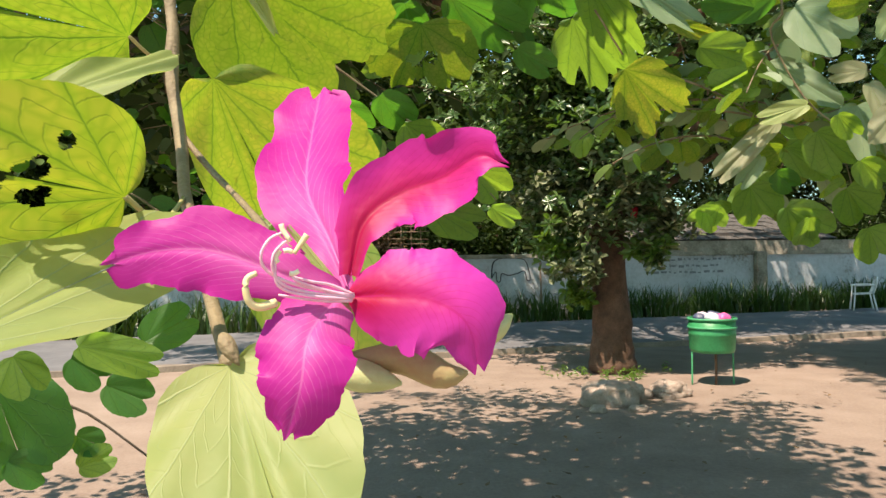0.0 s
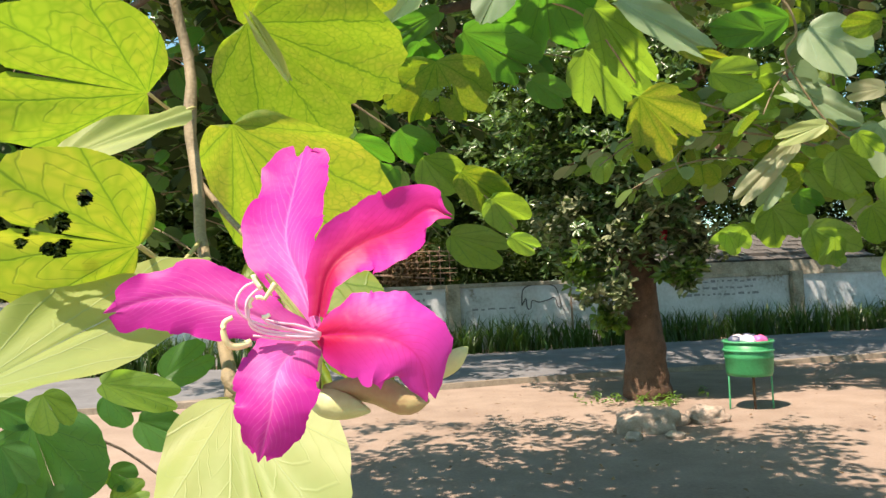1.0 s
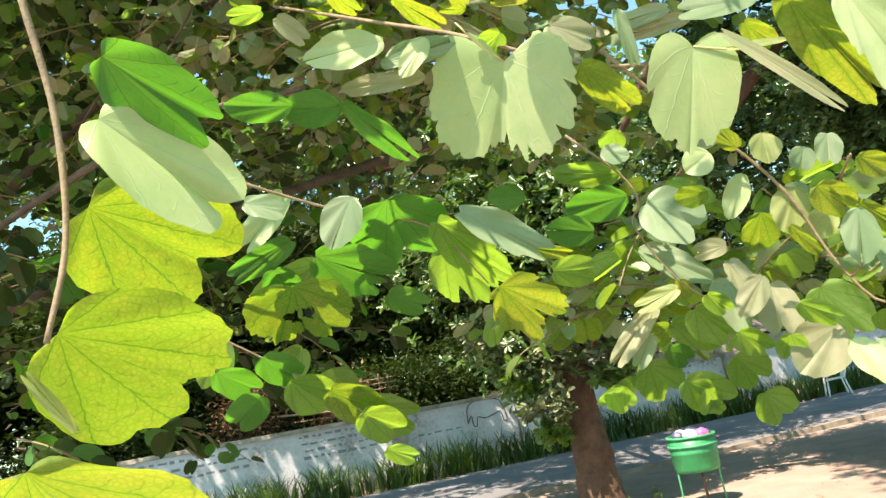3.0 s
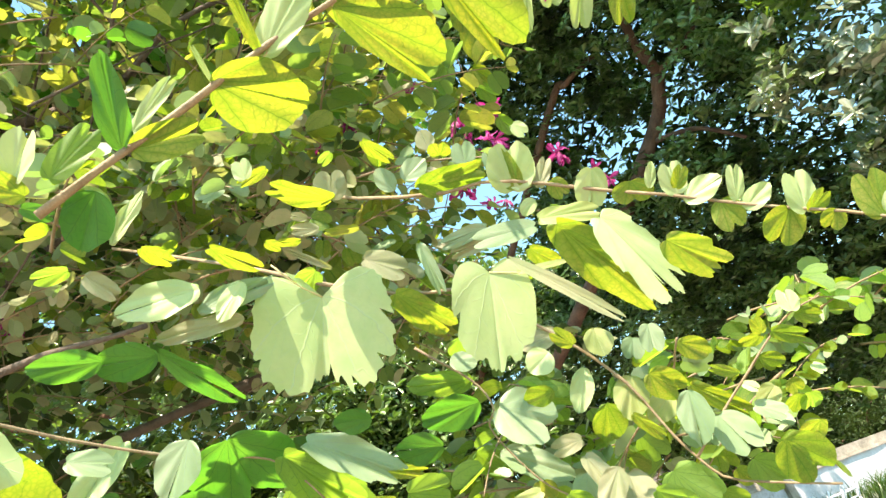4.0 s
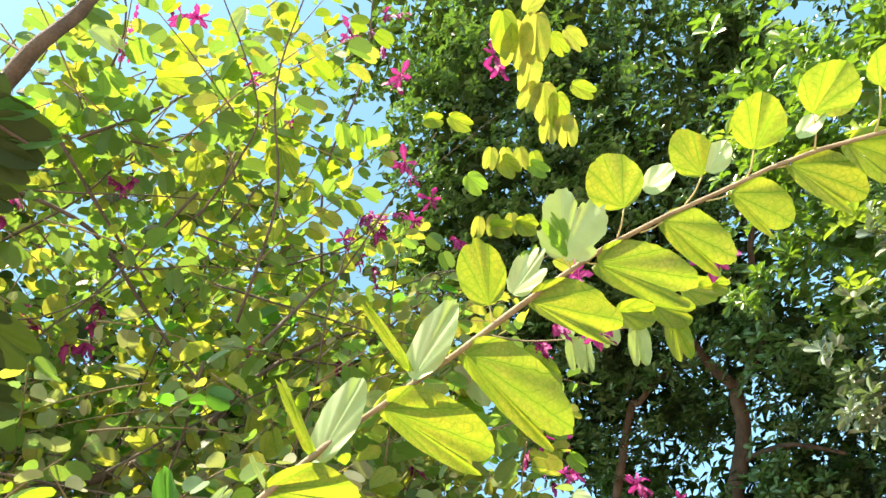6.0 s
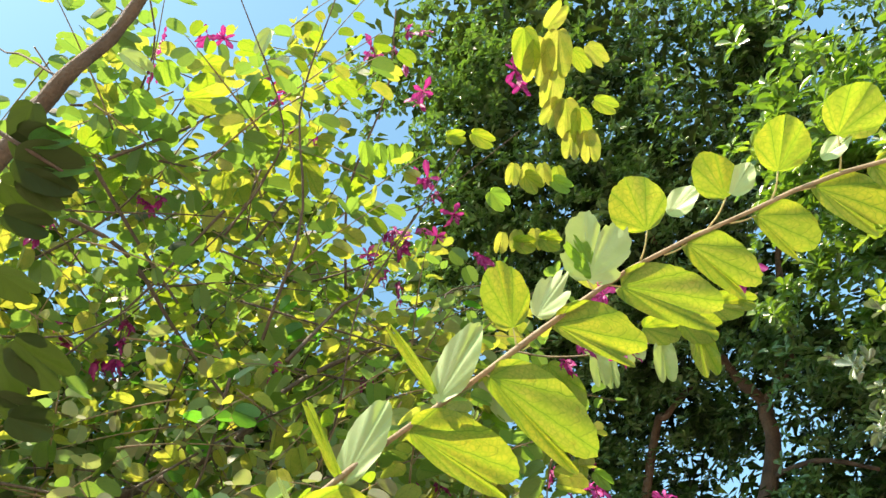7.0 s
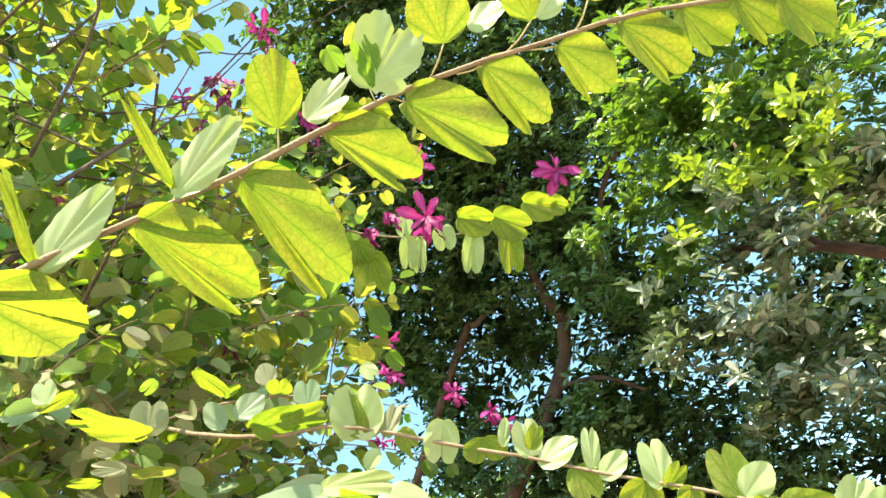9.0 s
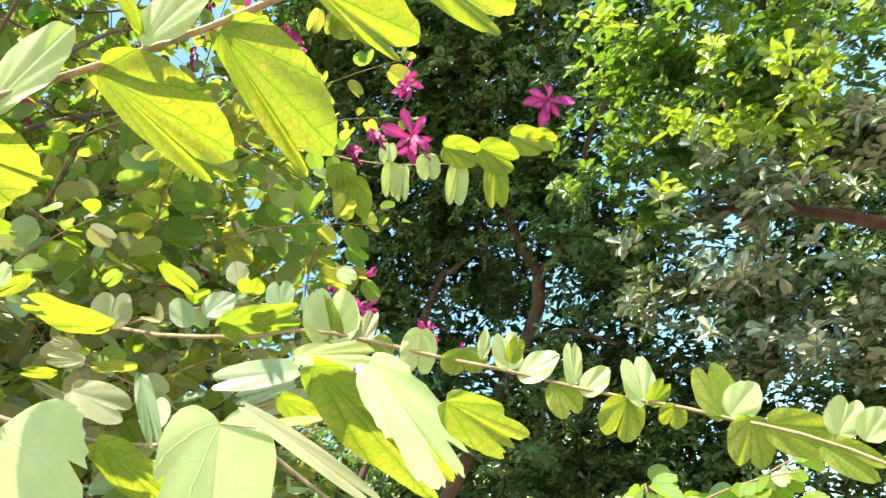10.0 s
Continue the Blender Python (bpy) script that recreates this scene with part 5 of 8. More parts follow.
    orchid_leaf(b, (0.470, 0.410, 2.350), (0.462, 0.346, 2.400), (-0.290, -0.571, -0.774), 0.85, 8, mat=LEAF_YELLOW, seed=16, bites=0.06, shape=LONE, stem=(0.470, 0.427, 2.335))
    orchid_leaf(b, (0.498, 0.398, 2.349), (0.539, 0.351, 2.368), (-0.170, -1.328, -0.132), 0.9, 8, mat=LEAF_PALE, seed=17, shape=LONE, bites=0.2)
    orchid_leaf(b, (0.559, 0.359, 2.353), (0.585, 0.290, 2.386), (-0.170, -1.328, -0.132), 1.05, 8, mat=LEAF_PALE, seed=18, bites=0.16, holes=2, nk=34, nr=9, stem=(0.565, 0.369, 2.343))
    orchid_leaf(b, (0.569, 0.353, 2.352), (0.546, 0.318, 2.387), (-0.290, -0.571, -0.774), 0.6, 8, mat=LEAF, seed=19, bites=0.2)
    orchid_leaf(b, (0.627, 0.302, 2.356), (0.610, 0.251, 2.395), (-0.290, -0.571, -0.774), 1.2, 8, mat=LEAF_YELLOW, seed=20, shape=LONE, stem=(0.615, 0.335, 2.340))
    orchid_leaf(b, (0.649, 0.283, 2.354), (0.677, 0.250, 2.354), (-0.170, -1.328, -0.132), 1.0, 8, mat=LEAF_PALE, seed=21, shape=LONE)
    orchid_leaf(b, (0.702, 0.256, 2.333), (0.682, 0.216, 2.369), (-0.290, -0.571, -0.774), 1.0, 8, mat=LEAF_YELLOW, seed=22, shape=LONE, stem=(0.683, 0.290, 2.326))
    orchid_leaf(b, (0.707, 0.252, 2.331), (0.724, 0.217, 2.337), (-0.170, -1.328, -0.132), 1.0, 8, mat=LEAF_PALE, seed=23, shape=LONE)
    orchid_leaf(b, (0.746, 0.221, 2.318), (0.754, 0.164, 2.338), (-0.290, -0.571, -0.774), 1.15, 8, mat=LEAF_YELLOW, seed=24, shape=LONE, nk=34, nr=9, stem=(0.738, 0.251, 2.306))
    orchid_leaf(b, (0.779, 0.201, 2.299), (0.798, 0.172, 2.294), (-0.170, -1.328, -0.132), 0.9, 8, mat=LEAF_PALE, seed=25, shape=LONE)
    orchid_leaf(b, (0.790, 0.176, 2.301), (0.812, 0.122, 2.302), (-0.290, -0.571, -0.774), 1.25, 8, mat=LEAF_YELLOW, seed=26, shape=LONE, stem=(0.790, 0.210, 2.282))
    orchid_leaf(b, (0.832, 0.138, 2.274), (0.849, 0.098, 2.272), (-0.290, -0.571, -0.774), 1.2, 8, mat=LEAF_YELLOW, seed=27, stem=(0.830, 0.182, 2.256))
    orchid_leaf(b, (0.867, 0.118, 2.242), (0.877, 0.079, 2.245), (-0.290, -0.571, -0.774), 1.2, 8, mat=LEAF_YELLOW, seed=28)
    orchid_leaf(b, (0.095, 0.540, 2.193), (0.096, 0.478, 2.269), (-0.254, -0.798, -0.581), 0.42, 8, mat=LEAF_DEEP, seed=29, shape=LONE, stem=(0.113, 0.541, 2.200))
    orchid_leaf(b, (0.109, 0.533, 2.210), (0.157, 0.512, 2.255), (-0.206, -1.101, -0.324), 0.28, 8, mat=LEAF_PALE, seed=30)
    orchid_leaf(b, (0.104, 0.542, 2.194), (0.173, 0.550, 2.212), (-0.266, -0.723, -0.646), 0.6, 25, mat=LEAF_YELLOW, seed=31)
    orchid_leaf(b, (0.192, 0.524, 2.251), (0.181, 0.498, 2.278), (-0.170, -1.328, -0.132), 0.16, 8, mat=LEAF_PALE, seed=32)
    orchid_leaf(b, (0.031, 0.529, 2.167), (0.078, 0.518, 2.213), (-0.242, -0.874, -0.517), 0.5, 8, mat=LEAF, seed=33)
    orchid_leaf(b, (0.064, 0.553, 2.162), (0.037, 0.581, 2.115), (-0.194, -0.907, -0.387), 1.05, 8, mat=LEAF_DEEP, seed=31, shape=LONE)
    orchid_leaf(b, (0.065, 0.584, 2.118), (0.104, 0.560, 2.159), (-0.061, -1.104, 0.164), 0.36, 8, mat=LEAF_PALE, seed=32, shape=LONE)
    orchid_leaf(b, (0.000, 0.546, 2.153), (0.025, 0.558, 2.145), (-0.149, -0.973, -0.203), 0.6, 8, mat=LEAF_DEEP, seed=33)
    orchid_leaf(b, (0.001, 0.531, 2.174), (0.024, 0.505, 2.211), (-0.039, -1.137, 0.256), 0.9, 25, mat=LEAF_PALE, seed=34)
    orchid_leaf(b, (0.006, 0.541, 2.162), (-0.034, 0.514, 2.180), (-0.194, -0.907, -0.387), 0.6, 20, mat=LEAF_YELLOW, seed=35)
    return b


near_branch()


def level_branch():
    """The lower level twig with small folded leaves standing along it."""
    b = branch("level_branch", "thin level twig with small folded pale leaves along it", [([(-0.131, 1.898, 3.189), (0.207, 1.585, 2.841), (0.384, 1.250, 2.540), (0.456, 1.046, 2.385), (0.532, 0.959, 2.319), (0.601, 0.932, 2.308), (0.661, 0.914, 2.280), (0.719, 0.897, 2.245), (0.774, 0.876, 2.208), (0.850, 0.837, 2.154), (0.905, 0.803, 2.105), (0.954, 0.765, 2.059), (0.996, 0.723, 2.016), (1.030, 0.683, 1.971), (1.049, 0.656, 1.945), (1.070, 0.619, 1.905), (1.088, 0.578, 1.853), (1.096, 0.548, 1.809)], 0.004, 0.0018)])
    orchid_leaf(b, (0.638, 0.930, 2.277), (0.643, 0.882, 2.346), (-0.427, -1.274, 0.069), 1.0, 8, mat=LEAF_PALE, seed=407)
    orchid_leaf(b, (0.646, 0.923, 2.280), (0.619, 0.897, 2.345), (-0.431, -0.607, -0.676), 0.6, 8, mat=LEAF_YELLOW, seed=408)
    orchid_leaf(b, (0.697, 0.900, 2.265), (0.712, 0.908, 2.233), (-0.431, -0.607, -0.676), 1.0, 8, mat=LEAF_YELLOW, seed=409)
    orchid_leaf(b, (0.755, 0.866, 2.251), (0.743, 0.904, 2.199), (-0.428, -1.074, -0.154), 0.85, 8, mat=LEAF_PALE, seed=410)
    orchid_leaf(b, (0.802, 0.854, 2.206), (0.802, 0.871, 2.173), (-0.431, -0.607, -0.676), 1.9, 8, mat=LEAF_YELLOW, seed=411)
    orchid_leaf(b, (0.823, 0.848, 2.182), (0.831, 0.821, 2.216), (-0.427, -1.274, 0.069), 0.5, 8, mat=LEAF_PALE, seed=412, shape=LONE)
    orchid_leaf(b, (0.853, 0.834, 2.154), (0.851, 0.811, 2.203), (-0.427, -1.274, 0.069), 0.85, 8, mat=LEAF_PALE, seed=413)
    orchid_leaf(b, (0.854, 0.829, 2.162), (0.867, 0.804, 2.187), (-0.431, -0.607, -0.676), 0.7, 8, mat=LEAF_YELLOW, seed=414)
    orchid_leaf(b, (0.860, 0.835, 2.138), (0.905, 0.785, 2.145), (-0.427, -1.274, 0.069), 0.75, 8, mat=LEAF_PALE, seed=415, shape=LONE)
    orchid_leaf(b, (0.898, 0.808, 2.113), (0.907, 0.817, 2.064), (-0.431, -0.607, -0.676), 1.0, 8, mat=LEAF_YELLOW, seed=416)
    orchid_leaf(b, (0.914, 0.794, 2.102), (0.919, 0.767, 2.150), (-0.427, -1.274, 0.069), 0.5, 8, mat=LEAF_PALE, seed=417)
    orchid_leaf(b, (0.920, 0.796, 2.084), (0.949, 0.755, 2.099), (-0.427, -1.274, 0.069), 0.8, 8, mat=LEAF_PALE, seed=418, shape=LONE)
    orchid_leaf(b, (0.960, 0.760, 2.053), (0.939, 0.797, 2.016), (-0.431, -0.607, -0.676), 1.15, 8, mat=LEAF_YELLOW, seed=419)
    orchid_leaf(b, (0.972, 0.750, 2.037), (0.970, 0.728, 2.097), (-0.427, -1.274, 0.069), 0.75, 8, mat=LEAF_PALE, seed=420)
    orchid_leaf(b, (0.976, 0.746, 2.034), (0.995, 0.718, 2.050), (-0.431, -0.607, -0.676), 0.8, 8, mat=LEAF_YELLOW, seed=421)
    orchid_leaf(b, (0.995, 0.724, 2.018), (0.984, 0.743, 1.999), (-0.431, -0.607, -0.676), 1.4, 8, mat=LEAF_YELLOW, seed=422)
    orchid_leaf(b, (1.025, 0.690, 1.979), (1.020, 0.671, 2.045), (-0.431, -0.607, -0.676), 0.8, 8, mat=LEAF_YELLOW, seed=423)
    orchid_leaf(b, (1.028, 0.685, 1.978), (1.050, 0.641, 1.996), (-0.427, -1.274, 0.069), 1.0, 8, mat=LEAF_PALE, seed=424, shape=LONE)
    orchid_leaf(b, (1.041, 0.667, 1.965), (1.027, 0.698, 1.915), (-0.431, -0.607, -0.676), 1.05, 8, mat=LEAF_YELLOW, seed=425, nk=34, nr=9)
    orchid_leaf(b, (1.048, 0.657, 1.950), (1.087, 0.615, 1.895), (-0.431, -0.607, -0.676), 0.75, 8, mat=LEAF_YELLOW, seed=426, nk=34, nr=9)
    orchid_leaf(b, (1.077, 0.605, 1.905), (1.091, 0.574, 1.933), (-0.427, -1.274, 0.069), 1.0, 8, mat=LEAF_PALE, seed=427)
    orchid_leaf(b, (1.085, 0.587, 1.887), (1.099, 0.553, 1.908), (-0.427, -1.274, 0.069), 1.0, 8, mat=LEAF_PALE, seed=428, shape=LONE)
    orchid_leaf(b, (1.069, 0.623, 1.902), (1.092, 0.595, 1.851), (-0.431, -0.607, -0.676), 0.7, 8, mat=LEAF_YELLOW, seed=429)
    orchid_leaf(b, (1.094, 0.563, 1.858), (1.100, 0.557, 1.818), (-0.431, -0.607, -0.676), 0.8, 8, mat=LEAF_YELLOW, seed=430)
    orchid_leaf(b, (1.095, 0.562, 1.877), (1.109, 0.523, 1.881), (-0.427, -1.274, 0.069), 0.8, 8, mat=LEAF_PALE, seed=431)
    orchid_leaf(b, (0.667, 0.927, 2.251), (0.643, 0.949, 2.238), (-0.427, -1.274, 0.069), 1.0, 8, mat=LEAF_PALE, seed=432, shape=LONE)
    orchid_leaf(b, (0.345, 0.990, 2.372), (0.242, 0.942, 2.385), (-0.433, -0.273, -1.048), 0.5, 8, mat=LEAF_YELLOW, seed=421)
    orchid_leaf(b, (0.345, 0.991, 2.371), (0.354, 0.965, 2.415), (-0.428, -1.074, -0.154), 1.25, 8, mat=LEAF_FADE, seed=422)
    orchid_leaf(b, (0.249, 0.946, 2.429), (0.199, 0.973, 2.423), (-0.433, -0.273, -1.048), 0.45, 8, mat=LEAF_YELLOW, seed=423)
    orchid_leaf(b, (0.213, 0.950, 2.418), (0.209, 0.940, 2.453), (-0.428, -1.074, -0.154), 1.0, 8, mat=LEAF_PALE, seed=424)
    orchid_leaf(b, (0.471, 0.958, 2.359), (0.514, 0.939, 2.385), (-0.428, -1.074, -0.154), 1.0, 8, mat=LEAF_SOFT, seed=425, shape=LONE)
    orchid_leaf(b, (0.452, 0.971, 2.351), (0.431, 0.964, 2.399), (-0.428, -1.074, -0.154), 0.8, 8, mat=LEAF_SOFT, seed=426, shape=LONE)
    orchid_leaf(b, (0.493, 0.962, 2.340), (0.597, 0.908, 2.317), (-0.433, -0.273, -1.048), 0.5, 8, mat=LEAF_LIME, seed=427, nk=34, nr=9, second=1.1)
    orchid_leaf(b, (0.574, 0.924, 2.342), (0.577, 0.912, 2.385), (-0.428, -1.074, -0.154), 1.0, 8, mat=LEAF_SOFT, seed=428)
    orchid_leaf(b, (0.520, 0.920, 2.385), (0.516, 0.910, 2.424), (-0.428, -1.074, -0.154), 1.0, 8, mat=LEAF_FADE, seed=429, shape=LONE)
    orchid_leaf(b, (0.536, 0.923, 2.370), (0.531, 0.894, 2.378), (-0.433, -0.273, -1.048), 1.4, 8, mat=LEAF_YELLOW, seed=430)
    orchid_leaf(b, (0.653, 0.922, 2.275), (0.662, 0.904, 2.345), (-0.428, -1.074, -0.154), 0.8, 8, mat=LEAF_PALE, seed=431, nk=34, nr=9)
    orchid_leaf(b, (0.623, 0.921, 2.305), (0.615, 0.913, 2.359), (-0.428, -1.074, -0.154), 0.6, 8, mat=LEAF_SOFT, seed=432)
    orchid_leaf(b, (0.678, 0.913, 2.264), (0.703, 0.892, 2.308), (-0.428, -1.074, -0.154), 0.5, 8, mat=LEAF_FADE, seed=433)
    orchid_leaf(b, (0.313, 1.015, 2.333), (0.267, 1.011, 2.341), (-0.428, -1.074, -0.154), 0.55, 8, mat=LEAF_FADE, seed=434)
    orchid_leaf(b, (0.279, 1.021, 2.322), (0.236, 1.016, 2.324), (-0.433, -0.273, -1.048), 0.55, 8, mat=LEAF_YELLOW, seed=435)
    orchid_leaf(b, (0.380, 1.014, 2.319), (0.320, 1.016, 2.324), (-0.433, -0.273, -1.048), 0.4, 8, mat=LEAF_OCHRE, seed=436)
    orchid_leaf(b, (0.319, 1.050, 2.273), (0.251, 1.024, 2.313), (-0.428, -1.074, -0.154), 0.16, 8, mat=LEAF_FADE, seed=437)
    orchid_leaf(b, (0.403, 1.052, 2.237), (0.402, 1.048, 2.283), (-0.428, -1.074, -0.154), 1.0, 8, mat=LEAF_PALE, seed=438)
    orchid_leaf(b, (0.586, 0.976, 2.245), (0.504, 1.003, 2.243), (-0.428, -1.074, -0.154), 0.36, 8, mat=LEAF_SOFT, seed=439)
    orchid_leaf(b, (0.612, 0.974, 2.222), (0.517, 1.007, 2.224), (-0.428, -1.074, -0.154), 0.3, 8, mat=LEAF_FADE, seed=440)
    orchid_leaf(b, (0.416, 0.925, 2.433), (0.462, 0.956, 2.400), (-0.433, -0.273, -1.048), 0.5, 8, mat=LEAF_YELLOW, seed=441)
    orchid_leaf(b, (0.655, 0.861, 2.364), (0.670, 0.860, 2.338), (-0.428, -1.074, -0.154), 0.9, 8, mat=LEAF_PALE, seed=442)
    orchid_leaf(b, (0.298, 1.003, 2.352), (0.272, 0.999, 2.362), (-0.428, -1.074, -0.154), 0.6, 8, mat=LEAF_FADE, seed=443)
    orchid_leaf(b, (0.360, 0.942, 2.434), (0.340, 0.959, 2.424), (-0.433, -0.273, -1.048), 0.8, 8, mat=LEAF, seed=444)
    return b


level_branch()


def heart_cluster():
    """Large pale leaves at the end of a side twig, one spread flat like a heart."""
    b = branch("broad_leaf_branch", "side twig ending in large pale twin-lobed leaves with nibbled edges",
               [([(-0.066, 1.290, 2.548), (0.123, 0.946, 2.282), (0.204, 0.725, 2.126), (0.252, 0.654, 2.061), (0.331, 0.648, 2.023), (0.386, 0.622, 2.001), (0.438, 0.588, 1.985), (0.490, 0.547, 1.970)], 0.003, 0.0014)])
    orchid_leaf(b, (0.254, 0.652, 2.042), (0.232, 0.674, 1.941), (-0.131, -1.156, 0.087), 1.5, 6, mat=LEAF_PALE, seed=461, wave=0.014, ear=0.55, bites=0.2, nk=60, nr=12, stem=(0.209, 0.634, 2.084))
    orchid_leaf(b, (0.411, 0.564, 1.985), (0.393, 0.586, 1.890), (-0.131, -1.156, 0.087), 1.0, 8, mat=LEAF_PALE, seed=462, wave=0.01, shape=LONE, ear=0.5, bites=0.1, nk=48, nr=10, stem=(0.481, 0.541, 1.968))
    orchid_leaf(b, (0.469, 0.501, 1.989), (0.568, 0.557, 1.899), (-0.395, -0.579, -0.932), 0.36, 8, mat=LEAF_YELLOW, seed=463, nk=34, nr=9, second=0.8)
    orchid_leaf(b, (0.503, 0.482, 1.977), (0.544, 0.485, 1.879), (-0.131, -1.156, 0.087), 0.5, 8, mat=LEAF_PALE, seed=464, wave=0.012, bites=0.26, nk=44, nr=9)
    orchid_leaf(b, (0.540, 0.461, 1.930), (0.589, 0.468, 1.890), (-0.395, -0.579, -0.932), 0.62, 8, mat=LEAF_YELLOW, seed=465, bites=0.12)
    orchid_leaf(b, (0.460, 0.511, 2.004), (0.514, 0.493, 1.992), (-0.087, -1.252, 0.256), 0.45, 8, mat=LEAF_CREAM, seed=466)
    orchid_leaf(b, (0.473, 0.557, 2.020), (0.408, 0.571, 2.026), (-0.131, -1.156, 0.087), 0.42, 8, mat=LEAF_SOFT, seed=467, wave=0.004)
    orchid_leaf(b, (0.360, 0.591, 2.047), (0.368, 0.595, 1.988), (-0.131, -1.156, 0.087), 0.26, 8, mat=LEAF_SOFT, seed=468)
    orchid_leaf(b, (0.423, 0.528, 1.976), (0.497, 0.504, 1.884), (-0.131, -1.156, 0.087), 0.13, 8, mat=LEAF_FADE, seed=469, wave=0.004)
    orchid_leaf(b, (0.477, 0.533, 1.964), (0.430, 0.546, 1.971), (-0.131, -1.156, 0.087), 0.16, 8, mat=LEAF_CREAM, seed=470, wave=0.004)
    orchid_leaf(b, (0.452, 0.544, 1.991), (0.481, 0.556, 1.970), (-0.395, -0.579, -0.932), 0.6, 8, mat=LEAF_YELLOW, seed=471)
    orchid_leaf(b, (0.329, 0.639, 2.019), (0.388, 0.679, 1.974), (-0.395, -0.579, -0.932), 0.5, 8, mat=LEAF_YELLOW, seed=472)
    orchid_leaf(b, (0.310, 0.651, 2.074), (0.352, 0.650, 2.048), (-0.131, -1.156, 0.087), 0.75, 8, mat=LEAF_FADE, seed=473)
    orchid_leaf(b, (0.133, 0.636, 2.076), (0.050, 0.621, 2.063), (-0.131, -1.156, 0.087), 0.62, 8, mat=LEAF_PALE, seed=474, shape=LONE)
    orchid_leaf(b, (0.127, 0.646, 2.056), (0.214, 0.652, 2.079), (-0.131, -1.156, 0.087), 0.42, 8, mat=LEAF_SOFT, seed=475, shape=LONE)
    orchid_leaf(b, (0.170, 0.655, 2.041), (0.078, 0.648, 2.038), (-0.131, -1.156, 0.087), 0.34, 8, mat=LEAF_FADE, seed=476, shape=LONE)
    orchid_leaf(b, (0.177, 0.639, 2.074), (0.144, 0.639, 2.036), (-0.131, -1.156, 0.087), 0.6, 8, mat=LEAF_PALE, seed=477, shape=LONE)
    orchid_leaf(b, (0.031, 0.645, 2.027), (-0.038, 0.637, 2.030), (-0.329, -0.723, -0.677), 0.6, 8, mat=LEAF_DEEP, seed=478, shape=LONE)
    orchid_leaf(b, (0.080, 0.655, 2.023), (0.016, 0.655, 2.026), (-0.329, -0.723, -0.677), 0.78, 8, mat=LEAF_DEEP, seed=479, shape=LONE)
    orchid_leaf(b, (0.082, 0.655, 2.025), (0.148, 0.730, 1.972), (-0.329, -0.723, -0.677), 0.27, 8, mat=LEAF_DEEP, seed=480)
    orchid_leaf(b, (0.254, 0.639, 2.068), (0.233, 0.664, 2.061), (-0.395, -0.579, -0.932), 0.9, 8, mat=LEAF, seed=481)
    orchid_leaf(b, (0.152, 0.618, 2.111), (0.200, 0.654, 2.090), (-0.395, -0.579, -0.932), 0.4, 8, mat=LEAF_YELLOW, seed=482)
    orchid_leaf(b, (0.209, 0.622, 2.106), (0.225, 0.631, 2.099), (-0.395, -0.579, -0.932), 0.8, 8, mat=LEAF_YELLOW, seed=483)
    orchid_leaf(b, (0.033, 0.607, 2.103), (0.059, 0.617, 2.078), (-0.131, -1.156, 0.087), 0.6, 8, mat=LEAF_FADE, seed=484)
    orchid_leaf(b, (0.020, 0.600, 2.109), (-0.014, 0.603, 2.107), (-0.395, -0.579, -0.932), 0.6, 8, mat=LEAF, seed=485)
    orchid_leaf(b, (0.088, 0.606, 2.121), (0.114, 0.634, 2.109), (-0.395, -0.579, -0.932), 0.6, 8, mat=LEAF_YELLOW, seed=486)
    return b


heart_cluster()


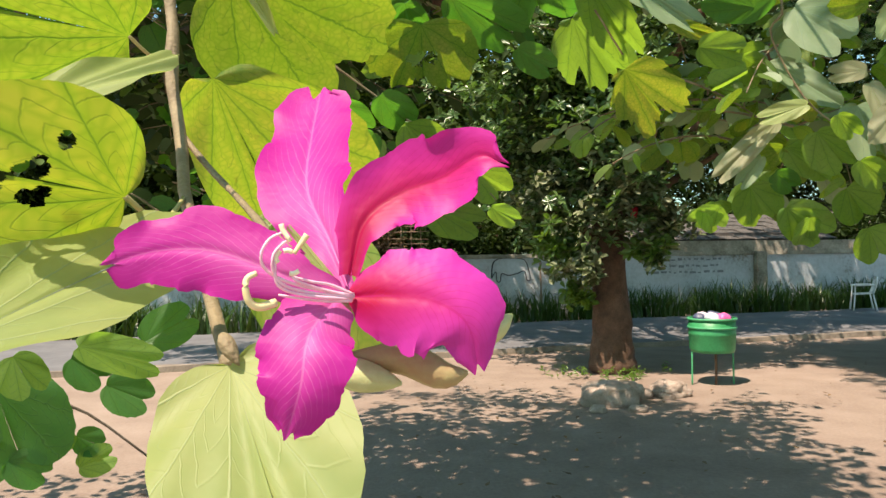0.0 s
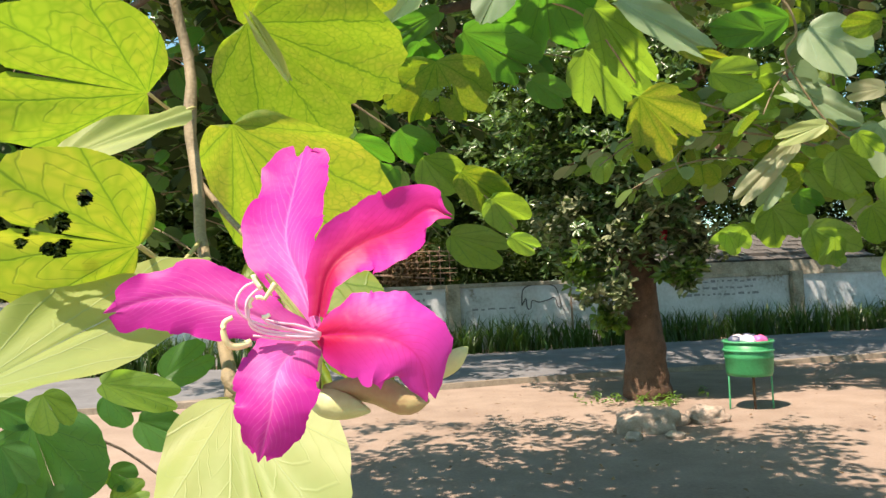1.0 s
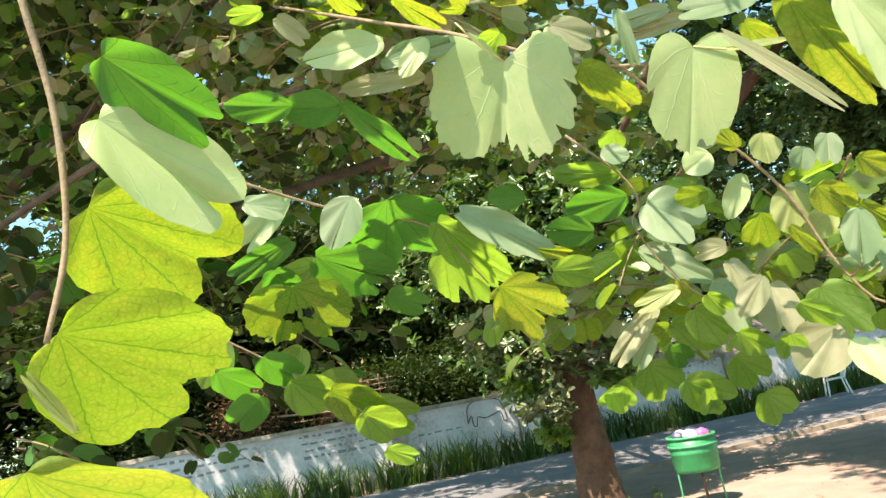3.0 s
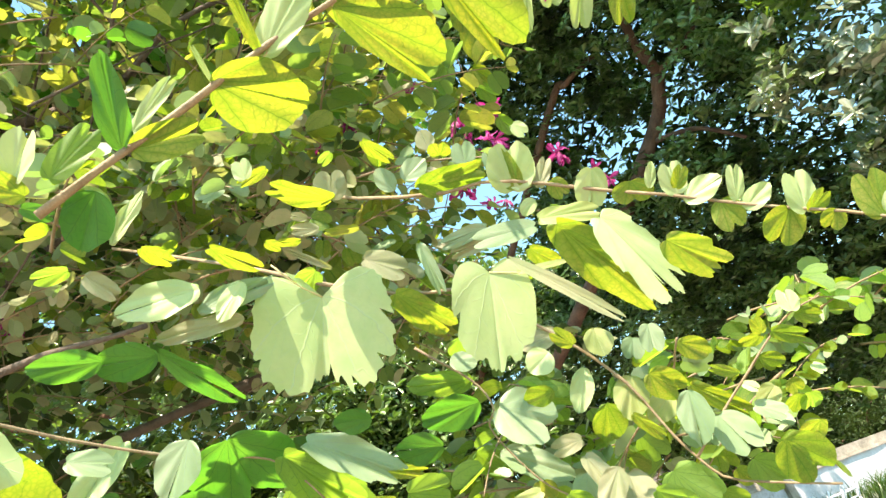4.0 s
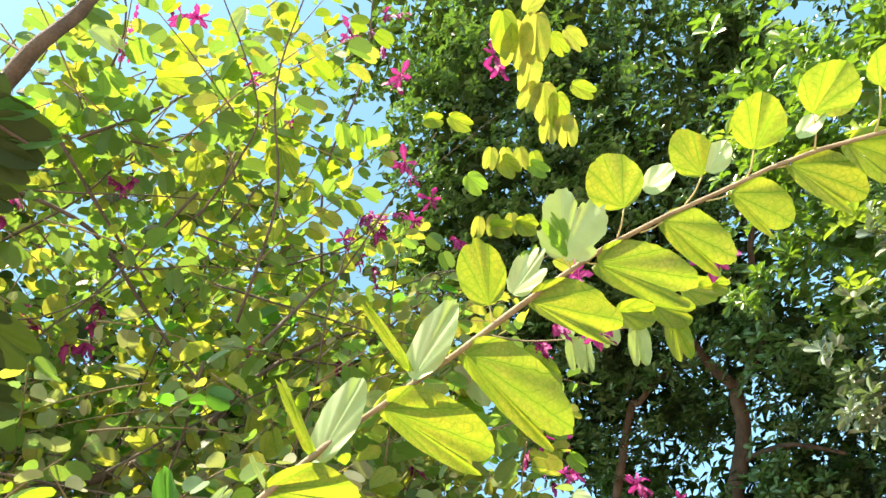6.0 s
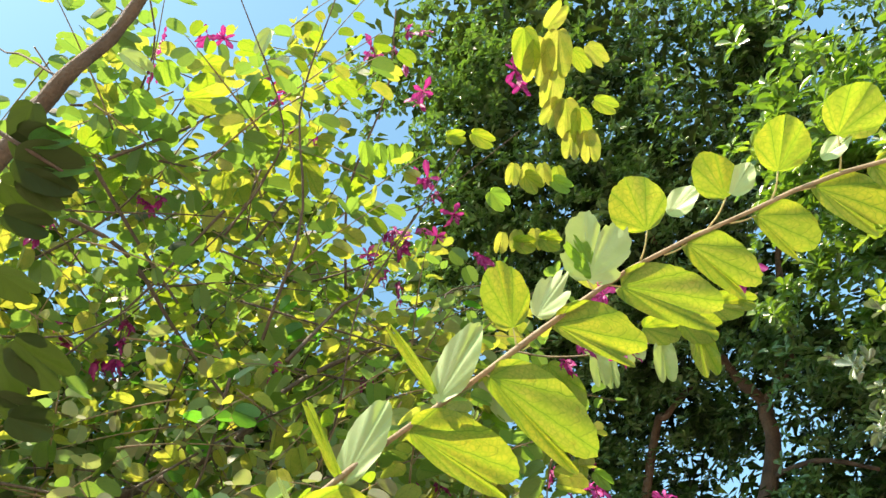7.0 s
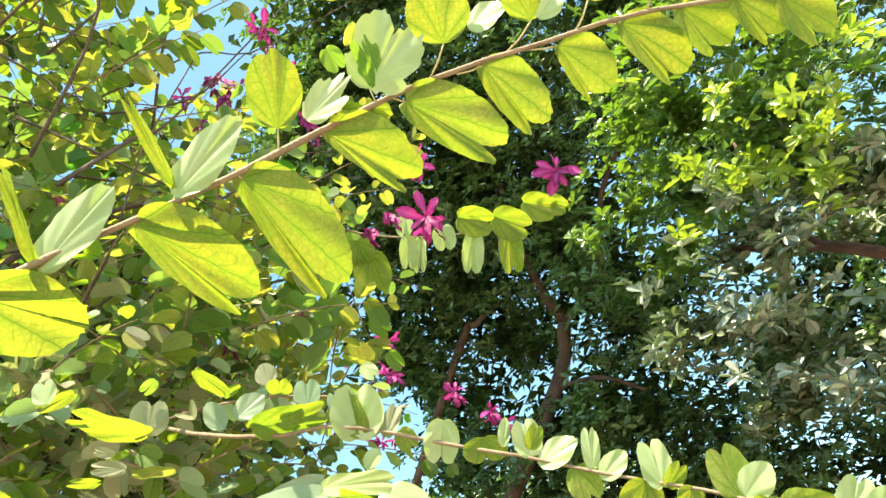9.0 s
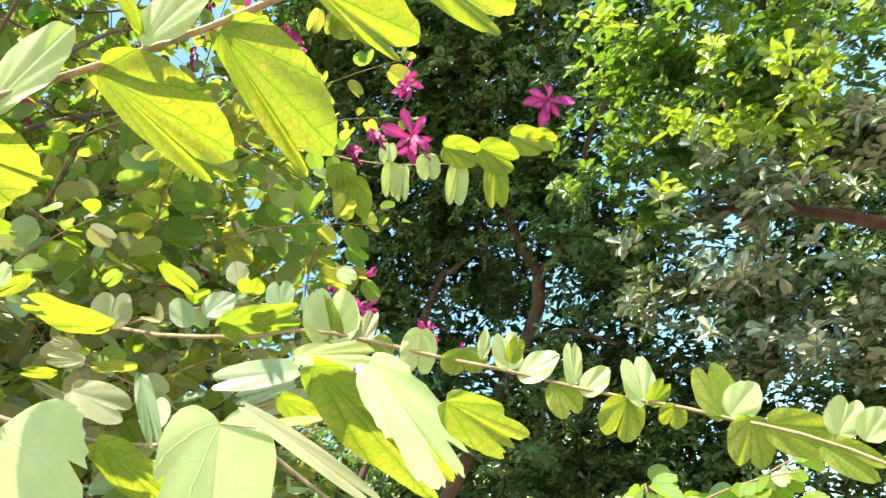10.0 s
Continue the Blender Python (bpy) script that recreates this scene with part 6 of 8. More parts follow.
def shaded_cluster():
    """Green leaves hanging lower, some eaten ragged, on drooping twigs."""
    b = branch("drooping_branch", "drooping twigs with green twin leaves, some eaten ragged",
               [([(-0.218, 0.953, 2.134), (-0.100, 1.007, 2.078), (0.028, 1.041, 2.024), (0.116, 1.049, 1.999), (0.174, 1.056, 1.967), (0.238, 1.074, 1.877)], 0.003, 0.0013), ([(-0.234, 1.049, 1.896), (-0.150, 1.083, 1.838), (-0.085, 1.102, 1.791), (-0.017, 1.116, 1.743), (0.050, 1.125, 1.667)], 0.002, 0.001)], TWIG)
    orchid_leaf(b, (0.269, 1.192, 1.886), (0.370, 1.268, 1.800), (0.034, -0.939, -0.691), 0.85, 8, mat=LEAF_YELLOW, seed=501, bites=0.28, nk=36, nr=8)
    orchid_leaf(b, (0.173, 1.021, 1.975), (0.274, 1.137, 1.882), (0.034, -0.939, -0.691), 0.42, 8, mat=LEAF, seed=502, bites=0.14, nk=34)
    orchid_leaf(b, (0.182, 1.182, 1.969), (0.280, 1.291, 1.874), (0.034, -0.939, -0.691), 0.8, 8, mat=LEAF, seed=503, bites=0.24, nk=34)
    orchid_leaf(b, (0.102, 1.009, 2.019), (0.124, 1.135, 1.944), (0.034, -0.939, -0.691), 1.15, 8, mat=LEAF_DEEP, seed=504, bites=0.08, nk=34)
    orchid_leaf(b, (0.051, 1.005, 2.033), (0.006, 1.005, 1.957), (0.084, -1.049, 0.503), 0.9, 8, mat=LEAF_SOFT, seed=505, shape=LONE)
    orchid_leaf(b, (0.211, 1.032, 1.988), (0.337, 1.006, 1.894), (0.084, -1.049, 0.503), 0.42, 8, mat=LEAF_SOFT, seed=506, bites=0.06, nk=34)
    orchid_leaf(b, (0.303, 1.068, 1.925), (0.382, 1.078, 1.898), (0.034, -0.939, -0.691), 0.3, 8, mat=LEAF_YELLOW, seed=507)
    orchid_leaf(b, (-0.061, 1.043, 1.918), (-0.061, 1.114, 1.838), (0.034, -0.939, -0.691), 1.65, 8, mat=LEAF_LIME, seed=508, ear=0.2, bites=0.16, nk=48, nr=16, torn=((0, 0.06, 0.55, 0.1), (1, 0.05, 0.5, 0.09)))
    orchid_leaf(b, (-0.019, 1.033, 1.956), (0.097, 1.103, 1.907), (0.034, -0.939, -0.691), 0.62, 8, mat=LEAF_DEEP, seed=509, bites=0.1)
    orchid_leaf(b, (-0.052, 1.020, 1.984), (-0.162, 1.068, 1.947), (0.034, -0.939, -0.691), 0.36, 8, mat=LEAF_DEEP, seed=510)
    orchid_leaf(b, (-0.084, 1.031, 1.946), (-0.071, 1.094, 1.906), (0.034, -0.939, -0.691), 0.8, 8, mat=LEAF_DEEP, seed=511)
    orchid_leaf(b, (-0.106, 0.989, 2.044), (-0.050, 0.997, 2.025), (0.084, -1.049, 0.503), 0.8, 8, mat=LEAF_SOFT, seed=512)
    orchid_leaf(b, (-0.142, 0.987, 2.034), (-0.164, 0.984, 1.983), (0.084, -1.049, 0.503), 0.9, 8, mat=LEAF_FADE, seed=513)
    orchid_leaf(b, (-0.124, 1.060, 1.820), (-0.081, 1.109, 1.783), (0.034, -0.939, -0.691), 0.85, 8, mat=LEAF_DEEP, seed=514)
    orchid_leaf(b, (-0.089, 1.073, 1.780), (-0.033, 1.132, 1.728), (0.034, -0.939, -0.691), 1.0, 8, mat=LEAF, seed=515, shape=LONE)
    orchid_leaf(b, (-0.031, 1.083, 1.756), (0.037, 1.137, 1.702), (0.034, -0.939, -0.691), 0.72, 8, mat=LEAF_LIME, seed=516)
    orchid_leaf(b, (0.012, 1.090, 1.714), (0.062, 1.128, 1.672), (0.034, -0.939, -0.691), 0.95, 8, mat=LEAF, seed=517)
    orchid_leaf(b, (0.040, 1.096, 1.654), (0.083, 1.115, 1.630), (0.034, -0.939, -0.691), 0.75, 8, mat=LEAF, seed=518)
    orchid_leaf(b, (0.398, 0.989, 1.915), (0.328, 1.001, 1.929), (0.034, -0.939, -0.691), 0.85, 8, mat=LEAF_DEEP, seed=519, shape=LONE)
    orchid_leaf(b, (0.308, 0.991, 1.985), (0.252, 0.999, 1.994), (0.034, -0.939, -0.691), 0.85, 8, mat=LEAF_DEEP, seed=520, shape=LONE)
    orchid_leaf(b, (0.333, 1.022, 1.871), (0.394, 1.012, 1.859), (0.034, -0.939, -0.691), 0.9, 8, mat=LEAF, seed=521)
    orchid_leaf(b, (0.081, 1.057, 1.885), (0.138, 1.090, 1.856), (0.034, -0.939, -0.691), 0.7, 8, mat=LEAF_DEEP, seed=522)
    orchid_leaf(b, (-0.190, 1.050, 1.810), (-0.148, 1.103, 1.771), (0.034, -0.939, -0.691), 0.8, 8, mat=LEAF_DEEP, seed=523)
    orchid_leaf(b, (-0.134, 1.069, 1.765), (-0.188, 1.102, 1.725), (0.034, -0.939, -0.691), 0.8, 8, mat=LEAF_DEEP, seed=524)
    orchid_leaf(b, (-0.112, 1.373, 2.172), (-0.203, 1.345, 2.062), (0.530, -0.946, 0.355), 0.5, 30, mat=LEAF_PALE, seed=550)
    orchid_leaf(b, (-0.072, 1.422, 2.030), (-0.210, 1.428, 1.964), (-0.042, -0.663, -0.607), 0.7, 25, mat=LEAF, seed=551)
    orchid_leaf(b, (-0.248, 1.307, 1.890), (-0.287, 1.329, 1.801), (-0.230, -0.765, -0.494), 0.8, 20, mat=LEAF, seed=552)
    orchid_leaf(b, (-0.447, 2.078, 1.433), (-0.400, 2.068, 1.439), (0.047, -0.872, -0.370), 1, 18, mat=LEAF, seed=530)
    orchid_leaf(b, (-0.345, 2.100, 1.452), (-0.301, 2.100, 1.433), (0.065, -0.919, 0.228), 1, 18, mat=LEAF, seed=531)
    orchid_leaf(b, (-0.287, 2.111, 1.480), (-0.240, 2.098, 1.486), (0.047, -0.872, -0.370), 1, 18, mat=LEAF, seed=532)
    orchid_leaf(b, (-0.253, 2.115, 1.446), (-0.209, 2.113, 1.427), (0.065, -0.919, 0.228), 1, 18, mat=LEAF, seed=533)
    orchid_leaf(b, (-0.247, 2.115, 1.417), (-0.200, 2.101, 1.423), (0.047, -0.872, -0.370), 1, 18, mat=LEAF, seed=534)
    orchid_leaf(b, (-0.300, 2.107, 1.413), (-0.256, 2.105, 1.394), (0.065, -0.919, 0.228), 1, 18, mat=LEAF, seed=535)
    orchid_leaf(b, (-0.384, 2.088, 1.361), (-0.337, 2.077, 1.368), (0.047, -0.872, -0.370), 1, 18, mat=LEAF, seed=536)
    orchid_leaf(b, (-0.179, 2.119, 1.345), (-0.135, 2.114, 1.326), (0.065, -0.919, 0.228), 1, 18, mat=LEAF, seed=537)
    orchid_leaf(b, (-0.339, 2.094, 1.326), (-0.292, 2.082, 1.333), (0.047, -0.872, -0.370), 1, 18, mat=LEAF, seed=538)
    orchid_leaf(b, (-0.404, 2.089, 1.480), (-0.360, 2.091, 1.461), (0.065, -0.919, 0.228), 1, 18, mat=LEAF, seed=539)
    orchid_leaf(b, (-0.159, 2.102, 1.858), (-0.148, 2.169, 1.762), (0.048, -0.874, -0.340), 1.2, 20, mat=LEAF, seed=540)
    orchid_leaf(b, (-0.102, 2.123, 1.735), (0.067, 2.164, 1.667), (0.045, -0.868, -0.430), 0.8, 20, mat=LEAF, seed=541)
    orchid_leaf(b, (-0.234, 2.082, 1.928), (-0.337, 2.126, 1.844), (0.045, -0.868, -0.430), 0.8, 20, mat=LEAF, seed=542)
    orchid_leaf(b, (-0.434, 2.082, 1.448), (-0.408, 2.103, 1.392), (0.048, -0.874, -0.340), 0.9, 20, mat=LEAF, seed=543)
    orchid_leaf(b, (-0.334, 2.098, 1.368), (-0.331, 2.138, 1.264), (0.048, -0.874, -0.340), 0.9, 20, mat=LEAF, seed=544)
    orchid_leaf(b, (-0.249, 2.111, 1.357), (-0.255, 2.122, 1.302), (0.048, -0.874, -0.340), 0.9, 20, mat=LEAF, seed=545)
    return b


shaded_cluster()


def right_cluster():
    """Many pale and green leaves on twigs at the other side, over the lane."""
    b = branch("outer_branch", "spreading twigs with many pale and green twin leaves over the yard",
               [([(0.550, 1.221, 2.309), (0.640, 1.233, 2.205), (0.731, 1.230, 2.105), (0.784, 1.223, 2.038), (0.832, 1.216, 1.955), (0.864, 1.213, 1.858), (0.888, 1.204, 1.798), (0.918, 1.188, 1.746), (0.987, 1.143, 1.708), (1.054, 1.092, 1.675)], 0.004, 0.0018),
                ([(0.466, 1.297, 2.176), (0.559, 1.302, 2.078), (0.583, 1.309, 2.017), (0.567, 1.322, 1.978), (0.623, 1.321, 1.864), (0.679, 1.305, 1.802)], 0.003, 0.0016),
                ([(0.888, 1.204, 1.798), (0.960, 1.154, 1.861), (1.008, 1.114, 1.901), (1.052, 1.073, 1.940), (1.091, 1.035, 1.966), (1.133, 0.995, 1.972)], 0.003, 0.0015)])
    orchid_leaf(b, (0.566, 1.320, 2.087), (0.433, 1.356, 2.117), (-0.304, -0.743, -0.846), 0.55, 8, mat=LEAF, seed=561, shape=LONE)
    orchid_leaf(b, (0.540, 1.237, 2.020), (0.432, 1.299, 2.019), (-0.304, -0.743, -0.846), 0.8, 8, mat=LEAF_DEEP, seed=562, shape=LONE)
    orchid_leaf(b, (0.565, 1.301, 2.174), (0.565, 1.356, 2.139), (-0.304, -0.743, -0.846), 1.0, 8, mat=LEAF, seed=563, shape=LONE)
    orchid_leaf(b, (0.519, 1.269, 2.119), (0.571, 1.258, 2.102), (-0.039, -1.137, 0.256), 1.0, 8, mat=LEAF_SOFT, seed=564, shape=LONE)
    orchid_leaf(b, (0.579, 1.258, 2.003), (0.658, 1.227, 1.932), (-0.039, -1.137, 0.256), 1.1, 8, mat=LEAF_SOFT, seed=565)
    orchid_leaf(b, (0.581, 1.365, 1.939), (0.697, 1.316, 1.845), (-0.039, -1.137, 0.256), 0.5, 8, mat=LEAF_SOFT, seed=566, shape=LONE)
    orchid_leaf(b, (0.686, 1.180, 2.059), (0.639, 1.191, 2.034), (-0.039, -1.137, 0.256), 1.3, 8, mat=LEAF_PALE, seed=567, shape=LONE)
    orchid_leaf(b, (0.740, 1.226, 2.106), (0.657, 1.250, 2.102), (-0.039, -1.137, 0.256), 0.7, 8, mat=LEAF_FADE, seed=568, shape=LONE)
    orchid_leaf(b, (0.803, 1.203, 2.087), (0.798, 1.199, 2.026), (-0.039, -1.137, 0.256), 1.2, 8, mat=LEAF_CREAM, seed=569, shape=LONE)
    orchid_leaf(b, (0.729, 1.161, 2.055), (0.692, 1.143, 2.086), (-0.304, -0.743, -0.846), 0.7, 8, mat=LEAF_YELLOW, seed=570)
    orchid_leaf(b, (0.878, 1.213, 2.049), (0.860, 1.215, 2.008), (-0.039, -1.137, 0.256), 1.1, 8, mat=LEAF_SOFT, seed=571)
    orchid_leaf(b, (0.867, 1.118, 2.041), (0.855, 1.116, 1.986), (-0.039, -1.137, 0.256), 0.9, 8, mat=LEAF_SOFT, seed=572)
    orchid_leaf(b, (0.911, 1.123, 1.994), (0.964, 1.121, 1.955), (-0.304, -0.743, -0.846), 0.9, 8, mat=LEAF_YELLOW, seed=573, shape=LONE)
    orchid_leaf(b, (0.777, 1.262, 2.030), (0.729, 1.264, 1.948), (-0.039, -1.137, 0.256), 0.6, 8, mat=LEAF_PALE, seed=574, shape=LONE)
    orchid_leaf(b, (0.672, 1.196, 1.990), (0.621, 1.230, 1.995), (-0.304, -0.743, -0.846), 1.0, 8, mat=LEAF_LIME, seed=575, shape=LONE)
    orchid_leaf(b, (0.846, 1.225, 1.980), (0.806, 1.225, 1.900), (-0.039, -1.137, 0.256), 0.95, 8, mat=LEAF_CREAM, seed=576, shape=LONE)
    orchid_leaf(b, (0.775, 1.228, 1.944), (0.788, 1.302, 1.879), (-0.304, -0.743, -0.846), 0.85, 8, mat=LEAF_LIME, seed=577, shape=LONE)
    orchid_leaf(b, (0.837, 1.141, 1.957), (0.892, 1.154, 1.908), (-0.304, -0.743, -0.846), 0.9, 8, mat=LEAF_YELLOW, seed=578)
    orchid_leaf(b, (0.908, 1.225, 1.926), (0.850, 1.239, 1.884), (-0.039, -1.137, 0.256), 0.9, 8, mat=LEAF_CREAM, seed=579, shape=LONE)
    orchid_leaf(b, (0.882, 1.119, 1.904), (0.854, 1.104, 1.806), (-0.039, -1.137, 0.256), 0.75, 8, mat=LEAF_SOFT, seed=580, shape=LONE)
    orchid_leaf(b, (0.937, 1.155, 1.850), (0.952, 1.121, 1.771), (-0.039, -1.137, 0.256), 1.0, 8, mat=LEAF_SOFT, seed=581)
    orchid_leaf(b, (0.930, 1.182, 1.921), (1.028, 1.189, 1.835), (-0.304, -0.743, -0.846), 0.32, 8, mat=LEAF_YELLOW, seed=582)
    orchid_leaf(b, (0.784, 1.162, 1.899), (0.836, 1.185, 1.843), (-0.304, -0.743, -0.846), 0.32, 8, mat=LEAF_YELLOW, seed=583)
    orchid_leaf(b, (0.731, 1.309, 1.906), (0.670, 1.326, 1.905), (-0.039, -1.137, 0.256), 0.7, 8, mat=LEAF_FADE, seed=584)
    orchid_leaf(b, (0.701, 1.249, 1.868), (0.720, 1.224, 1.799), (-0.039, -1.137, 0.256), 0.6, 8, mat=LEAF_FADE, seed=585)
    orchid_leaf(b, (0.745, 1.226, 1.829), (0.686, 1.223, 1.761), (-0.039, -1.137, 0.256), 0.7, 8, mat=LEAF_FADE, seed=586, shape=LONE)
    orchid_leaf(b, (0.789, 1.296, 1.818), (0.777, 1.264, 1.718), (-0.039, -1.137, 0.256), 0.85, 8, mat=LEAF_FADE, seed=587)
    orchid_leaf(b, (0.596, 1.252, 1.834), (0.515, 1.262, 1.811), (-0.039, -1.137, 0.256), 0.45, 8, mat=LEAF_CREAM, seed=588)
    orchid_leaf(b, (0.628, 1.328, 1.859), (0.640, 1.361, 1.821), (-0.304, -0.743, -0.846), 1.0, 8, mat=LEAF_OCHRE, seed=589)
    orchid_leaf(b, (0.643, 1.314, 1.797), (0.712, 1.338, 1.727), (-0.304, -0.743, -0.846), 0.95, 8, mat=LEAF, seed=590)
    orchid_leaf(b, (0.643, 1.243, 1.814), (0.682, 1.256, 1.775), (-0.304, -0.743, -0.846), 0.8, 8, mat=LEAF, seed=591)
    orchid_leaf(b, (0.609, 1.373, 1.777), (0.537, 1.444, 1.746), (-0.304, -0.743, -0.846), 0.65, 8, mat=LEAF_LIME, seed=592)
    orchid_leaf(b, (0.561, 1.285, 1.814), (0.515, 1.280, 1.770), (-0.039, -1.137, 0.256), 0.5, 8, mat=LEAF_FADE, seed=593)
    orchid_leaf(b, (0.697, 1.274, 1.738), (0.748, 1.282, 1.692), (-0.304, -0.743, -0.846), 0.9, 8, mat=LEAF, seed=594)
    orchid_leaf(b, (0.855, 1.251, 1.792), (0.898, 1.239, 1.689), (-0.304, -0.743, -0.846), 1.0, 8, mat=LEAF, seed=595)
    orchid_leaf(b, (0.772, 1.178, 1.767), (0.831, 1.173, 1.724), (-0.304, -0.743, -0.846), 0.7, 8, mat=LEAF, seed=596)
    orchid_leaf(b, (0.868, 1.246, 1.720), (0.776, 1.249, 1.647), (-0.039, -1.137, 0.256), 1.05, 8, mat=LEAF_FADE, seed=597, shape=LONE)
    orchid_leaf(b, (0.773, 1.239, 1.718), (0.782, 1.276, 1.674), (-0.304, -0.743, -0.846), 1.0, 8, mat=LEAF, seed=598)
    orchid_leaf(b, (0.839, 1.170, 1.692), (0.859, 1.121, 1.613), (-0.039, -1.137, 0.256), 0.75, 8, mat=LEAF_PALE, seed=599, shape=LONE)
    orchid_leaf(b, (0.926, 1.229, 1.684), (0.934, 1.192, 1.618), (-0.039, -1.137, 0.256), 0.5, 8, mat=LEAF_SOFT, seed=600)
    orchid_leaf(b, (0.870, 1.135, 1.727), (0.901, 1.137, 1.698), (-0.304, -0.743, -0.846), 1.0, 8, mat=LEAF_LIME, seed=601)
    orchid_leaf(b, (0.961, 1.155, 1.761), (1.015, 1.172, 1.700), (-0.304, -0.743, -0.846), 0.85, 8, mat=LEAF, seed=602)
    orchid_leaf(b, (0.939, 1.184, 1.756), (0.968, 1.192, 1.724), (-0.304, -0.743, -0.846), 0.9, 8, mat=LEAF_YELLOW, seed=603)
    orchid_leaf(b, (0.955, 1.066, 1.837), (0.987, 1.037, 1.805), (-0.039, -1.137, 0.256), 0.75, 8, mat=LEAF_SOFT, seed=604)
    orchid_leaf(b, (1.055, 1.128, 1.866), (1.021, 1.139, 1.840), (-0.039, -1.137, 0.256), 1.0, 8, mat=LEAF_CREAM, seed=605)
    orchid_leaf(b, (1.032, 1.046, 1.830), (1.027, 1.091, 1.809), (-0.304, -0.743, -0.846), 0.8, 8, mat=LEAF_LIME, seed=606)
    orchid_leaf(b, (1.051, 1.042, 1.827), (1.058, 1.074, 1.802), (-0.304, -0.743, -0.846), 1.0, 8, mat=LEAF, seed=607)
    orchid_leaf(b, (1.088, 1.105, 1.783), (1.066, 1.189, 1.748), (-0.304, -0.743, -0.846), 0.6, 8, mat=LEAF_YELLOW, seed=608)
    orchid_leaf(b, (0.971, 1.056, 1.770), (1.028, 1.085, 1.698), (-0.304, -0.743, -0.846), 1.0, 8, mat=LEAF_LIME, seed=609)
    orchid_leaf(b, (1.053, 1.089, 1.954), (1.031, 1.126, 1.954), (-0.304, -0.743, -0.846), 0.8, 8, mat=LEAF_YELLOW, seed=610)
    orchid_leaf(b, (1.039, 1.065, 1.952), (1.020, 1.040, 1.978), (-0.304, -0.743, -0.846), 0.7, 8, mat=LEAF_YELLOW, seed=611)
    orchid_leaf(b, (1.020, 1.013, 1.940), (1.066, 0.994, 1.909), (-0.304, -0.743, -0.846), 0.6, 8, mat=LEAF_LIME, seed=612)
    orchid_leaf(b, (1.054, 1.126, 1.924), (1.093, 1.111, 1.899), (-0.304, -0.743, -0.846), 0.85, 8, mat=LEAF_LIME, seed=613, shape=LONE)
    orchid_leaf(b, (0.960, 1.071, 1.898), (0.918, 1.084, 1.925), (-0.304, -0.743, -0.846), 0.45, 8, mat=LEAF_YELLOW, seed=614)
    orchid_leaf(b, (1.083, 1.019, 1.965), (1.094, 1.021, 2.009), (-0.039, -1.137, 0.256), 1.0, 8, mat=LEAF_PALE, seed=615)
    orchid_leaf(b, (1.109, 1.044, 1.966), (1.144, 1.029, 1.941), (-0.304, -0.743, -0.846), 0.8, 8, mat=LEAF_LIME, seed=616)
    orchid_leaf(b, (0.951, 1.060, 1.877), (0.966, 1.047, 1.859), (-0.039, -1.137, 0.256), 0.9, 8, mat=LEAF_PALE, seed=617)
    orchid_leaf(b, (1.074, 1.105, 1.865), (1.093, 1.121, 1.840), (-0.304, -0.743, -0.846), 1.0, 8, mat=LEAF_YELLOW, seed=618)
    orchid_leaf(b, (1.070, 1.026, 1.868), (1.076, 1.015, 1.847), (-0.039, -1.137, 0.256), 1.0, 8, mat=LEAF_PALE, seed=619)
    orchid_leaf(b, (0.505, 1.424, 1.671), (0.465, 1.472, 1.636), (0.034, -0.939, -0.691), 0.9, 8, mat=LEAF, seed=620)
    orchid_leaf(b, (0.557, 1.403, 1.709), (0.608, 1.456, 1.637), (0.034, -0.939, -0.691), 1.0, 8, mat=LEAF, seed=621, bites=0.1)
    orchid_leaf(b, (0.617, 1.383, 1.665), (0.705, 1.404, 1.603), (0.034, -0.939, -0.691), 0.85, 8, mat=LEAF, seed=622, bites=0.1)
    orchid_leaf(b, (0.708, 1.340, 1.696), (0.765, 1.374, 1.638), (0.034, -0.939, -0.691), 1.0, 8, mat=LEAF, seed=623)
    orchid_leaf(b, (0.740, 1.328, 1.621), (0.786, 1.364, 1.562), (0.034, -0.939, -0.691), 1.0, 8, mat=LEAF, seed=624)
    orchid_leaf(b, (0.598, 1.386, 1.732), (0.644, 1.401, 1.699), (0.034, -0.939, -0.691), 0.9, 8, mat=LEAF_DEEP, seed=625)
    orchid_leaf(b, (0.613, 1.374, 1.779), (0.715, 1.384, 1.725), (0.034, -0.939, -0.691), 0.6, 8, mat=LEAF, seed=626)
    orchid_leaf(b, (0.587, 1.378, 1.819), (0.483, 1.385, 1.718), (0.084, -1.049, 0.503), 0.32, 8, mat=LEAF_FADE, seed=627)
    orchid_leaf(b, (0.575, 1.391, 1.764), (0.529, 1.389, 1.705), (0.084, -1.049, 0.503), 0.5, 8, mat=LEAF_SOFT, seed=628)
    orchid_leaf(b, (0.477, 1.432, 1.674), (0.522, 1.464, 1.625), (0.034, -0.939, -0.691), 0.8, 8, mat=LEAF, seed=629)
    orchid_leaf(b, (0.654, 1.368, 1.644), (0.663, 1.420, 1.590), (0.034, -0.939, -0.691), 0.7, 8, mat=LEAF, seed=630)
    orchid_leaf(b, (0.534, 1.370, 1.952), (0.589, 1.405, 1.910), (0.034, -0.939, -0.691), 0.8, 8, mat=LEAF, seed=631)
    orchid_leaf(b, (0.717, 1.315, 1.844), (0.738, 1.275, 1.739), (0.084, -1.049, 0.503), 1.1, 8, mat=LEAF_SOFT, seed=632)
    return b


right_cluster()


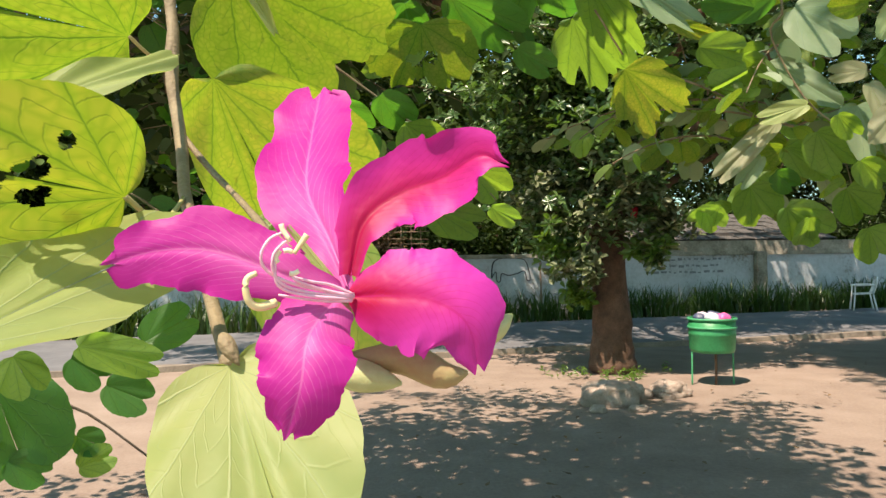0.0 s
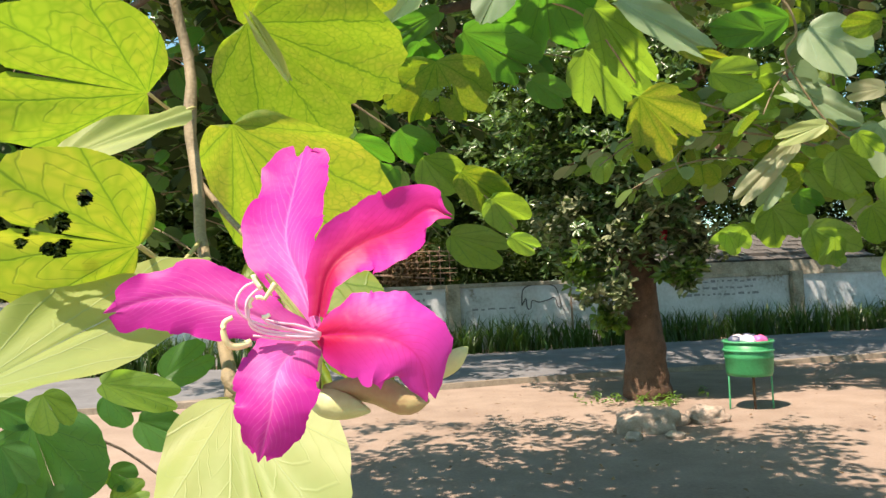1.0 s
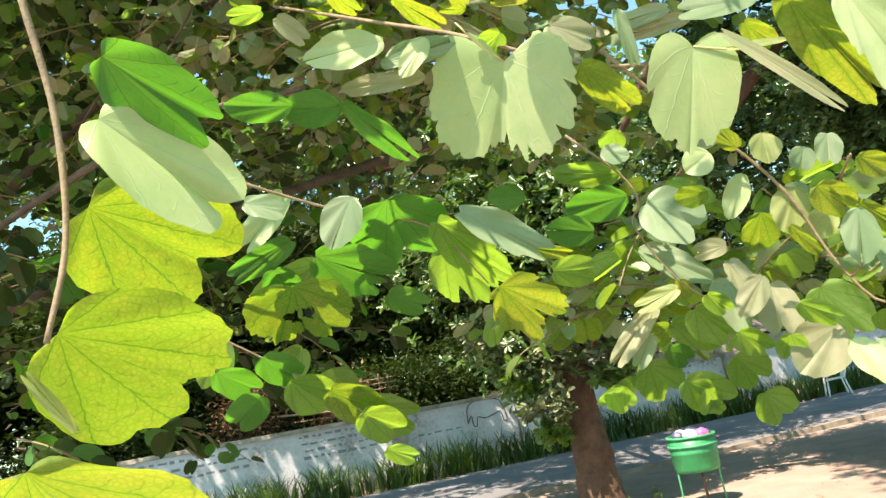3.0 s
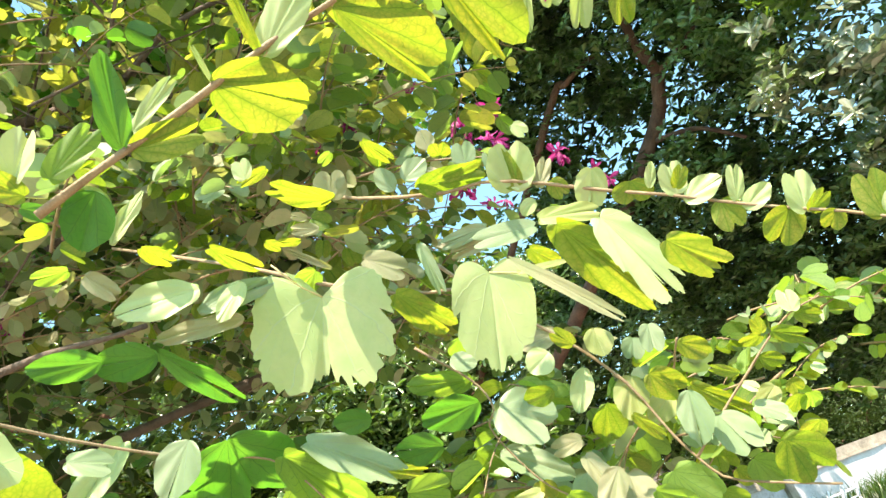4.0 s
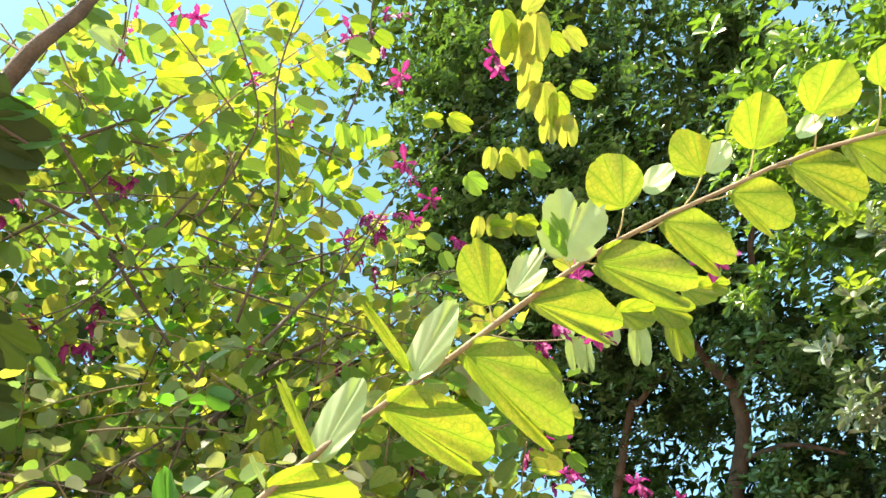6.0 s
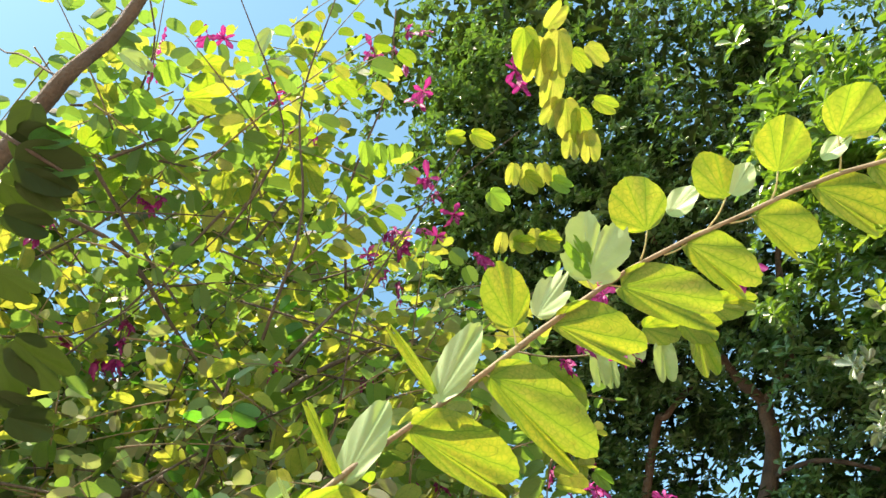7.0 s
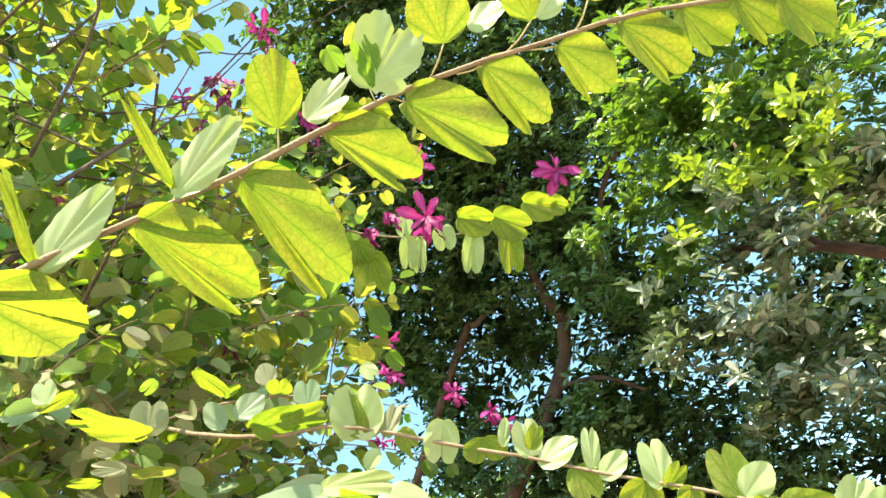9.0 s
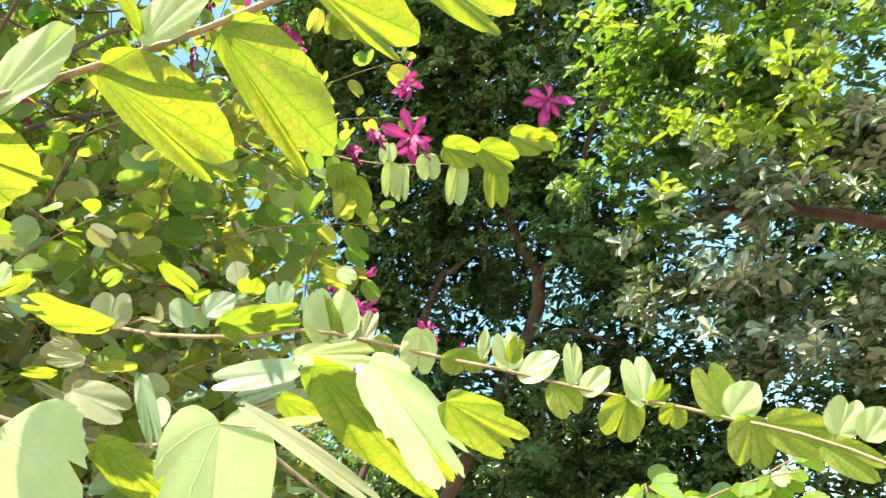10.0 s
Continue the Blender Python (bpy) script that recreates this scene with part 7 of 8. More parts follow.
def hanging_spray():
    """Large soft leaves that hang close by on a side twig."""
    b = branch("hanging_twig", "hanging twig with large soft pale green leaves", [([(-0.116, 0.421, 2.044), (-0.102, 0.433, 1.948), (-0.099, 0.431, 1.859), (-0.104, 0.409, 1.788)], 0.003, 0.0018)])
    orchid_leaf(b, (-0.056, 0.407, 1.972), (0.007, 0.433, 1.916), (-0.200, -0.656, -0.610), 0.75, 15, mat=LEAF_DEEP, seed=680, nk=22, nr=10)
    orchid_leaf(b, (-0.067, 0.420, 1.934), (0.009, 0.452, 1.862), (0.078, -1.061, 0.490), 0.7, 15, mat=LEAF_PALE, seed=681, nk=22, nr=10)
    return b


hanging_spray()


# ---- the flowering twig in front ----
def flower_twig():
    """The upright twig with the large leaves round the blossom."""
    b = branch("flowering_twig", "upright brown twig with large sunlit leaves round the blossom",
               [([(-0.1714, 0.4163, 1.9142), (-0.1823, 0.4250, 1.8401), (-0.1853, 0.4170, 1.7855), (-0.1818, 0.4219, 1.7516), (-0.1726, 0.4155, 1.7170), (-0.1658, 0.3952, 1.6807), (-0.1535, 0.3738, 1.6503), (-0.1420, 0.3493, 1.6284), (-0.1309, 0.3235, 1.6077), (-0.1071, 0.2801, 1.5731), (-0.0891, 0.2430, 1.5565), (-0.0740, 0.2050, 1.5513)], 0.0042, 0.0022),
                ([(-0.1482, 0.3666, 1.6413), (-0.1269, 0.3452, 1.6216), (-0.1034, 0.3126, 1.6045), (-0.0676, 0.2304, 1.5849), (-0.0421, 0.1646, 1.5718), (-0.0346, 0.1455, 1.5670), (-0.0337, 0.1419, 1.5617)], 0.0017, 0.0011)])
    orchid_leaf(b, (-0.1039, 0.2100, 1.5975), (-0.1349, 0.1819, 1.6035), (-0.0167, -0.9687, -0.6695), 1.5, 4, mat=LEAF_YELLOW, seed=700, bites=0.04, torn=((0, 0.05, 0.56, 0.07), (0, 0.02, 0.62, 0.05), (1, 0.085, 0.48, 0.06), (1, 0.10, 0.55, 0.045), (0, 0.235, 0.44, 0.05), (1, 0.09, 0.72, 0.035), (1, 0.02, 0.70, 0.025)), nk=96, nr=48, stem=(-0.1312, 0.3234, 1.6077))
    orchid_leaf(b, (-0.1585, 0.3305, 1.6808), (-0.2029, 0.2681, 1.6767), (0.0331, -0.9656, -0.6715), 1.2, 5, mat=LEAF_LIME, seed=712, second=0.85, nk=30, nr=14, stem=(-0.1656, 0.4033, 1.6927))
    orchid_leaf(b, (-0.1629, 0.2581, 1.6336), (-0.1233, 0.2997, 1.6658), (0.1911, -1.0257, 0.6414), 0.36, 8, mat=LEAF_CREAM, seed=709, shape=LONE)
    orchid_leaf(b, (-0.1277, 0.1672, 1.5597), (-0.0872, 0.2338, 1.5956), (0.1933, -1.0282, 0.6913), 0.5, 6, mat=LEAF_CREAM, seed=716, nk=40, nr=16, shape=LONE)
    orchid_leaf(b, (-0.1495, 0.2693, 1.5490), (-0.1271, 0.2905, 1.5392), (0.0826, -1.0219, 0.4460), 0.5, 10, mat=LEAF, seed=717)
    orchid_leaf(b, (-0.1380, 0.2976, 1.5471), (-0.1209, 0.3062, 1.5582), (0.0737, -1.0118, 0.2464), 0.9, 15, mat=LEAF_DEEP, seed=718)
    orchid_leaf(b, (-0.1774, 0.2754, 1.5450), (-0.1703, 0.2776, 1.5301), (0.0737, -1.0118, 0.2464), 1.2, 15, mat=LEAF, seed=719)
    orchid_leaf(b, (-0.0705, 0.1957, 1.5527), (-0.0476, 0.1620, 1.5186), (0.0958, -1.0370, 0.7453), 0.94, 8, mat=LEAF_CREAM, seed=725, nk=30, nr=12)
    orchid_leaf(b, (-0.1911, 0.5349, 1.7137), (-0.1684, 0.6850, 1.5981), (0.1376, -0.9419, -0.5949), 0.5, 14, mat=LEAF_YELLOW, seed=720, second=2.3, nk=34, nr=14)
    orchid_leaf(b, (-0.1056, 0.3350, 1.5962), (-0.0594, 0.3001, 1.5361), (0.2818, -1.0315, 0.4461), 0.5, 10, mat=LEAF_YELLOW, seed=723, second=2.0, nk=34, nr=14)
    orchid_leaf(b, (-0.2115, 0.6362, 1.8336), (-0.1117, 0.7429, 1.7588), (0.1334, -0.9328, -0.6944), 1.2, 8, mat=LEAF_LIME, seed=721, bites=0.08, nk=34, nr=14)
    orchid_leaf(b, (-0.257, 0.818, 2.016), (-0.145, 0.959, 1.936), (0.1334, -0.9328, -0.6944), 1.1, 8, mat=LEAF_LIME, seed=724, nk=34, nr=14)
    orchid_leaf(b, (-0.1375, 0.5060, 1.7377), (-0.1599, 0.4818, 1.7827), (0.3709, -1.0024, 0.1937), 0.2, 20, mat=LEAF_CREAM, seed=722)
    orchid_leaf(b, (-0.0588, 0.1912, 1.5860), (-0.0563, 0.1919, 1.5890), (0.3729, -0.9930, 0.2341), 0.6, 20, mat=LEAF, seed=726)
    # Low leaves lit here; the deep green puts their shade into the colour.
    orchid_leaf(b, (-0.6039, 0.9056, 1.4255), (-0.5627, 0.9051, 1.3103), (0.0677, -0.9122, 0.2517), 1.5, 15, mat=LEAF_DEEP, seed=740)
    orchid_leaf(b, (-0.4913, 0.9694, 1.4123), (-0.4385, 0.9891, 1.3834), (0.0677, -0.9122, 0.2517), 1.0, 15, mat=LEAF_DEEP, seed=741)
    orchid_leaf(b, (-0.5309, 0.9542, 1.4510), (-0.4915, 0.9702, 1.4177), (0.0677, -0.9122, 0.2517), 1.1, 15, mat=LEAF_DEEP, seed=742)
    orchid_leaf(b, (-0.5180, 0.9422, 1.3503), (-0.4887, 0.9536, 1.3337), (0.0677, -0.9122, 0.2517), 1.2, 15, mat=LEAF_DEEP, seed=743)
    orchid_leaf(b, (-0.5111, 0.9355, 1.3109), (-0.4739, 0.9586, 1.3244), (0.0677, -0.9122, 0.2517), 1.0, 15, mat=LEAF, seed=744)
    orchid_leaf(b, (-0.5542, 0.9166, 1.3321), (-0.5231, 0.9418, 1.3603), (0.0677, -0.9122, 0.2517), 1.0, 15, mat=LEAF, seed=745)
    orchid_leaf(b, (-0.6302, 0.8827, 1.4006), (-0.6038, 0.8872, 1.3417), (0.0677, -0.9122, 0.2517), 1.2, 15, mat=LEAF_DEEP, seed=746)
    orchid_leaf(b, (-0.6391, 0.8851, 1.4506), (-0.6013, 0.9076, 1.4272), (0.0677, -0.9122, 0.2517), 0.9, 15, mat=LEAF_DEEP, seed=747)
    orchid_leaf(b, (-0.5815, 0.8990, 1.3306), (-0.5398, 0.9177, 1.3059), (0.0677, -0.9122, 0.2517), 1.0, 15, mat=LEAF_DEEP, seed=748)
    under(b, "twig", tube("twig", [(-0.6008, 0.9067, 1.4200), (-0.5578, 0.9308, 1.4028), (-0.5080, 0.9539, 1.3775), (-0.4350, 0.9740, 1.3130)], 0.0026, 0.0016, TWIG_DARK, 10, 5))
    return b


flower_twig()


def petal_mesh(points, face, profile, arch, ruffle, mat, seed, nu=25, nv=48, cup=0.15):
    """A petal along a bent midline, with a narrow foot, a keel and a ruffled rim."""
    rng = np.random.default_rng(seed)
    mid = smooth_line(points, nv)
    length = float(np.linalg.norm(np.diff(mid, axis=0), axis=1).sum())
    ahead = np.gradient(mid, axis=0)
    ahead /= np.linalg.norm(ahead, axis=1, keepdims=True)
    across = np.cross(ahead, np.asarray(face, float))
    across /= np.linalg.norm(across, axis=1, keepdims=True)
    out = np.cross(across, ahead)
    ph = rng.uniform(0, 6.28, 4)
    ragged = rng.normal(0, 1, (2, nv))
    soft = smooth_line([(a, b, 0) for a, b in profile], 60)
    wide_at, wide = soft[:, 0], soft[:, 1]
    verts, uvs, faces = [], [], []
    for j in range(nv):
        f = j / (nv - 1)
        w = float(np.interp(f, wide_at, wide)) * (1 + 0.03 * math.sin(f * 9 + ph[3]))
        for i in range(nu):
            u = 2 * i / (nu - 1) - 1
            rim = abs(u) ** 3
            s = w * u * (1 + 0.05 * rim * math.sin(f * 23 + ph[0] + u) + 0.022 * rim * ragged[int(u > 0), j])
            lift = arch * math.sin(math.pi * f * 0.9) + cup * w * u * u - 0.014 * math.exp(-((u / 0.10) ** 2)) * (1 - 0.6 * f) + 0.012 * math.sin(f * 8 + ph[2]) * u
            lift += ruffle * rim * (math.sin(f * 17 + ph[1] + 2 * u) + 0.6 * math.sin(f * 31 + ph[2]))
            slip = 0.018 * rim * math.sin(f * 40 + ph[3]) + 0.03 * math.sin(u * 5 + ph[2]) * f**4
            verts.append(mid[j] + length * (across[j] * s + ahead[j] * slip + out[j] * lift))
            uvs.append((i / (nu - 1), f))
    for j in range(nv - 1):
        for i in range(nu - 1):
            a = j * nu + i
            faces.append((a, a + 1, a + nu + 1, a + nu))
    return mesh_of("petal", verts, faces, mat, uvs)


# half widths along a petal, from its foot to its end
TOP = [(0, 0.025), (0.2, 0.058), (0.42, 0.138), (0.6, 0.148), (0.76, 0.135), (0.9, 0.128), (0.97, 0.105), (1, 0.05)]
STANDARD = [(0, 0.04), (0.22, 0.13), (0.45, 0.20), (0.65, 0.185), (0.82, 0.12), (0.93, 0.045), (1, 0.01)]
BROAD = [(0, 0.07), (0.2, 0.26), (0.45, 0.32), (0.7, 0.27), (0.88, 0.15), (1, 0.05)]
LOWER = [(0, 0.14), (0.2, 0.25), (0.5, 0.275), (0.75, 0.225), (0.92, 0.14), (1, 0.05)]
WING = [(0, 0.05), (0.2, 0.10), (0.48, 0.185), (0.7, 0.15), (0.85, 0.125), (0.95, 0.09), (1, 0.02)]
SMALL = [(0, 0.04), (0.3, 0.10), (0.6, 0.19), (0.85, 0.15), (1, 0.04)]
NARROW = [(0, 0.04), (0.3, 0.09), (0.6, 0.14), (0.85, 0.09), (1, 0.02)]


def near_flower():
    heart = (-0.0289, 0.1267, 1.5737)
    b = thing("blossom", "large magenta-pink orchid tree blossom with five ruffled petals", "flower", at=heart)
    for k, (line, face, profile, arch, ruffle, mat, cup) in enumerate([
            ([(-0.0294, 0.1277, 1.5740), (-0.0333, 0.1341, 1.5821), (-0.0392, 0.1445, 1.5922), (-0.0411, 0.1583, 1.6041), (-0.0413, 0.1679, 1.6150)], (-0.0370, -1.0055, 0.0011), TOP, 0.02, 0.010, PETAL, 0.12),
            ([(-0.0293, 0.1278, 1.5769), (-0.0273, 0.1304, 1.5852), (-0.0216, 0.1323, 1.5899), (-0.0143, 0.1302, 1.5923), (-0.0086, 0.1274, 1.5952), (-0.0049, 0.1258, 1.5939)], (-0.2276, -1.0281, 0.2088), STANDARD, 0.02, 0.012, PETAL_DEEP, 0.25),
            ([(-0.0294, 0.1266, 1.5735), (-0.0229, 0.1250, 1.5736), (-0.0163, 0.1240, 1.5728), (-0.0111, 0.1234, 1.5694), (-0.0093, 0.1247, 1.5623)], (0.1735, -1.0056, 0.2423), BROAD, 0.03, 0.010, PETAL_MIX, -0.22),
            ([(-0.0313, 0.1261, 1.5732), (-0.0339, 0.1187, 1.5684), (-0.0345, 0.1154, 1.5615), (-0.0369, 0.1164, 1.5544)], (0.0649, -1.0018, 0.0469), LOWER, 0.03, 0.010, PETAL, -0.15),
            ([(-0.0306, 0.1263, 1.5733), (-0.0389, 0.1261, 1.5768), (-0.0499, 0.1265, 1.5808), (-0.0586, 0.1259, 1.5811), (-0.0662, 0.1242, 1.5791)], (0.0693, -1.0068, 0.1467), WING, 0.02, 0.010, PETAL, -0.12)]):
        under(b, "petal", petal_mesh(line, face, profile, arch, ruffle, mat, 60 + k, cup=cup), {1: "deep crimson-magenta standard petal", 2: "petal flushed crimson at its throat"}.get(k, ""))
    for k, pts in enumerate([
            [(-0.0284, 0.1258, 1.5737), (-0.0341, 0.1218, 1.5751), (-0.0375, 0.1187, 1.5764), (-0.0398, 0.1169, 1.5782), (-0.0402, 0.1163, 1.5803), (-0.0391, 0.1167, 1.5824), (-0.0373, 0.1173, 1.5834)],
            [(-0.0284, 0.1258, 1.5735), (-0.0341, 0.1218, 1.5744), (-0.0375, 0.1187, 1.5757), (-0.0387, 0.1173, 1.5777), (-0.0386, 0.1169, 1.5801), (-0.0374, 0.1173, 1.5817), (-0.0366, 0.1175, 1.5822)],
            [(-0.0287, 0.1257, 1.5732), (-0.0332, 0.1220, 1.5738), (-0.0368, 0.1194, 1.5747), (-0.0384, 0.1179, 1.5761), (-0.0385, 0.1174, 1.5786), (-0.0384, 0.1174, 1.5798)],
            [(-0.0285, 0.1258, 1.5735), (-0.0332, 0.1221, 1.5751), (-0.0357, 0.1198, 1.5762), (-0.0364, 0.1191, 1.5770)],
            [(-0.0287, 0.1257, 1.5729), (-0.0326, 0.1232, 1.5731), (-0.0358, 0.1207, 1.5737), (-0.0385, 0.1193, 1.5743)],
            [(-0.0285, 0.1258, 1.5739), (-0.0316, 0.1236, 1.5755), (-0.0340, 0.1214, 1.5761), (-0.0365, 0.1201, 1.5769)]]):
        st = under(b, "stamen", tube("stamen", pts, 0.00029, 0.00022, FILAMENT, 20, 6))
        if k < 4:
            tip = under(st, "anther", tube("anther", [[(-0.0375, 0.1172, 1.5846), (-0.0372, 0.1173, 1.5836), (-0.0362, 0.1173, 1.5821)], [(-0.0372, 0.1173, 1.5807), (-0.0366, 0.1175, 1.5808), (-0.0360, 0.1177, 1.5805)], [(-0.0378, 0.1176, 1.5808), (-0.0384, 0.1174, 1.5798), (-0.0381, 0.1175, 1.5790)], [(-0.0368, 0.1190, 1.5774), (-0.0362, 0.1192, 1.5774), (-0.0355, 0.1194, 1.5778)]][k], 0.00042, 0.0004, ANTHER, 6, 6))
            tip.location = (0, 0, 0)
    under(b, "pistil", tube("pistil", [(-0.0338, 0.1173, 1.5830), (-0.0346, 0.1171, 1.5818), (-0.0356, 0.1168, 1.5803)], 0.0005, 0.0003, STIGMA, 8, 7), "pale short pistil")
    under(b, "style", tube("style", [(-0.0389, 0.1191, 1.5732), (-0.0408, 0.1174, 1.5727), (-0.0419, 0.1164, 1.5734), (-0.0423, 0.1159, 1.5753), (-0.0421, 0.1160, 1.5769), (-0.0409, 0.1165, 1.5776)], 0.0007, 0.0004, STIGMA, 20, 7), "curved cream style")
    under(b, "calyx", tube("calyx", [(-0.0303, 0.1314, 1.5720), (-0.0321, 0.1367, 1.5668), (-0.0338, 0.1408, 1.5611)], 0.0012, 0.0010, CALYX, 10, 8))
    under(b, "sepal", leaf_mesh((-0.0313, 0.1293, 1.5746), (-0.0408, 0.1329, 1.5859), (0.3685, -0.9880, 0.1344), 0.09, 10, LEAF_CREAM, nk=8, nr=4))
    return b


near_flower()


def bud(label, pts, r, mat):
    """A closed bud: swollen in its middle, pointed at its end."""
    line = smooth_line(pts, 12)
    verts, faces = tube_arrays(pts, r, r, 12, 9)
    verts = verts.copy()
    for i in range(12):
        f = i / 11
        s = max(0.06, math.sin(math.pi * min(1, 0.12 + 0.86 * f)) ** 0.8)
        verts[i * 9:(i + 1) * 9] = line[i] + (verts[i * 9:(i + 1) * 9] - line[i]) * s
    return tagged(new("flower_bud", mesh_of("flower_bud", verts, faces, mat)), label, "bud", "buds by the blossom")


bud("pale green closed flower bud below the blossom", [(-0.0346, 0.1405, 1.5603), (-0.0294, 0.1395, 1.5591), (-0.0222, 0.1386, 1.5577)], 0.0030, CALYX)
bud("reddish-green opening flower bud below the blossom", [(-0.0319, 0.1423, 1.5614), (-0.0220, 0.1413, 1.5617), (-0.0152, 0.1398, 1.5590), (-0.0107, 0.1394, 1.5594)], 0.0030, CALYX_RED)
bud("small pale bud tip beside the blossom", [(-0.0101, 0.1410, 1.5636), (-0.0060, 0.1406, 1.5666), (-0.0028, 0.1400, 1.5693)], 0.0021, CALYX)
bud("dried brown flower remnant on the twig", [(-0.0727, 0.1959, 1.5606), (-0.0705, 0.1943, 1.5576), (-0.0673, 0.1927, 1.5531)], 0.0022, TWIG)


def blossom_twig():
    """The farther flowering twig with small yellowed and hanging grey-green leaves."""
    b = branch("blossom_twig", "thin twig with yellowed and hanging grey-green leaves below blossoms",
               [([(0.977, 1.659, 3.550), (1.091, 1.632, 3.458), (1.243, 1.584, 3.384), (1.408, 1.510, 3.321), (1.572, 1.428, 3.272), (1.719, 1.317, 3.272)], 0.004, 0.0018),
                ([(1.005, 1.789, 3.562), (1.083, 1.886, 3.433), (1.156, 2.030, 3.311), (1.248, 2.126, 3.221)], 0.003, 0.0015)])
    orchid_leaf(b, (1.379, 1.478, 3.367), (1.480, 1.445, 3.297), (-0.399, -0.385, -0.795), 1, 25, mat=LEAF_YELLOW, seed=800)
    orchid_leaf(b, (1.489, 1.438, 3.327), (1.586, 1.420, 3.236), (-0.399, -0.385, -0.795), 1, 25, mat=LEAF_YELLOW, seed=801)
    orchid_leaf(b, (1.575, 1.370, 3.319), (1.660, 1.336, 3.246), (-0.399, -0.385, -0.795), 1, 25, mat=LEAF_YELLOW, seed=802)
    orchid_leaf(b, (1.638, 1.338, 3.294), (1.690, 1.321, 3.232), (-0.399, -0.385, -0.795), 1, 25, mat=LEAF_YELLOW, seed=803)
    orchid_leaf(b, (1.218, 1.574, 3.377), (1.213, 1.642, 3.285), (-0.118, -1.203, -0.037), 0.7, 30, mat=LEAF_PALE, seed=804)
    orchid_leaf(b, (1.262, 1.567, 3.359), (1.248, 1.642, 3.265), (-0.657, -1.006, 0.138), 0.6, 30, mat=LEAF_PALE, seed=805)
    orchid_leaf(b, (1.329, 1.517, 3.365), (1.333, 1.563, 3.290), (-0.387, -1.105, 0.050), 1.1, 30, mat=LEAF_PALE, seed=806)
    orchid_leaf(b, (1.425, 1.506, 3.312), (1.408, 1.596, 3.206), (-0.207, -1.170, -0.008), 0.7, 35, mat=LEAF_PALE, seed=807)
    orchid_leaf(b, (1.533, 1.462, 3.273), (1.535, 1.548, 3.155), (-0.397, -0.502, -0.658), 0.7, 30, mat=LEAF_YELLOW, seed=808)
    orchid_leaf(b, (1.215, 1.526, 3.422), (1.201, 1.564, 3.366), (-0.343, -1.036, 0.108), 1, 25, mat=LEAF_PALE, seed=809)
    orchid_leaf(b, (1.059, 1.618, 3.414), (1.072, 1.661, 3.338), (-0.398, -0.443, -0.726), 1.3, 20, mat=LEAF_YELLOW, seed=810)
    orchid_leaf(b, (1.095, 1.643, 3.374), (1.108, 1.723, 3.256), (-0.398, -0.443, -0.726), 1, 20, mat=LEAF_YELLOW, seed=811)
    orchid_leaf(b, (1.059, 1.944, 3.458), (0.992, 2.002, 3.372), (-0.398, -0.443, -0.726), 1, 20, mat=LEAF, seed=820)
    orchid_leaf(b, (1.157, 1.942, 3.415), (1.206, 1.947, 3.336), (-0.398, -0.443, -0.726), 0.8, 20, mat=LEAF_YELLOW, seed=821)
    orchid_leaf(b, (1.166, 1.988, 3.357), (1.224, 1.982, 3.283), (-0.398, -0.443, -0.726), 0.8, 20, mat=LEAF, seed=822)
    orchid_leaf(b, (1.088, 2.006, 3.374), (1.030, 2.034, 3.318), (-0.398, -0.443, -0.726), 0.8, 20, mat=LEAF_YELLOW, seed=823)
    orchid_leaf(b, (1.185, 2.036, 3.288), (1.124, 2.076, 3.217), (-0.398, -0.443, -0.726), 0.8, 20, mat=LEAF_YELLOW, seed=824)
    orchid_leaf(b, (1.223, 2.052, 3.246), (1.259, 2.054, 3.167), (-0.398, -0.443, -0.726), 0.8, 20, mat=LEAF, seed=825)
    orchid_leaf(b, (0.940, 1.867, 3.581), (0.992, 1.927, 3.456), (-0.343, -1.036, 0.108), 1.1, 20, mat=LEAF_PALE, seed=826)
    orchid_leaf(b, (0.863, 1.952, 3.519), (0.934, 1.973, 3.428), (-0.398, -0.443, -0.726), 1, 20, mat=LEAF, seed=827)
    orchid_leaf(b, (0.920, 1.826, 3.626), (0.972, 1.839, 3.554), (-0.343, -1.036, 0.108), 1, 20, mat=LEAF_PALE, seed=828)
    orchid_leaf(b, (0.545, 0.966, 3.984), (0.543, 1.034, 3.926), (-0.218, -0.387, -0.803), 0.7, 25, mat=LEAF, seed=849)
    orchid_leaf(b, (0.592, 0.975, 3.972), (0.587, 1.038, 3.917), (-0.218, -0.387, -0.803), 0.7, 25, mat=LEAF, seed=850)
    orchid_leaf(b, (0.640, 0.979, 3.962), (0.633, 1.038, 3.909), (-0.218, -0.387, -0.803), 0.7, 25, mat=LEAF, seed=851)
    orchid_leaf(b, (0.682, 0.979, 3.953), (0.679, 1.032, 3.903), (-0.218, -0.387, -0.803), 0.7, 25, mat=LEAF, seed=852)
    orchid_leaf(b, (0.909, 0.944, 3.912), (0.975, 0.965, 3.855), (-0.241, -0.241, -0.907), 0.8, 25, mat=LEAF_YELLOW, seed=853)
    orchid_leaf(b, (0.823, 0.956, 3.931), (0.884, 0.944, 3.896), (-0.241, -0.241, -0.907), 0.9, 25, mat=LEAF_YELLOW, seed=854)
    orchid_leaf(b, (1.065, 1.062, 3.792), (1.107, 1.097, 3.727), (-0.241, -0.241, -0.907), 1, 25, mat=LEAF_YELLOW, seed=855)
    orchid_leaf(b, (1.154, 1.070, 3.748), (1.205, 1.086, 3.687), (-0.218, -0.387, -0.803), 0.8, 25, mat=LEAF, seed=856)
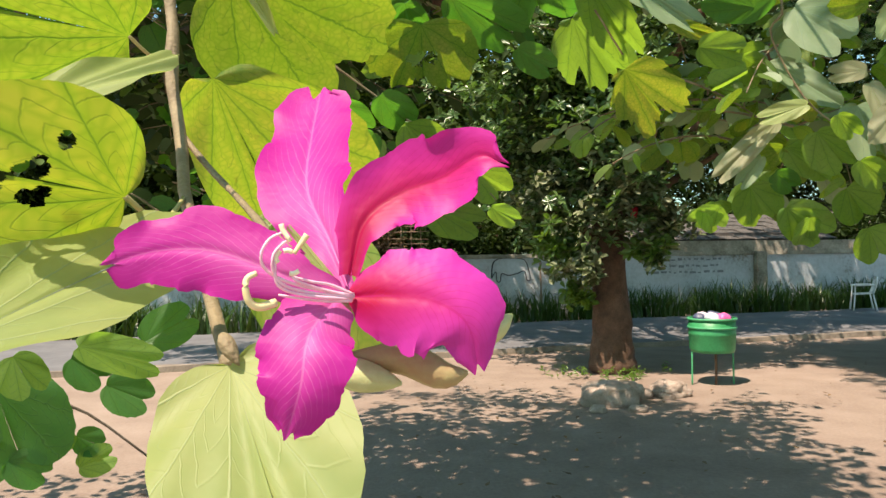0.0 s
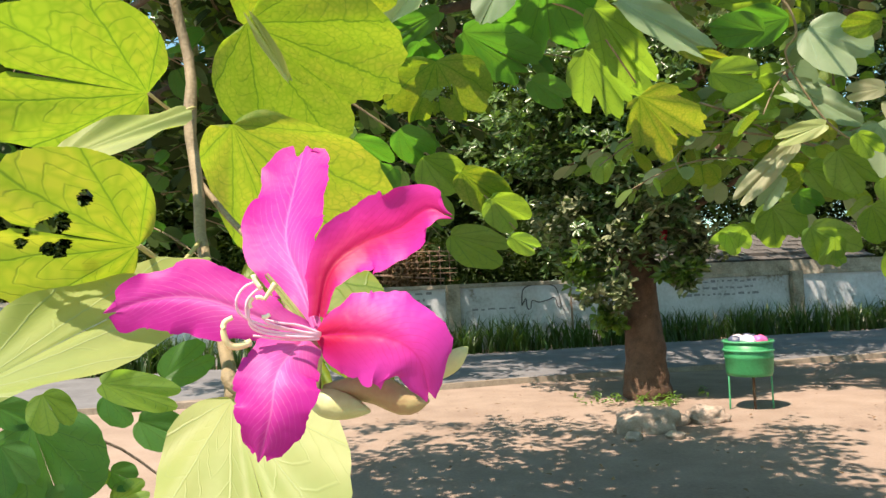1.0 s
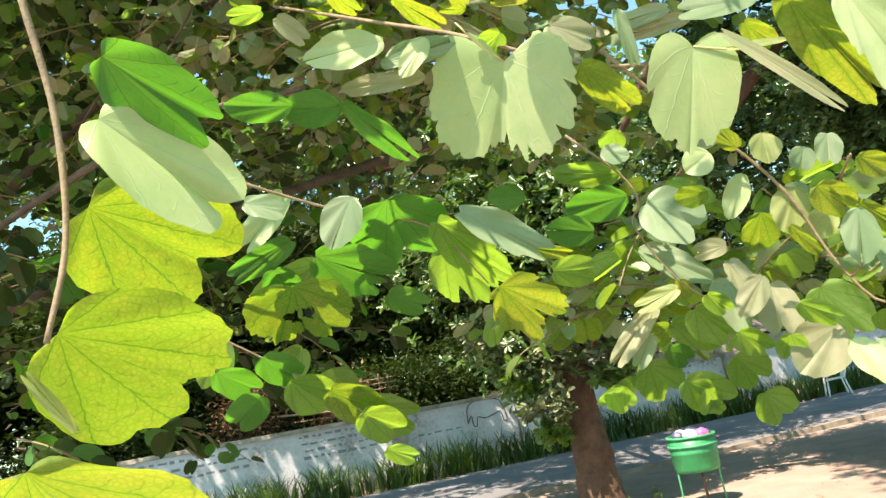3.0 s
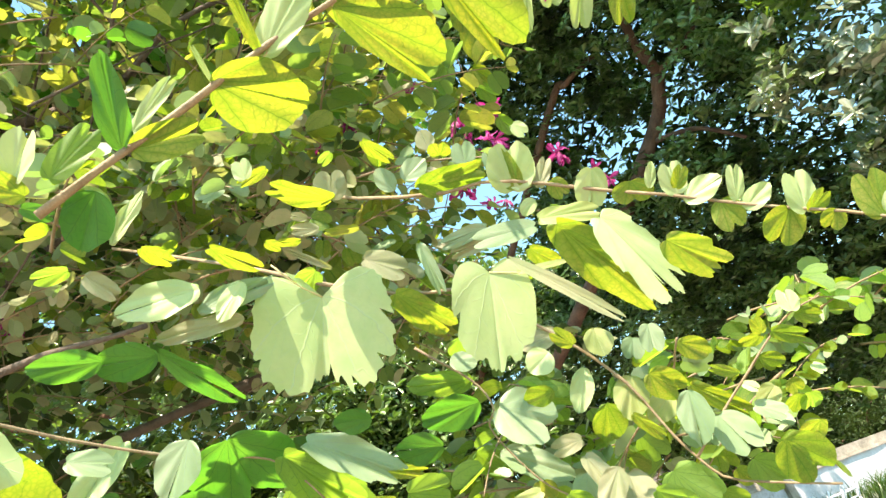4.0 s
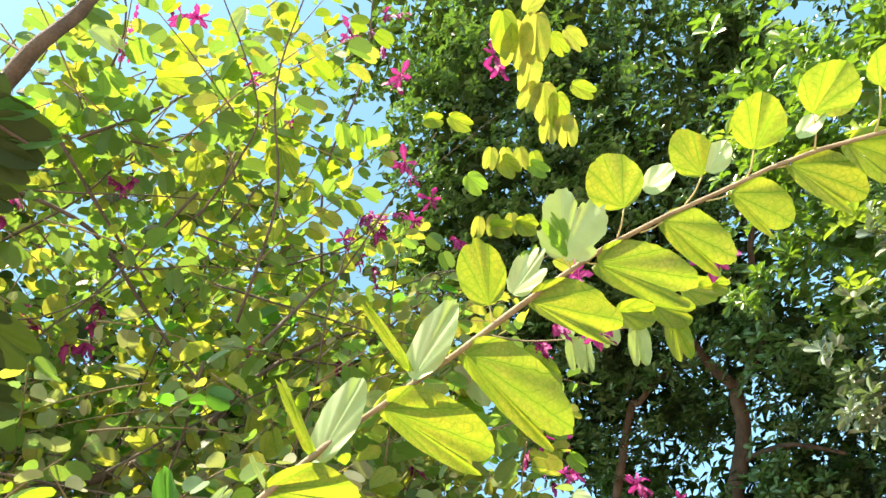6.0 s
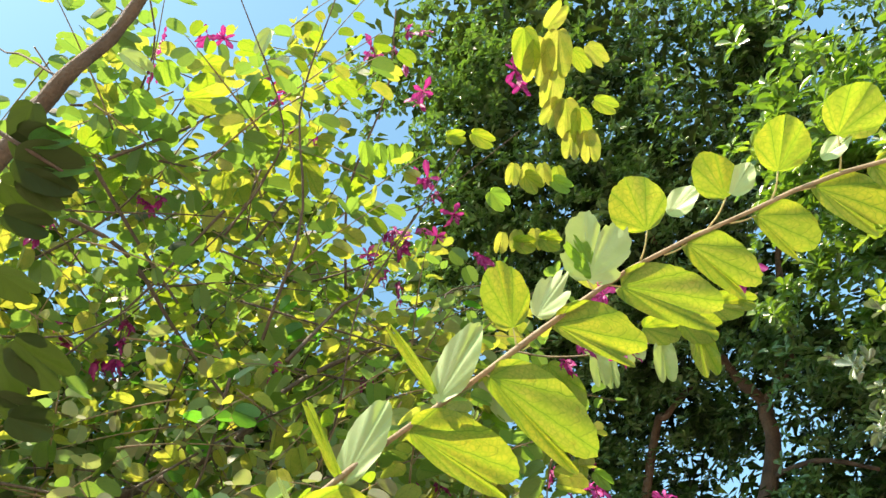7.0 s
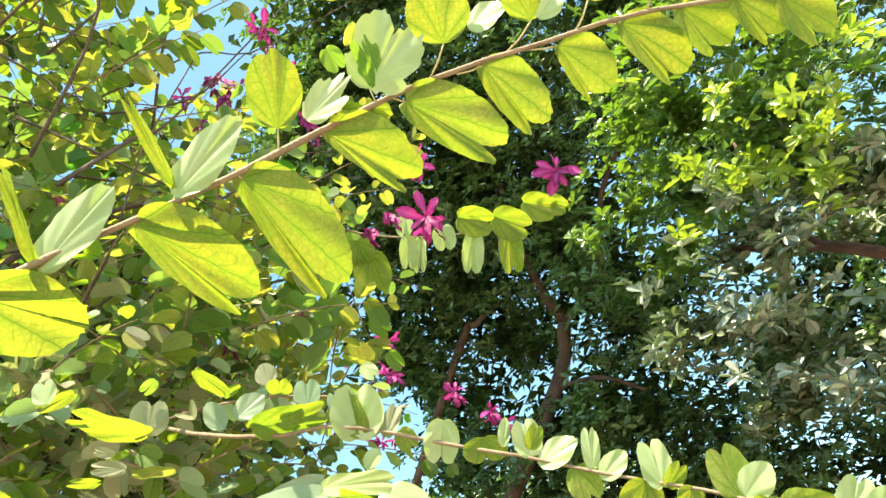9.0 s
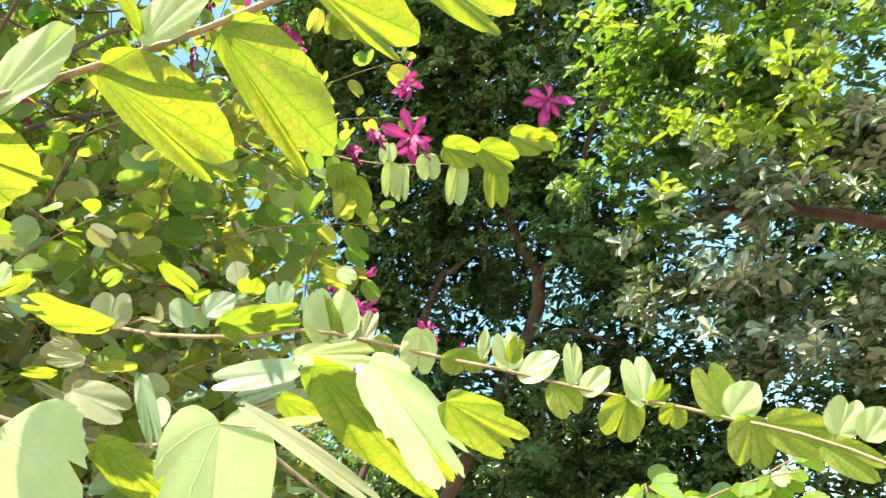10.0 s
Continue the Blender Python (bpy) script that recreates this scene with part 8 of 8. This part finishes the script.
    orchid_leaf(b, (1.005, 1.266, 3.682), (1.071, 1.255, 3.636), (-0.241, -0.241, -0.907), 1, 25, mat=LEAF_YELLOW, seed=857)
    orchid_leaf(b, (1.089, 1.249, 3.658), (1.151, 1.246, 3.604), (-0.241, -0.241, -0.907), 1, 25, mat=LEAF_YELLOW, seed=858)
    orchid_leaf(b, (0.948, 1.121, 3.800), (0.992, 1.157, 3.736), (-0.218, -0.387, -0.803), 1, 25, mat=LEAF, seed=859)
    orchid_leaf(b, (0.329, 1.017, 3.978), (0.332, 1.117, 3.900), (-0.241, -0.241, -0.907), 1, 15, mat=LEAF_YELLOW, seed=860)
    orchid_leaf(b, (0.085, 1.021, 3.973), (0.075, 1.110, 3.901), (-0.241, -0.241, -0.907), 1.3, 15, mat=LEAF_YELLOW, seed=861)
    orchid_leaf(b, (-0.174, 0.753, 4.063), (-0.124, 0.807, 4.028), (-0.218, -0.387, -0.803), 1.2, 20, mat=LEAF, seed=862)
    orchid_leaf(b, (0.047, 0.693, 4.113), (0.125, 0.701, 4.094), (-0.241, -0.241, -0.907), 1, 20, mat=LEAF_YELLOW, seed=863)
    orchid_leaf(b, (-0.020, 0.786, 4.072), (0.129, 0.792, 4.059), (-0.241, -0.241, -0.907), 0.8, 20, mat=LEAF_YELLOW, seed=864)
    orchid_leaf(b, (-0.069, 0.675, 4.107), (-0.045, 0.735, 4.067), (-0.218, -0.387, -0.803), 1.2, 20, mat=LEAF, seed=865)
    orchid_leaf(b, (0.281, 0.608, 4.147), (0.226, 0.674, 4.105), (-0.081, -1.077, -0.188), 0.7, 20, mat=LEAF_PALE, seed=866)
    orchid_leaf(b, (-0.184, 0.632, 4.104), (-0.105, 0.697, 4.073), (-0.081, -1.077, -0.188), 0.8, 20, mat=LEAF_PALE, seed=867)
    orchid_leaf(b, (1.1032, 0.6133, 3.9824), (1.1117, 0.7460, 3.9300), (-0.5595, -0.4172, -0.8018), 0.75, 20, mat=LEAF_YELLOW, seed=840)
    orchid_leaf(b, (1.1632, 0.6434, 3.9473), (1.1184, 0.7868, 3.9103), (-0.2716, -0.4266, -0.8856), 0.75, 20, mat=LEAF_OCHRE, seed=841)
    orchid_leaf(b, (1.1892, 0.7403, 3.8990), (1.1582, 0.8577, 3.8614), (0.0164, -0.4360, -0.9693), 0.75, 20, mat=LEAF_OCHRE, seed=842)
    orchid_leaf(b, (1.2069, 0.6148, 3.9380), (1.1934, 0.7639, 3.8873), (-0.5595, -0.4172, -0.8018), 0.75, 20, mat=LEAF_OCHRE, seed=843)
    orchid_leaf(b, (1.2482, 0.6707, 3.8987), (1.2921, 0.7311, 3.8533), (-0.2716, -0.4266, -0.8856), 0.75, 20, mat=LEAF_YELLOW, seed=844)
    orchid_leaf(b, (1.2907, 0.6534, 3.8844), (1.3459, 0.7086, 3.8342), (0.0164, -0.4360, -0.9693), 0.75, 20, mat=LEAF_OCHRE, seed=845)
    orchid_leaf(b, (1.1988, 0.8251, 3.8580), (1.1469, 0.9152, 3.8384), (-0.5595, -0.4172, -0.8018), 0.75, 20, mat=LEAF_OCHRE, seed=846)
    orchid_leaf(b, (1.2198, 0.8232, 3.8490), (1.2185, 0.9427, 3.7908), (-0.2716, -0.4266, -0.8856), 0.75, 20, mat=LEAF_OCHRE, seed=847)
    orchid_leaf(b, (1.2579, 0.8485, 3.8186), (1.2555, 0.9557, 3.7653), (0.0164, -0.4360, -0.9693), 0.75, 20, mat=LEAF_YELLOW, seed=848)
    orchid_leaf(b, (1.2360, 0.9188, 3.7947), (1.2164, 1.0073, 3.7564), (-0.5595, -0.4172, -0.8018), 0.75, 20, mat=LEAF_OCHRE, seed=877)
    orchid_leaf(b, (1.2793, 0.9141, 3.7750), (1.2816, 1.0099, 3.7211), (-0.2716, -0.4266, -0.8856), 0.75, 20, mat=LEAF_OCHRE, seed=878)
    orchid_leaf(b, (1.1728, 0.6088, 3.9551), (1.2281, 0.5294, 3.9558), (0.0164, -0.4360, -0.9693), 0.75, 20, mat=LEAF_OCHRE, seed=879)
    orchid_leaf(b, (1.3054, 0.8179, 3.8085), (1.3740, 0.8402, 3.7601), (-0.5595, -0.4172, -0.8018), 0.75, 20, mat=LEAF_YELLOW, seed=880)
    orchid_leaf(b, (1.0384, 1.0330, 3.8211), (1.0194, 1.1022, 3.7880), (-0.2716, -0.4266, -0.8856), 0.75, 20, mat=LEAF_OCHRE, seed=881)
    orchid_leaf(b, (1.0843, 1.0296, 3.8043), (1.0654, 1.1006, 3.7703), (0.0164, -0.4360, -0.9693), 0.75, 20, mat=LEAF_OCHRE, seed=882)
    orchid_leaf(b, (1.1297, 1.0259, 3.7867), (1.1329, 1.0948, 3.7443), (-0.5595, -0.4172, -0.8018), 0.75, 20, mat=LEAF_OCHRE, seed=883)
    orchid_leaf(b, (1.1736, 1.0320, 3.7630), (1.1773, 1.0954, 3.7230), (-0.2716, -0.4266, -0.8856), 0.75, 20, mat=LEAF_YELLOW, seed=884)
    orchid_leaf(b, (0.9706, 1.2420, 3.7153), (0.9494, 1.3051, 3.6776), (0.0164, -0.4360, -0.9693), 0.75, 20, mat=LEAF_OCHRE, seed=885)
    orchid_leaf(b, (1.0240, 1.2318, 3.7014), (1.0062, 1.2980, 3.6606), (-0.5595, -0.4172, -0.8018), 0.75, 20, mat=LEAF_OCHRE, seed=886)
    orchid_leaf(b, (1.0780, 1.2240, 3.6837), (1.0734, 1.2891, 3.6383), (-0.2716, -0.4266, -0.8856), 0.75, 20, mat=LEAF_OCHRE, seed=887)
    orchid_leaf(b, (1.1304, 1.2222, 3.6609), (1.1322, 1.2799, 3.6176), (0.0164, -0.4360, -0.9693), 0.75, 20, mat=LEAF_YELLOW, seed=888)
    return b


blossom_twig()


def shade_twig():
    """Leaves close by, nearly black against the sky: the tree's own shade is put into their colour."""
    b = branch("shaded_twig", "dark twig with large near-black leaves, their shade put into the colour", [([(-0.1968, 0.1743, 2.7319), (-0.1226, 0.2250, 2.6877), (-0.0671, 0.2488, 2.6409), (-0.0243, 0.2926, 2.6341)], 0.004, 0.002)], TWIG_DARK)
    orchid_leaf(b, (-0.0754, 0.2619, 2.6323), (-0.0088, 0.2995, 2.6351), (-0.2296, -0.6690, -0.7139), 0.95, 20, mat=LEAF_WOODS_SHADE, seed=900)
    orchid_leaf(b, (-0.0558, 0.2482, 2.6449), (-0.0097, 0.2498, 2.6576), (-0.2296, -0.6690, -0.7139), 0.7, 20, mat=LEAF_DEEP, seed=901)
    orchid_leaf(b, (-0.0739, 0.2814, 2.6238), (-0.0289, 0.3222, 2.6178), (-0.2296, -0.6690, -0.7139), 0.8, 20, mat=LEAF_WOODS_SHADE, seed=902)
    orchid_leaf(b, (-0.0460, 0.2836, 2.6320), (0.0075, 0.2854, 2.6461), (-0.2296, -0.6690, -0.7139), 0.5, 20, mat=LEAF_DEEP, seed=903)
    orchid_leaf(b, (-0.0972, 0.3155, 2.5980), (-0.0522, 0.3454, 2.5978), (-0.2296, -0.6690, -0.7139), 0.8, 20, mat=LEAF_WOODS_SHADE, seed=904)
    orchid_leaf(b, (-0.1081, 0.4416, 2.5127), (-0.0601, 0.5007, 2.4847), (-0.2296, -0.6690, -0.7139), 0.8, 20, mat=LEAF_WOODS_SHADE, seed=905)
    orchid_leaf(b, (-0.1222, 0.5073, 2.4509), (-0.0761, 0.5350, 2.4465), (-0.2296, -0.6690, -0.7139), 0.9, 20, mat=LEAF_WOODS_SHADE, seed=906)
    orchid_leaf(b, (-0.073, 0.241, 2.665), (-0.009, 0.307, 2.654), (-0.255, -0.349, -0.950), 0.8, 15, mat=LEAF_WOODS_SHADE, seed=907)
    orchid_leaf(b, (-0.100, 0.291, 2.633), (-0.039, 0.336, 2.631), (-0.255, -0.349, -0.950), 0.8, 15, mat=LEAF_WOODS_SHADE, seed=908)
    orchid_leaf(b, (-0.050, 0.214, 2.683), (-0.071, 0.260, 2.658), (-0.255, -0.349, -0.950), 0.9, 15, mat=LEAF_WOODS_SHADE, seed=909)
    orchid_leaf(b, (-0.121, 0.381, 2.575), (-0.087, 0.421, 2.563), (-0.255, -0.349, -0.950), 0.9, 15, mat=LEAF_WOODS_SHADE, seed=910)
    orchid_leaf(b, (-0.137, 0.455, 2.516), (-0.104, 0.509, 2.486), (-0.255, -0.349, -0.950), 0.9, 15, mat=LEAF_WOODS_SHADE, seed=911)
    orchid_leaf(b, (-0.137, 0.497, 2.481), (-0.090, 0.540, 2.465), (-0.255, -0.349, -0.950), 0.7, 15, mat=LEAF_WOODS_SHADE, seed=912)
    return b


shade_twig()


# ---- blossoms up in the crown ----
def crown_flower(at, size, seed, wilted=False):
    rng = np.random.default_rng(seed)
    b = thing("crown_blossom", "wilted dark pink blossom hanging in the crown" if wilted else "bright pink blossom open among the crown's leaves", "flower", "blossoms in the crown", at=at)
    o = np.array(at)
    toward = EYE - o
    toward = toward / np.linalg.norm(toward) + rng.normal(0, 0.5, 3)
    toward /= np.linalg.norm(toward)
    a = np.cross(toward, rng.normal(size=3))
    a /= np.linalg.norm(a)
    c = np.cross(toward, a)
    for k in range(5 if wilted else 7):
        ang = k * 1.256 + rng.normal(0, 0.3)
        d = a * math.cos(ang) + c * math.sin(ang) + toward * rng.uniform(-0.3, 0.6)
        if wilted or k > 4:
            d = d * 0.55 + np.array([0, 0, -1.0])
        d /= np.linalg.norm(d)
        profile = NARROW if wilted or k > 3 else SMALL
        under(b, "petal", petal_mesh([o, o + d * size * rng.uniform(0.6, 1.1)], toward + rng.normal(0, 0.4, 3), profile, rng.uniform(-0.1, 0.25), 0.05, PETAL_DUSK if wilted or k > 4 else PETAL_FAR, seed * 7 + k, 7, 11))
    return b


BLOSSOMS = [((1.030, 1.115, 2.965), 0.068, False), ((0.901, 1.205, 3.035), 0.053, True), ((1.039, 1.064, 3.132), 0.049, False), ((1.468, 1.057, 3.107), 0.064, False), ((0.958, 1.149, 3.031), 0.047, True), ((1.424, 2.802, 3.747), 0.088, False), ((1.530, 2.815, 3.665), 0.082, False), ((1.912, 2.962, 3.612), 0.070, False), ((2.121, 3.058, 3.515), 0.070, False), ((0.524, 2.201, 3.457), 0.088, False), ((0.997, 2.283, 3.613), 0.058, False), ((-0.399, 1.472, 3.667), 0.070, True)]
BLOSSOMS += [((-0.527, 1.115, 3.876), 0.058, True), ((-0.526, 1.470, 3.785), 0.058, True), ((-0.198, 1.098, 3.975), 0.058, True), ((0.082, 1.849, 3.900), 0.070, False), ((0.671, 1.469, 4.162), 0.070, False), ((0.686, 1.527, 4.119), 0.070, True), ((0.886, 1.348, 3.756), 0.082, True), ((0.861, 0.991, 4.776), 0.082, True), ((0.252, 1.078, 4.808), 0.082, False), ((0.925, 1.115, 4.713), 0.070, False), ((1.249, 0.934, 4.418), 0.070, False), ((0.735, 0.971, 4.925), 0.070, False)]
BLOSSOMS += [((0.943, 1.481, 4.236), 0.058, False), ((0.879, 1.408, 4.442), 0.070, False), ((0.034, 0.880, 4.990), 0.070, False), ((-0.365, 1.547, 3.933), 0.058, True), ((0.471, 1.996, 3.917), 0.070, True), ((0.547, 2.220, 3.461), 0.082, True), ((1.197, 2.642, 3.308), 0.070, False), ((1.343, 2.735, 3.276), 0.058, False), ((-0.685, 2.540, 3.101), 0.058, False), ((-0.136, 0.818, 4.751), 0.070, False), ((0.396, 1.288, 4.712), 0.058, False), ((0.662, 1.722, 4.130), 0.058, True)]
for k, (at, size, wilted) in enumerate(BLOSSOMS):
    turn = np.random.default_rng(300 + k)
    for j in range(2 if k < 5 else 2 + k % 3):
        crown_flower(np.array(at) + (turn.normal(0, size * (0.3 if k < 5 else 0.75), 3) if j else 0), size * (1.2 if j == 0 else 0.95), 200 + k + 50 * j, wilted or j > 1)
